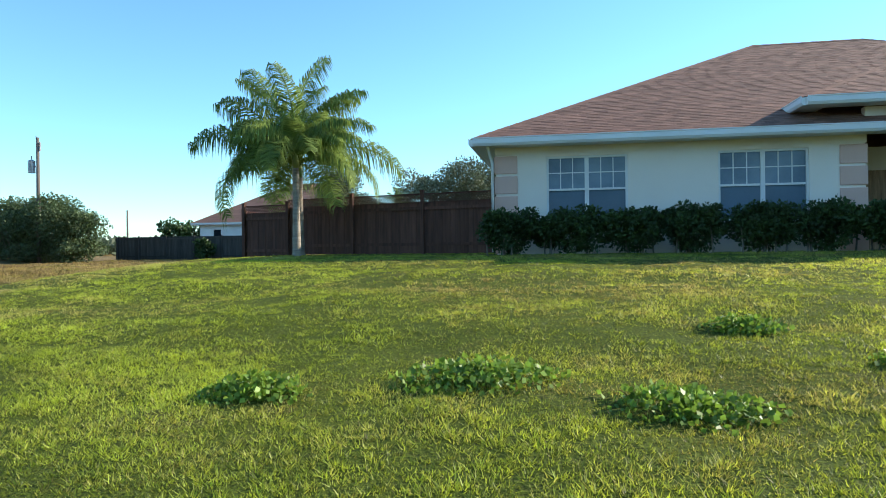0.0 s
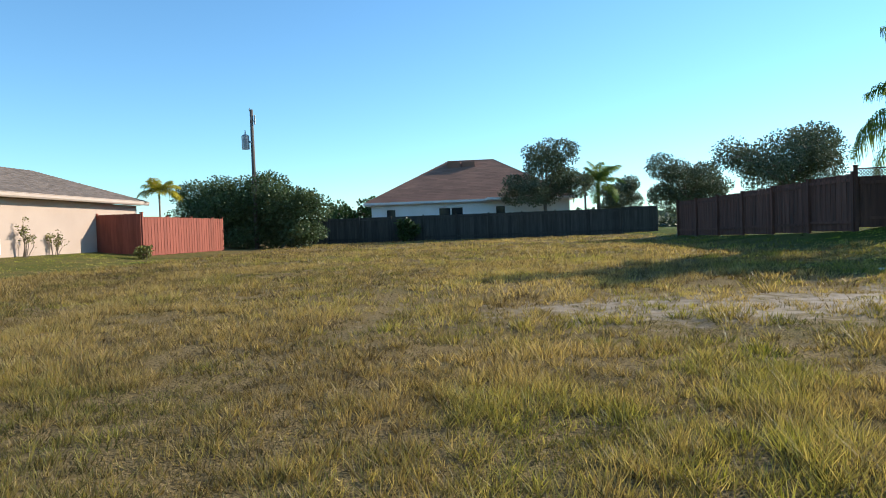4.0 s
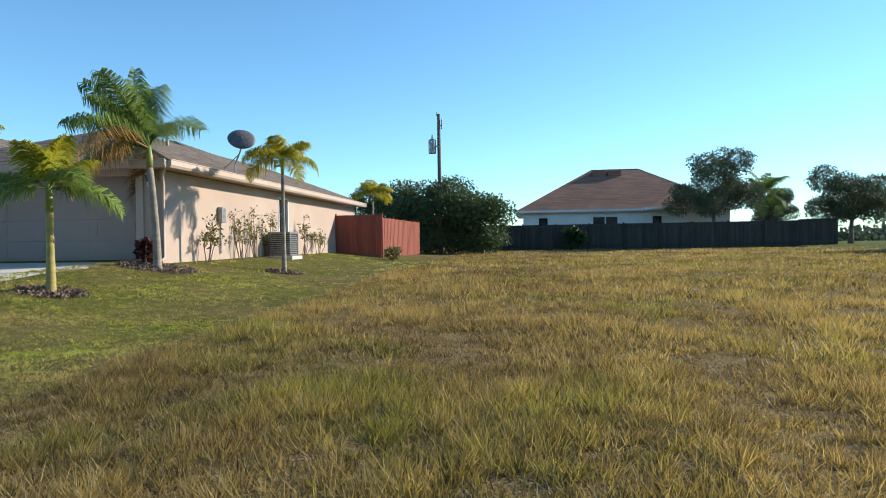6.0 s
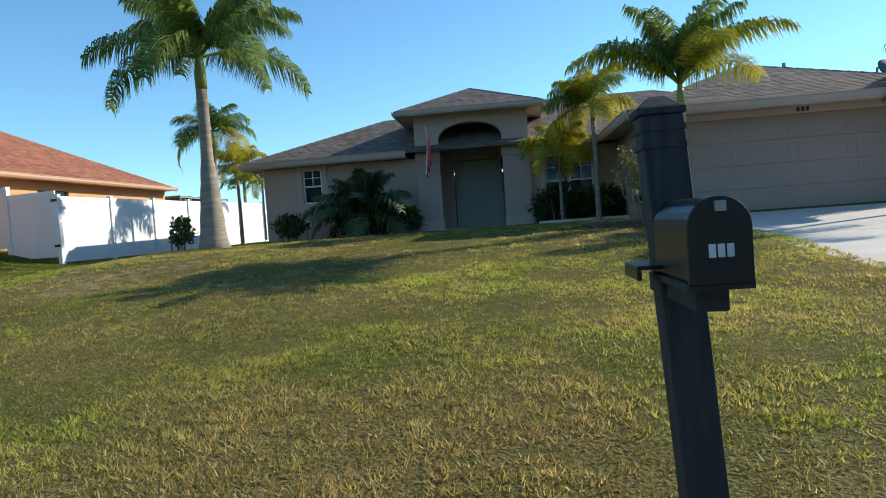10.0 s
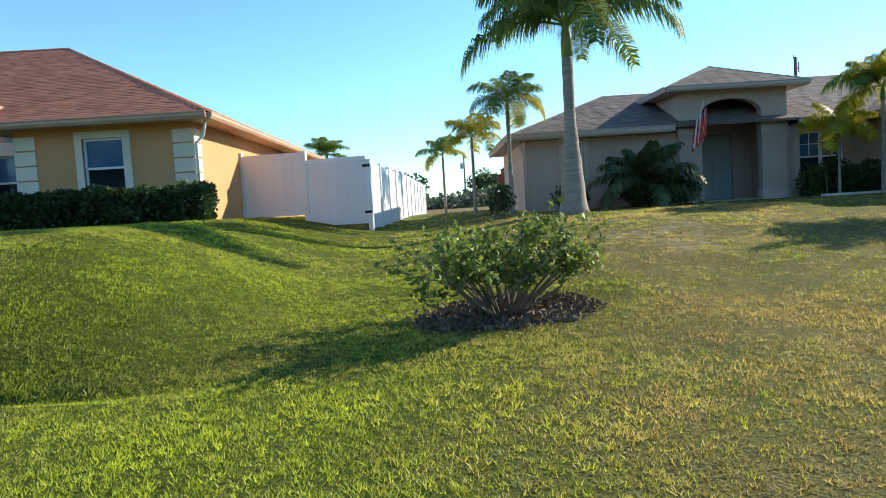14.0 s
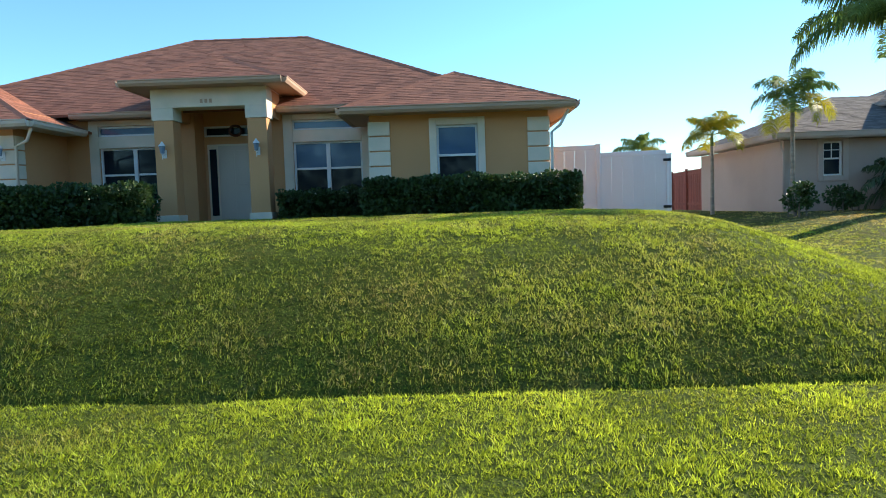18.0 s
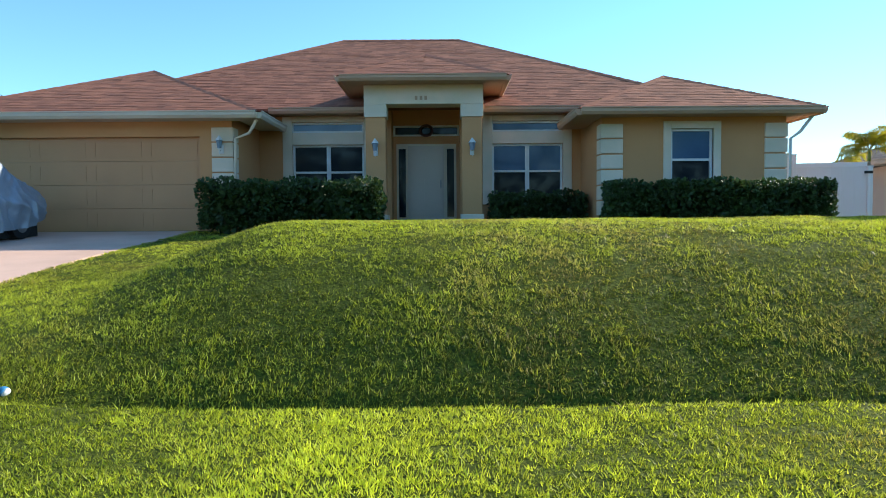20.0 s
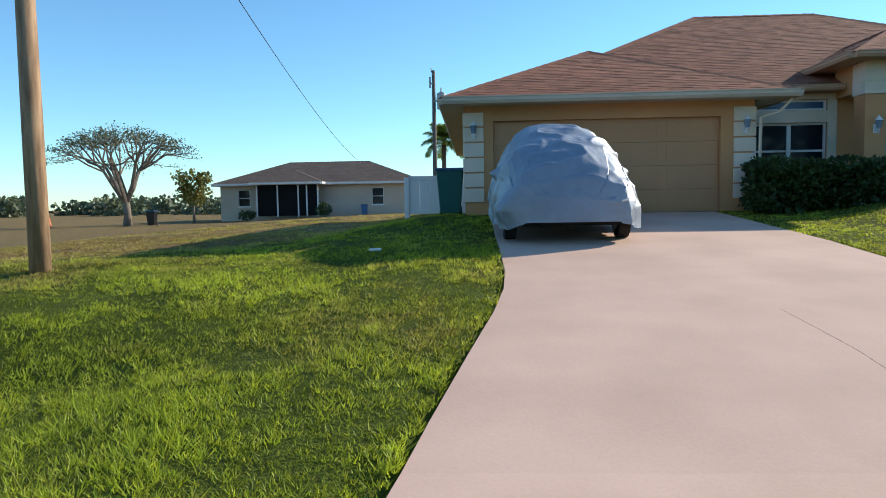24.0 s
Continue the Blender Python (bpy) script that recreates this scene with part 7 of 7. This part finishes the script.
def trash_bin(x, y, label, body_mat, size=1.0):
    z = land_at(x, y)
    t = thing("trash_bin", label, "trash bin", at=(x, y, z))
    s = size
    v = []
    for zz, w in ((0.05, 0.23), (1.0, 0.3)):
        v += [(x - w * s, y - w * s, z + zz * s), (x + w * s, y - w * s, z + zz * s), (x + w * s, y + w * s, z + zz * s), (x - w * s, y + w * s, z + zz * s)]
    part("body", Geo().add(v, [(3, 2, 1, 0), (0, 1, 5, 4), (1, 2, 6, 5), (2, 3, 7, 6), (3, 0, 4, 7)]), body_mat, t, bevel=0.02)
    part("lid", Geo().box(x - 0.33 * s, y - 0.34 * s, z + s, x + 0.33 * s, y + 0.33 * s, z + 1.07 * s), mat("blue bin lid", (0.03, 0.10, 0.20), 0.5, vary=0.1), t, bevel=0.02)
    for q in (-1, 1):
        part("wheel", Geo().tube([(x + q * 0.2 * s, y + 0.26 * s, z + 0.1 * s), (x + q * 0.26 * s, y + 0.26 * s, z + 0.1 * s)], [0.1 * s, 0.1 * s], 12), M_RUBBER, t)
    return t


trash_bin(-83.35, 14.9, "dark green wheeled trash bin with a blue lid beside the garage", M_GREEN_PLASTIC)
trash_bin(-105.6, 46.2, "dark trash bin under the umbrella tree", M_BLACK)
trash_bin(-91.6, 53.4, "small blue bin against the cream house", mat("blue plastic", (0.05, 0.16, 0.35), 0.5, vary=0.1), 0.8)
cone = thing("traffic_cone", "orange traffic cone in the dry field", "traffic cone", at=(-113.0, 46.0, land_at(-113, 46)))
cz = land_at(-113.0, 46.0)
part("cone", Geo().tube([(-113.0, 46.0, cz + 0.03), (-113.0, 46.0, cz + 0.72)], [0.19, 0.04], 14), mat("orange plastic", (0.75, 0.16, 0.03), 0.5, vary=0.08), cone)
part("base", Geo().box(-113.25, 45.75, cz - 0.01, -112.75, 46.25, cz + 0.03), M_RUBBER, cone)


# ---------------------------------------------------------------- grass
HOUSES = ((-1.5, 17.1, 17.5, 34), (-46.1, -39.6, 15.8, 35), (-56.8, -39.6, 20.0, 35), (-83.1, -76.7, 14.1, 30), (-76.8, -64.8, 15.0, 30), (-68.9, -64.8, 14.0, 30))


def free(x, y):
    """Where grass can grow."""
    ok = (y > road_edge(x) + 0.05) & ~on_drive(x, y, 0.02)
    for x0, x1, y0, y1 in HOUSES:
        ok &= ~((x > x0) & (x < x1) & (y > y0) & (y < y1))
    for bx, by, rx, ry in BEDS:
        ok &= ((x - bx) / rx) ** 2 + ((y - by) / ry) ** 2 > 0.85
    return ok


def grass(name, label, x0, x1, bands, height, width, seed, lean=0.5, per=9, spread=0.022, tint=0.0, bare=0.0, material=M_BLADE, fades=(), foot=0, patchy=0.6):
    """Tufts of blades over a stretch of the plan; bands: rows of near edge, far edge, blades for each square metre, width factor."""
    rng = np.random.default_rng(seed)
    vs, drys, tones = [], [], []
    for y0, y1, dens, wf in bands:
        n = int((x1 - x0) * (y1 - y0) * dens / per)
        x, y = rng.uniform(x0, x1, n), rng.uniform(y0, y1, n)
        keep = free(x, y)
        if foot:
            # ragged line along the foot of the mound
            line = 4.05 + 4.0 * np.clip((-74.8 - x) / 1.6, 0, 1) + 0.5 * (soft_noise(x, y, 1.1, 77) - 0.5) + rng.normal(0, 0.14, n)
            keep &= (y - line) * foot > 0
        for full, none in fades:
            keep &= rng.random(n) < np.clip((x - none) / (full - none), 0, 1)
        patch = soft_noise(x, y, 0.9, seed + 1) * 0.55 + soft_noise(x, y, 0.3, seed + 2) * 0.45
        keep &= rng.random(n) > np.clip(bare * (1.5 - 2.4 * patch) + sandiness(x, y) * 1.15, 0, 0.9)
        x, y, patch = x[keep], y[keep], patch[keep]
        n = len(x)
        tuft_h = height * (1 + patchy * (2.2 * patch - 1.1)) * rng.uniform(0.55, 1.4, n)
        tuft_tone = 0.42 + (soft_noise(x, y, 2.6, seed + 6) - 0.5) * 0.4 + (patch - 0.5) * 0.8 + rng.normal(0, 0.24, n)
        tuft_dry = dryness(x, y) + (soft_noise(x, y, 1.7, seed + 3) - 0.5) * 0.9 + (soft_noise(x, y, 0.45, seed + 4) - 0.5) * 0.6 + tint + rng.normal(0, 0.12, n)
        pick = np.repeat(np.arange(n), per)
        n = len(pick)
        ox, oy = rng.normal(0, spread * wf, n), rng.normal(0, spread * wf, n)
        x, y = x[pick] + ox, y[pick] + oy
        keep = free(x, y)
        x, y, ox, oy, pick = x[keep], y[keep], ox[keep], oy[keep], pick[keep]
        n = len(x)
        z = land(x, y)
        h = tuft_h[pick] * rng.uniform(0.55, 1.2, n) * np.clip(0.5 + (y - road_edge(x)) / 2.0, 0.5, 1.0)
        w = width * wf * rng.uniform(0.7, 1.3, n)
        a = rng.uniform(0, math.tau, n)
        b = np.arctan2(oy, ox) + rng.normal(0, 0.8, n)
        l = h * lean * rng.uniform(0.2, 1.5, n)
        tx, ty = np.cos(b) * l, np.sin(b) * l
        p = np.stack([x, y, z - 0.01], 1)
        s = np.stack([np.cos(a) * w / 2, np.sin(a) * w / 2, np.zeros(n)], 1)
        slope = (land(x, y + 0.15) - land(x, y - 0.15)) / 0.3 * ty
        tip = p + np.stack([tx, ty, h + slope], 1)
        vs.append(np.stack([p - s, p + s, tip], 1).reshape(-1, 3))
        drys.append(np.repeat(np.clip(tuft_dry[pick] + rng.normal(0, 0.14, n), 0, 1), 3))
        tones.append(np.repeat(np.clip(tuft_tone[pick] + rng.normal(0, 0.2, n), 0, 1), 3))
    verts = np.concatenate(vs)
    me = np_mesh(name, verts, np.arange(len(verts)).reshape(-1, 3), material, {"dry": np.concatenate(drys), "tone": np.concatenate(tones)})
    return tagged(new(name, me), label, "grass", kind="stuff")


grass("lawn_grass", "short yellow-green weedy lawn before the cream house", -16.0, 9.0,
      ((1.6, 3.4, 500, 1.5), (3.4, 6.5, 5000, 1.0), (6.5, 10.0, 2600, 1.35), (10.0, 17.0, 1000, 2.0), (17.0, 22.0, 120, 3.5)), 0.034, 0.0105, 201, 1.0, 8, 0.016, 0.05, 0.08, fades=((-10.5, -16.0),), patchy=0.5)
grass("dry_grass", "tall straw-coloured grass on the vacant lot", -34.6, -10.5,
      ((1.2, 2.8, 400, 1.5), (2.8, 6.5, 3000, 1.0), (6.5, 11.0, 1500, 1.5), (11.0, 20.0, 560, 2.4), (20.0, 34.0, 150, 4.2), (34.0, 50.0, 40, 7.0)), 0.085, 0.0095, 202, 0.8, 14, 0.032, 0.1, 0.3,
      material=M_BLADE_DRY, fades=((-15.0, -10.5),), patchy=0.85)
grass("lawn_grass", "short patchy olive lawn before the beige house", -63.0, -34.6,
      ((0.4, 1.9, 500, 1.5), (1.9, 6.0, 4000, 1.0), (6.0, 10.0, 2100, 1.35), (10.0, 16.0, 900, 2.0), (16.0, 30.0, 90, 4.0)), 0.032, 0.0105, 203, 1.0, 8, 0.016, 0.22, 0.08, fades=((-58.5, -63.0),), patchy=0.45)
grass("lawn_grass", "thick bright green lawn on the mound before the ochre house", -77.6, -58.0,
      ((3.6, 5.5, 7200, 1.0), (5.5, 9.0, 5200, 1.1), (9.0, 14.2, 1300, 1.9), (14.2, 24.0, 90, 4.0)), 0.030, 0.0115, 204, 0.9, 7, 0.011, 0.0, 0.0, material=M_BLADE_LUSH, fades=((-62.0, -58.0),), foot=1, patchy=0.35)
# verge and bank take the blades with sunlight in their colour
grass("verge_grass", "short verge grass before the ochre house, coloured brighter as sunlit", -77.6, -57.0,
      ((0.2, 1.7, 600, 1.5), (1.7, 4.7, 7000, 1.0)), 0.034, 0.0105, 206, 0.8, 7, 0.012, -0.1, 0.0, material=M_BLADE_SUNLIT, fades=((-66.0, -57.0),), foot=-1, patchy=0.35)
grass("verge_grass", "bank grass beside the pinkish driveway, coloured brighter as sunlit", -77.7, -74.4,
      ((4.3, 6.5, 5200, 1.0), (6.5, 9.0, 3600, 1.2)), 0.036, 0.0105, 207, 0.8, 7, 0.012, -0.08, 0.0, material=M_BLADE_SUNLIT, foot=-1, patchy=0.35)
grass("lawn_grass", "green lawn beside the driveway fading into a dry field", -96.0, -77.6,
      ((0.2, 1.9, 400, 1.5), (1.9, 6.0, 3800, 1.0), (6.0, 10.0, 2000, 1.4), (10.0, 18.0, 600, 2.2), (18.0, 32.0, 80, 4.2), (32.0, 50.0, 20, 8.0)), 0.046, 0.010, 205, 0.9, 9, 0.018, 0.0, 0.1, material=M_BLADE_LUSH)

# broad-leaved weeds on the cream house's lawn
weed_rng = np.random.default_rng(31)
for i, (wx, wy, wr) in enumerate(((-0.45, 5.65, 0.5), (-2.0, 5.2, 0.3), (1.0, 5.1, 0.42), (1.9, 7.5, 0.3), (3.0, 6.2, 0.4))):
    n = int(1900 * wr)
    r, a = wr * weed_rng.random(n) ** 0.7 * weed_rng.uniform(0.7, 1.2, n), weed_rng.uniform(0, math.tau, n)
    px, py = wx + r * np.cos(a) * 1.3, wy + r * np.sin(a) * 0.8
    pz = land(px, py) + weed_rng.uniform(0.0, 0.15, n) * (1.1 - 0.8 * (r / wr) ** 2).clip(0.1, 1)
    tagged(part("weeds", leaves_mesh("weeds", np.stack([px, py, pz], 1), 0.048, M_WEED, weed_rng, np.tile([0.0, 0.0, 0.5], (n, 1)), 0.45), M_WEED),
           "patch of broad-leaved green weeds in the lawn", "weeds", "weed patches", "stuff")

# white drain-pipe end in the swale, and scraps on the grass
def culvert(x, y, way, label, shell):
    """The end of a drain pipe that pokes out of the bank along x."""
    z = land_at(x, y) - 0.085
    t = thing("culvert_pipe", label, "pipe", "drain pipe ends", at=(x, y, z))
    path = [(x - way * 0.32, y, z - 0.06), (x - way * 0.1, y, z - 0.02), (x, y, z), (x + way * 0.012, y, z)]
    part("pipe", Geo().tube(path, [0.13, 0.13, 0.135, 0.125], 20, cap=False), shell, t, smooth=True)
    # Black disc plugs the pipe; the shade inside is put into its colour.
    part("pipe_mouth", Geo().tube([(x - way * 0.02, y, z - 0.003), (x - way * 0.015, y, z - 0.003)], [0.115, 0.115], 20), M_BLACK, t, "black disc standing for the shaded inside of the pipe")
    return t


culvert(-39.2, 4.32, 1, "pale drain pipe end poking out of the lawn", M_CONCRETE_B)
culvert(-46.95, 3.98, -1, "black drain pipe end poking out of the lawn", M_RUBBER)
for sx, sy in ((-84.25, 8.97), (-13.64, 13.8)):
    sz = land_at(sx, sy)
    solid("litter", Geo().box(sx - 0.09, sy - 0.05, sz + 0.03, sx + 0.09, sy + 0.05, sz + 0.07), M_WHITE, "scrap of white litter lying on the grass", "litter", "scraps of litter", bevel=0.02)

# blue and white ball in the swale
bz = land_at(-75.35, 4.3) - 0.005
ball = thing("ball", "small blue and white ball lying in the swale", "ball", at=(-75.35, 4.3, bz - 0.05))
for nm, mt, k0, k1 in (("blue_half", mat("blue vinyl", (0.05, 0.28, 0.55), 0.35, vary=0.08), 0, 7), ("white_half", M_WHITE, 7, 12)):
    ks = [math.pi * k / 12 for k in range(k0, k1 + 1)]
    part(nm, Geo().tube([(-75.35 - 0.045 * math.cos(a), 4.3, bz + 0.02 * math.cos(a)) for a in ks], [max(0.002, 0.045 * math.sin(a)) for a in ks], 16), mt, ball, smooth=True)
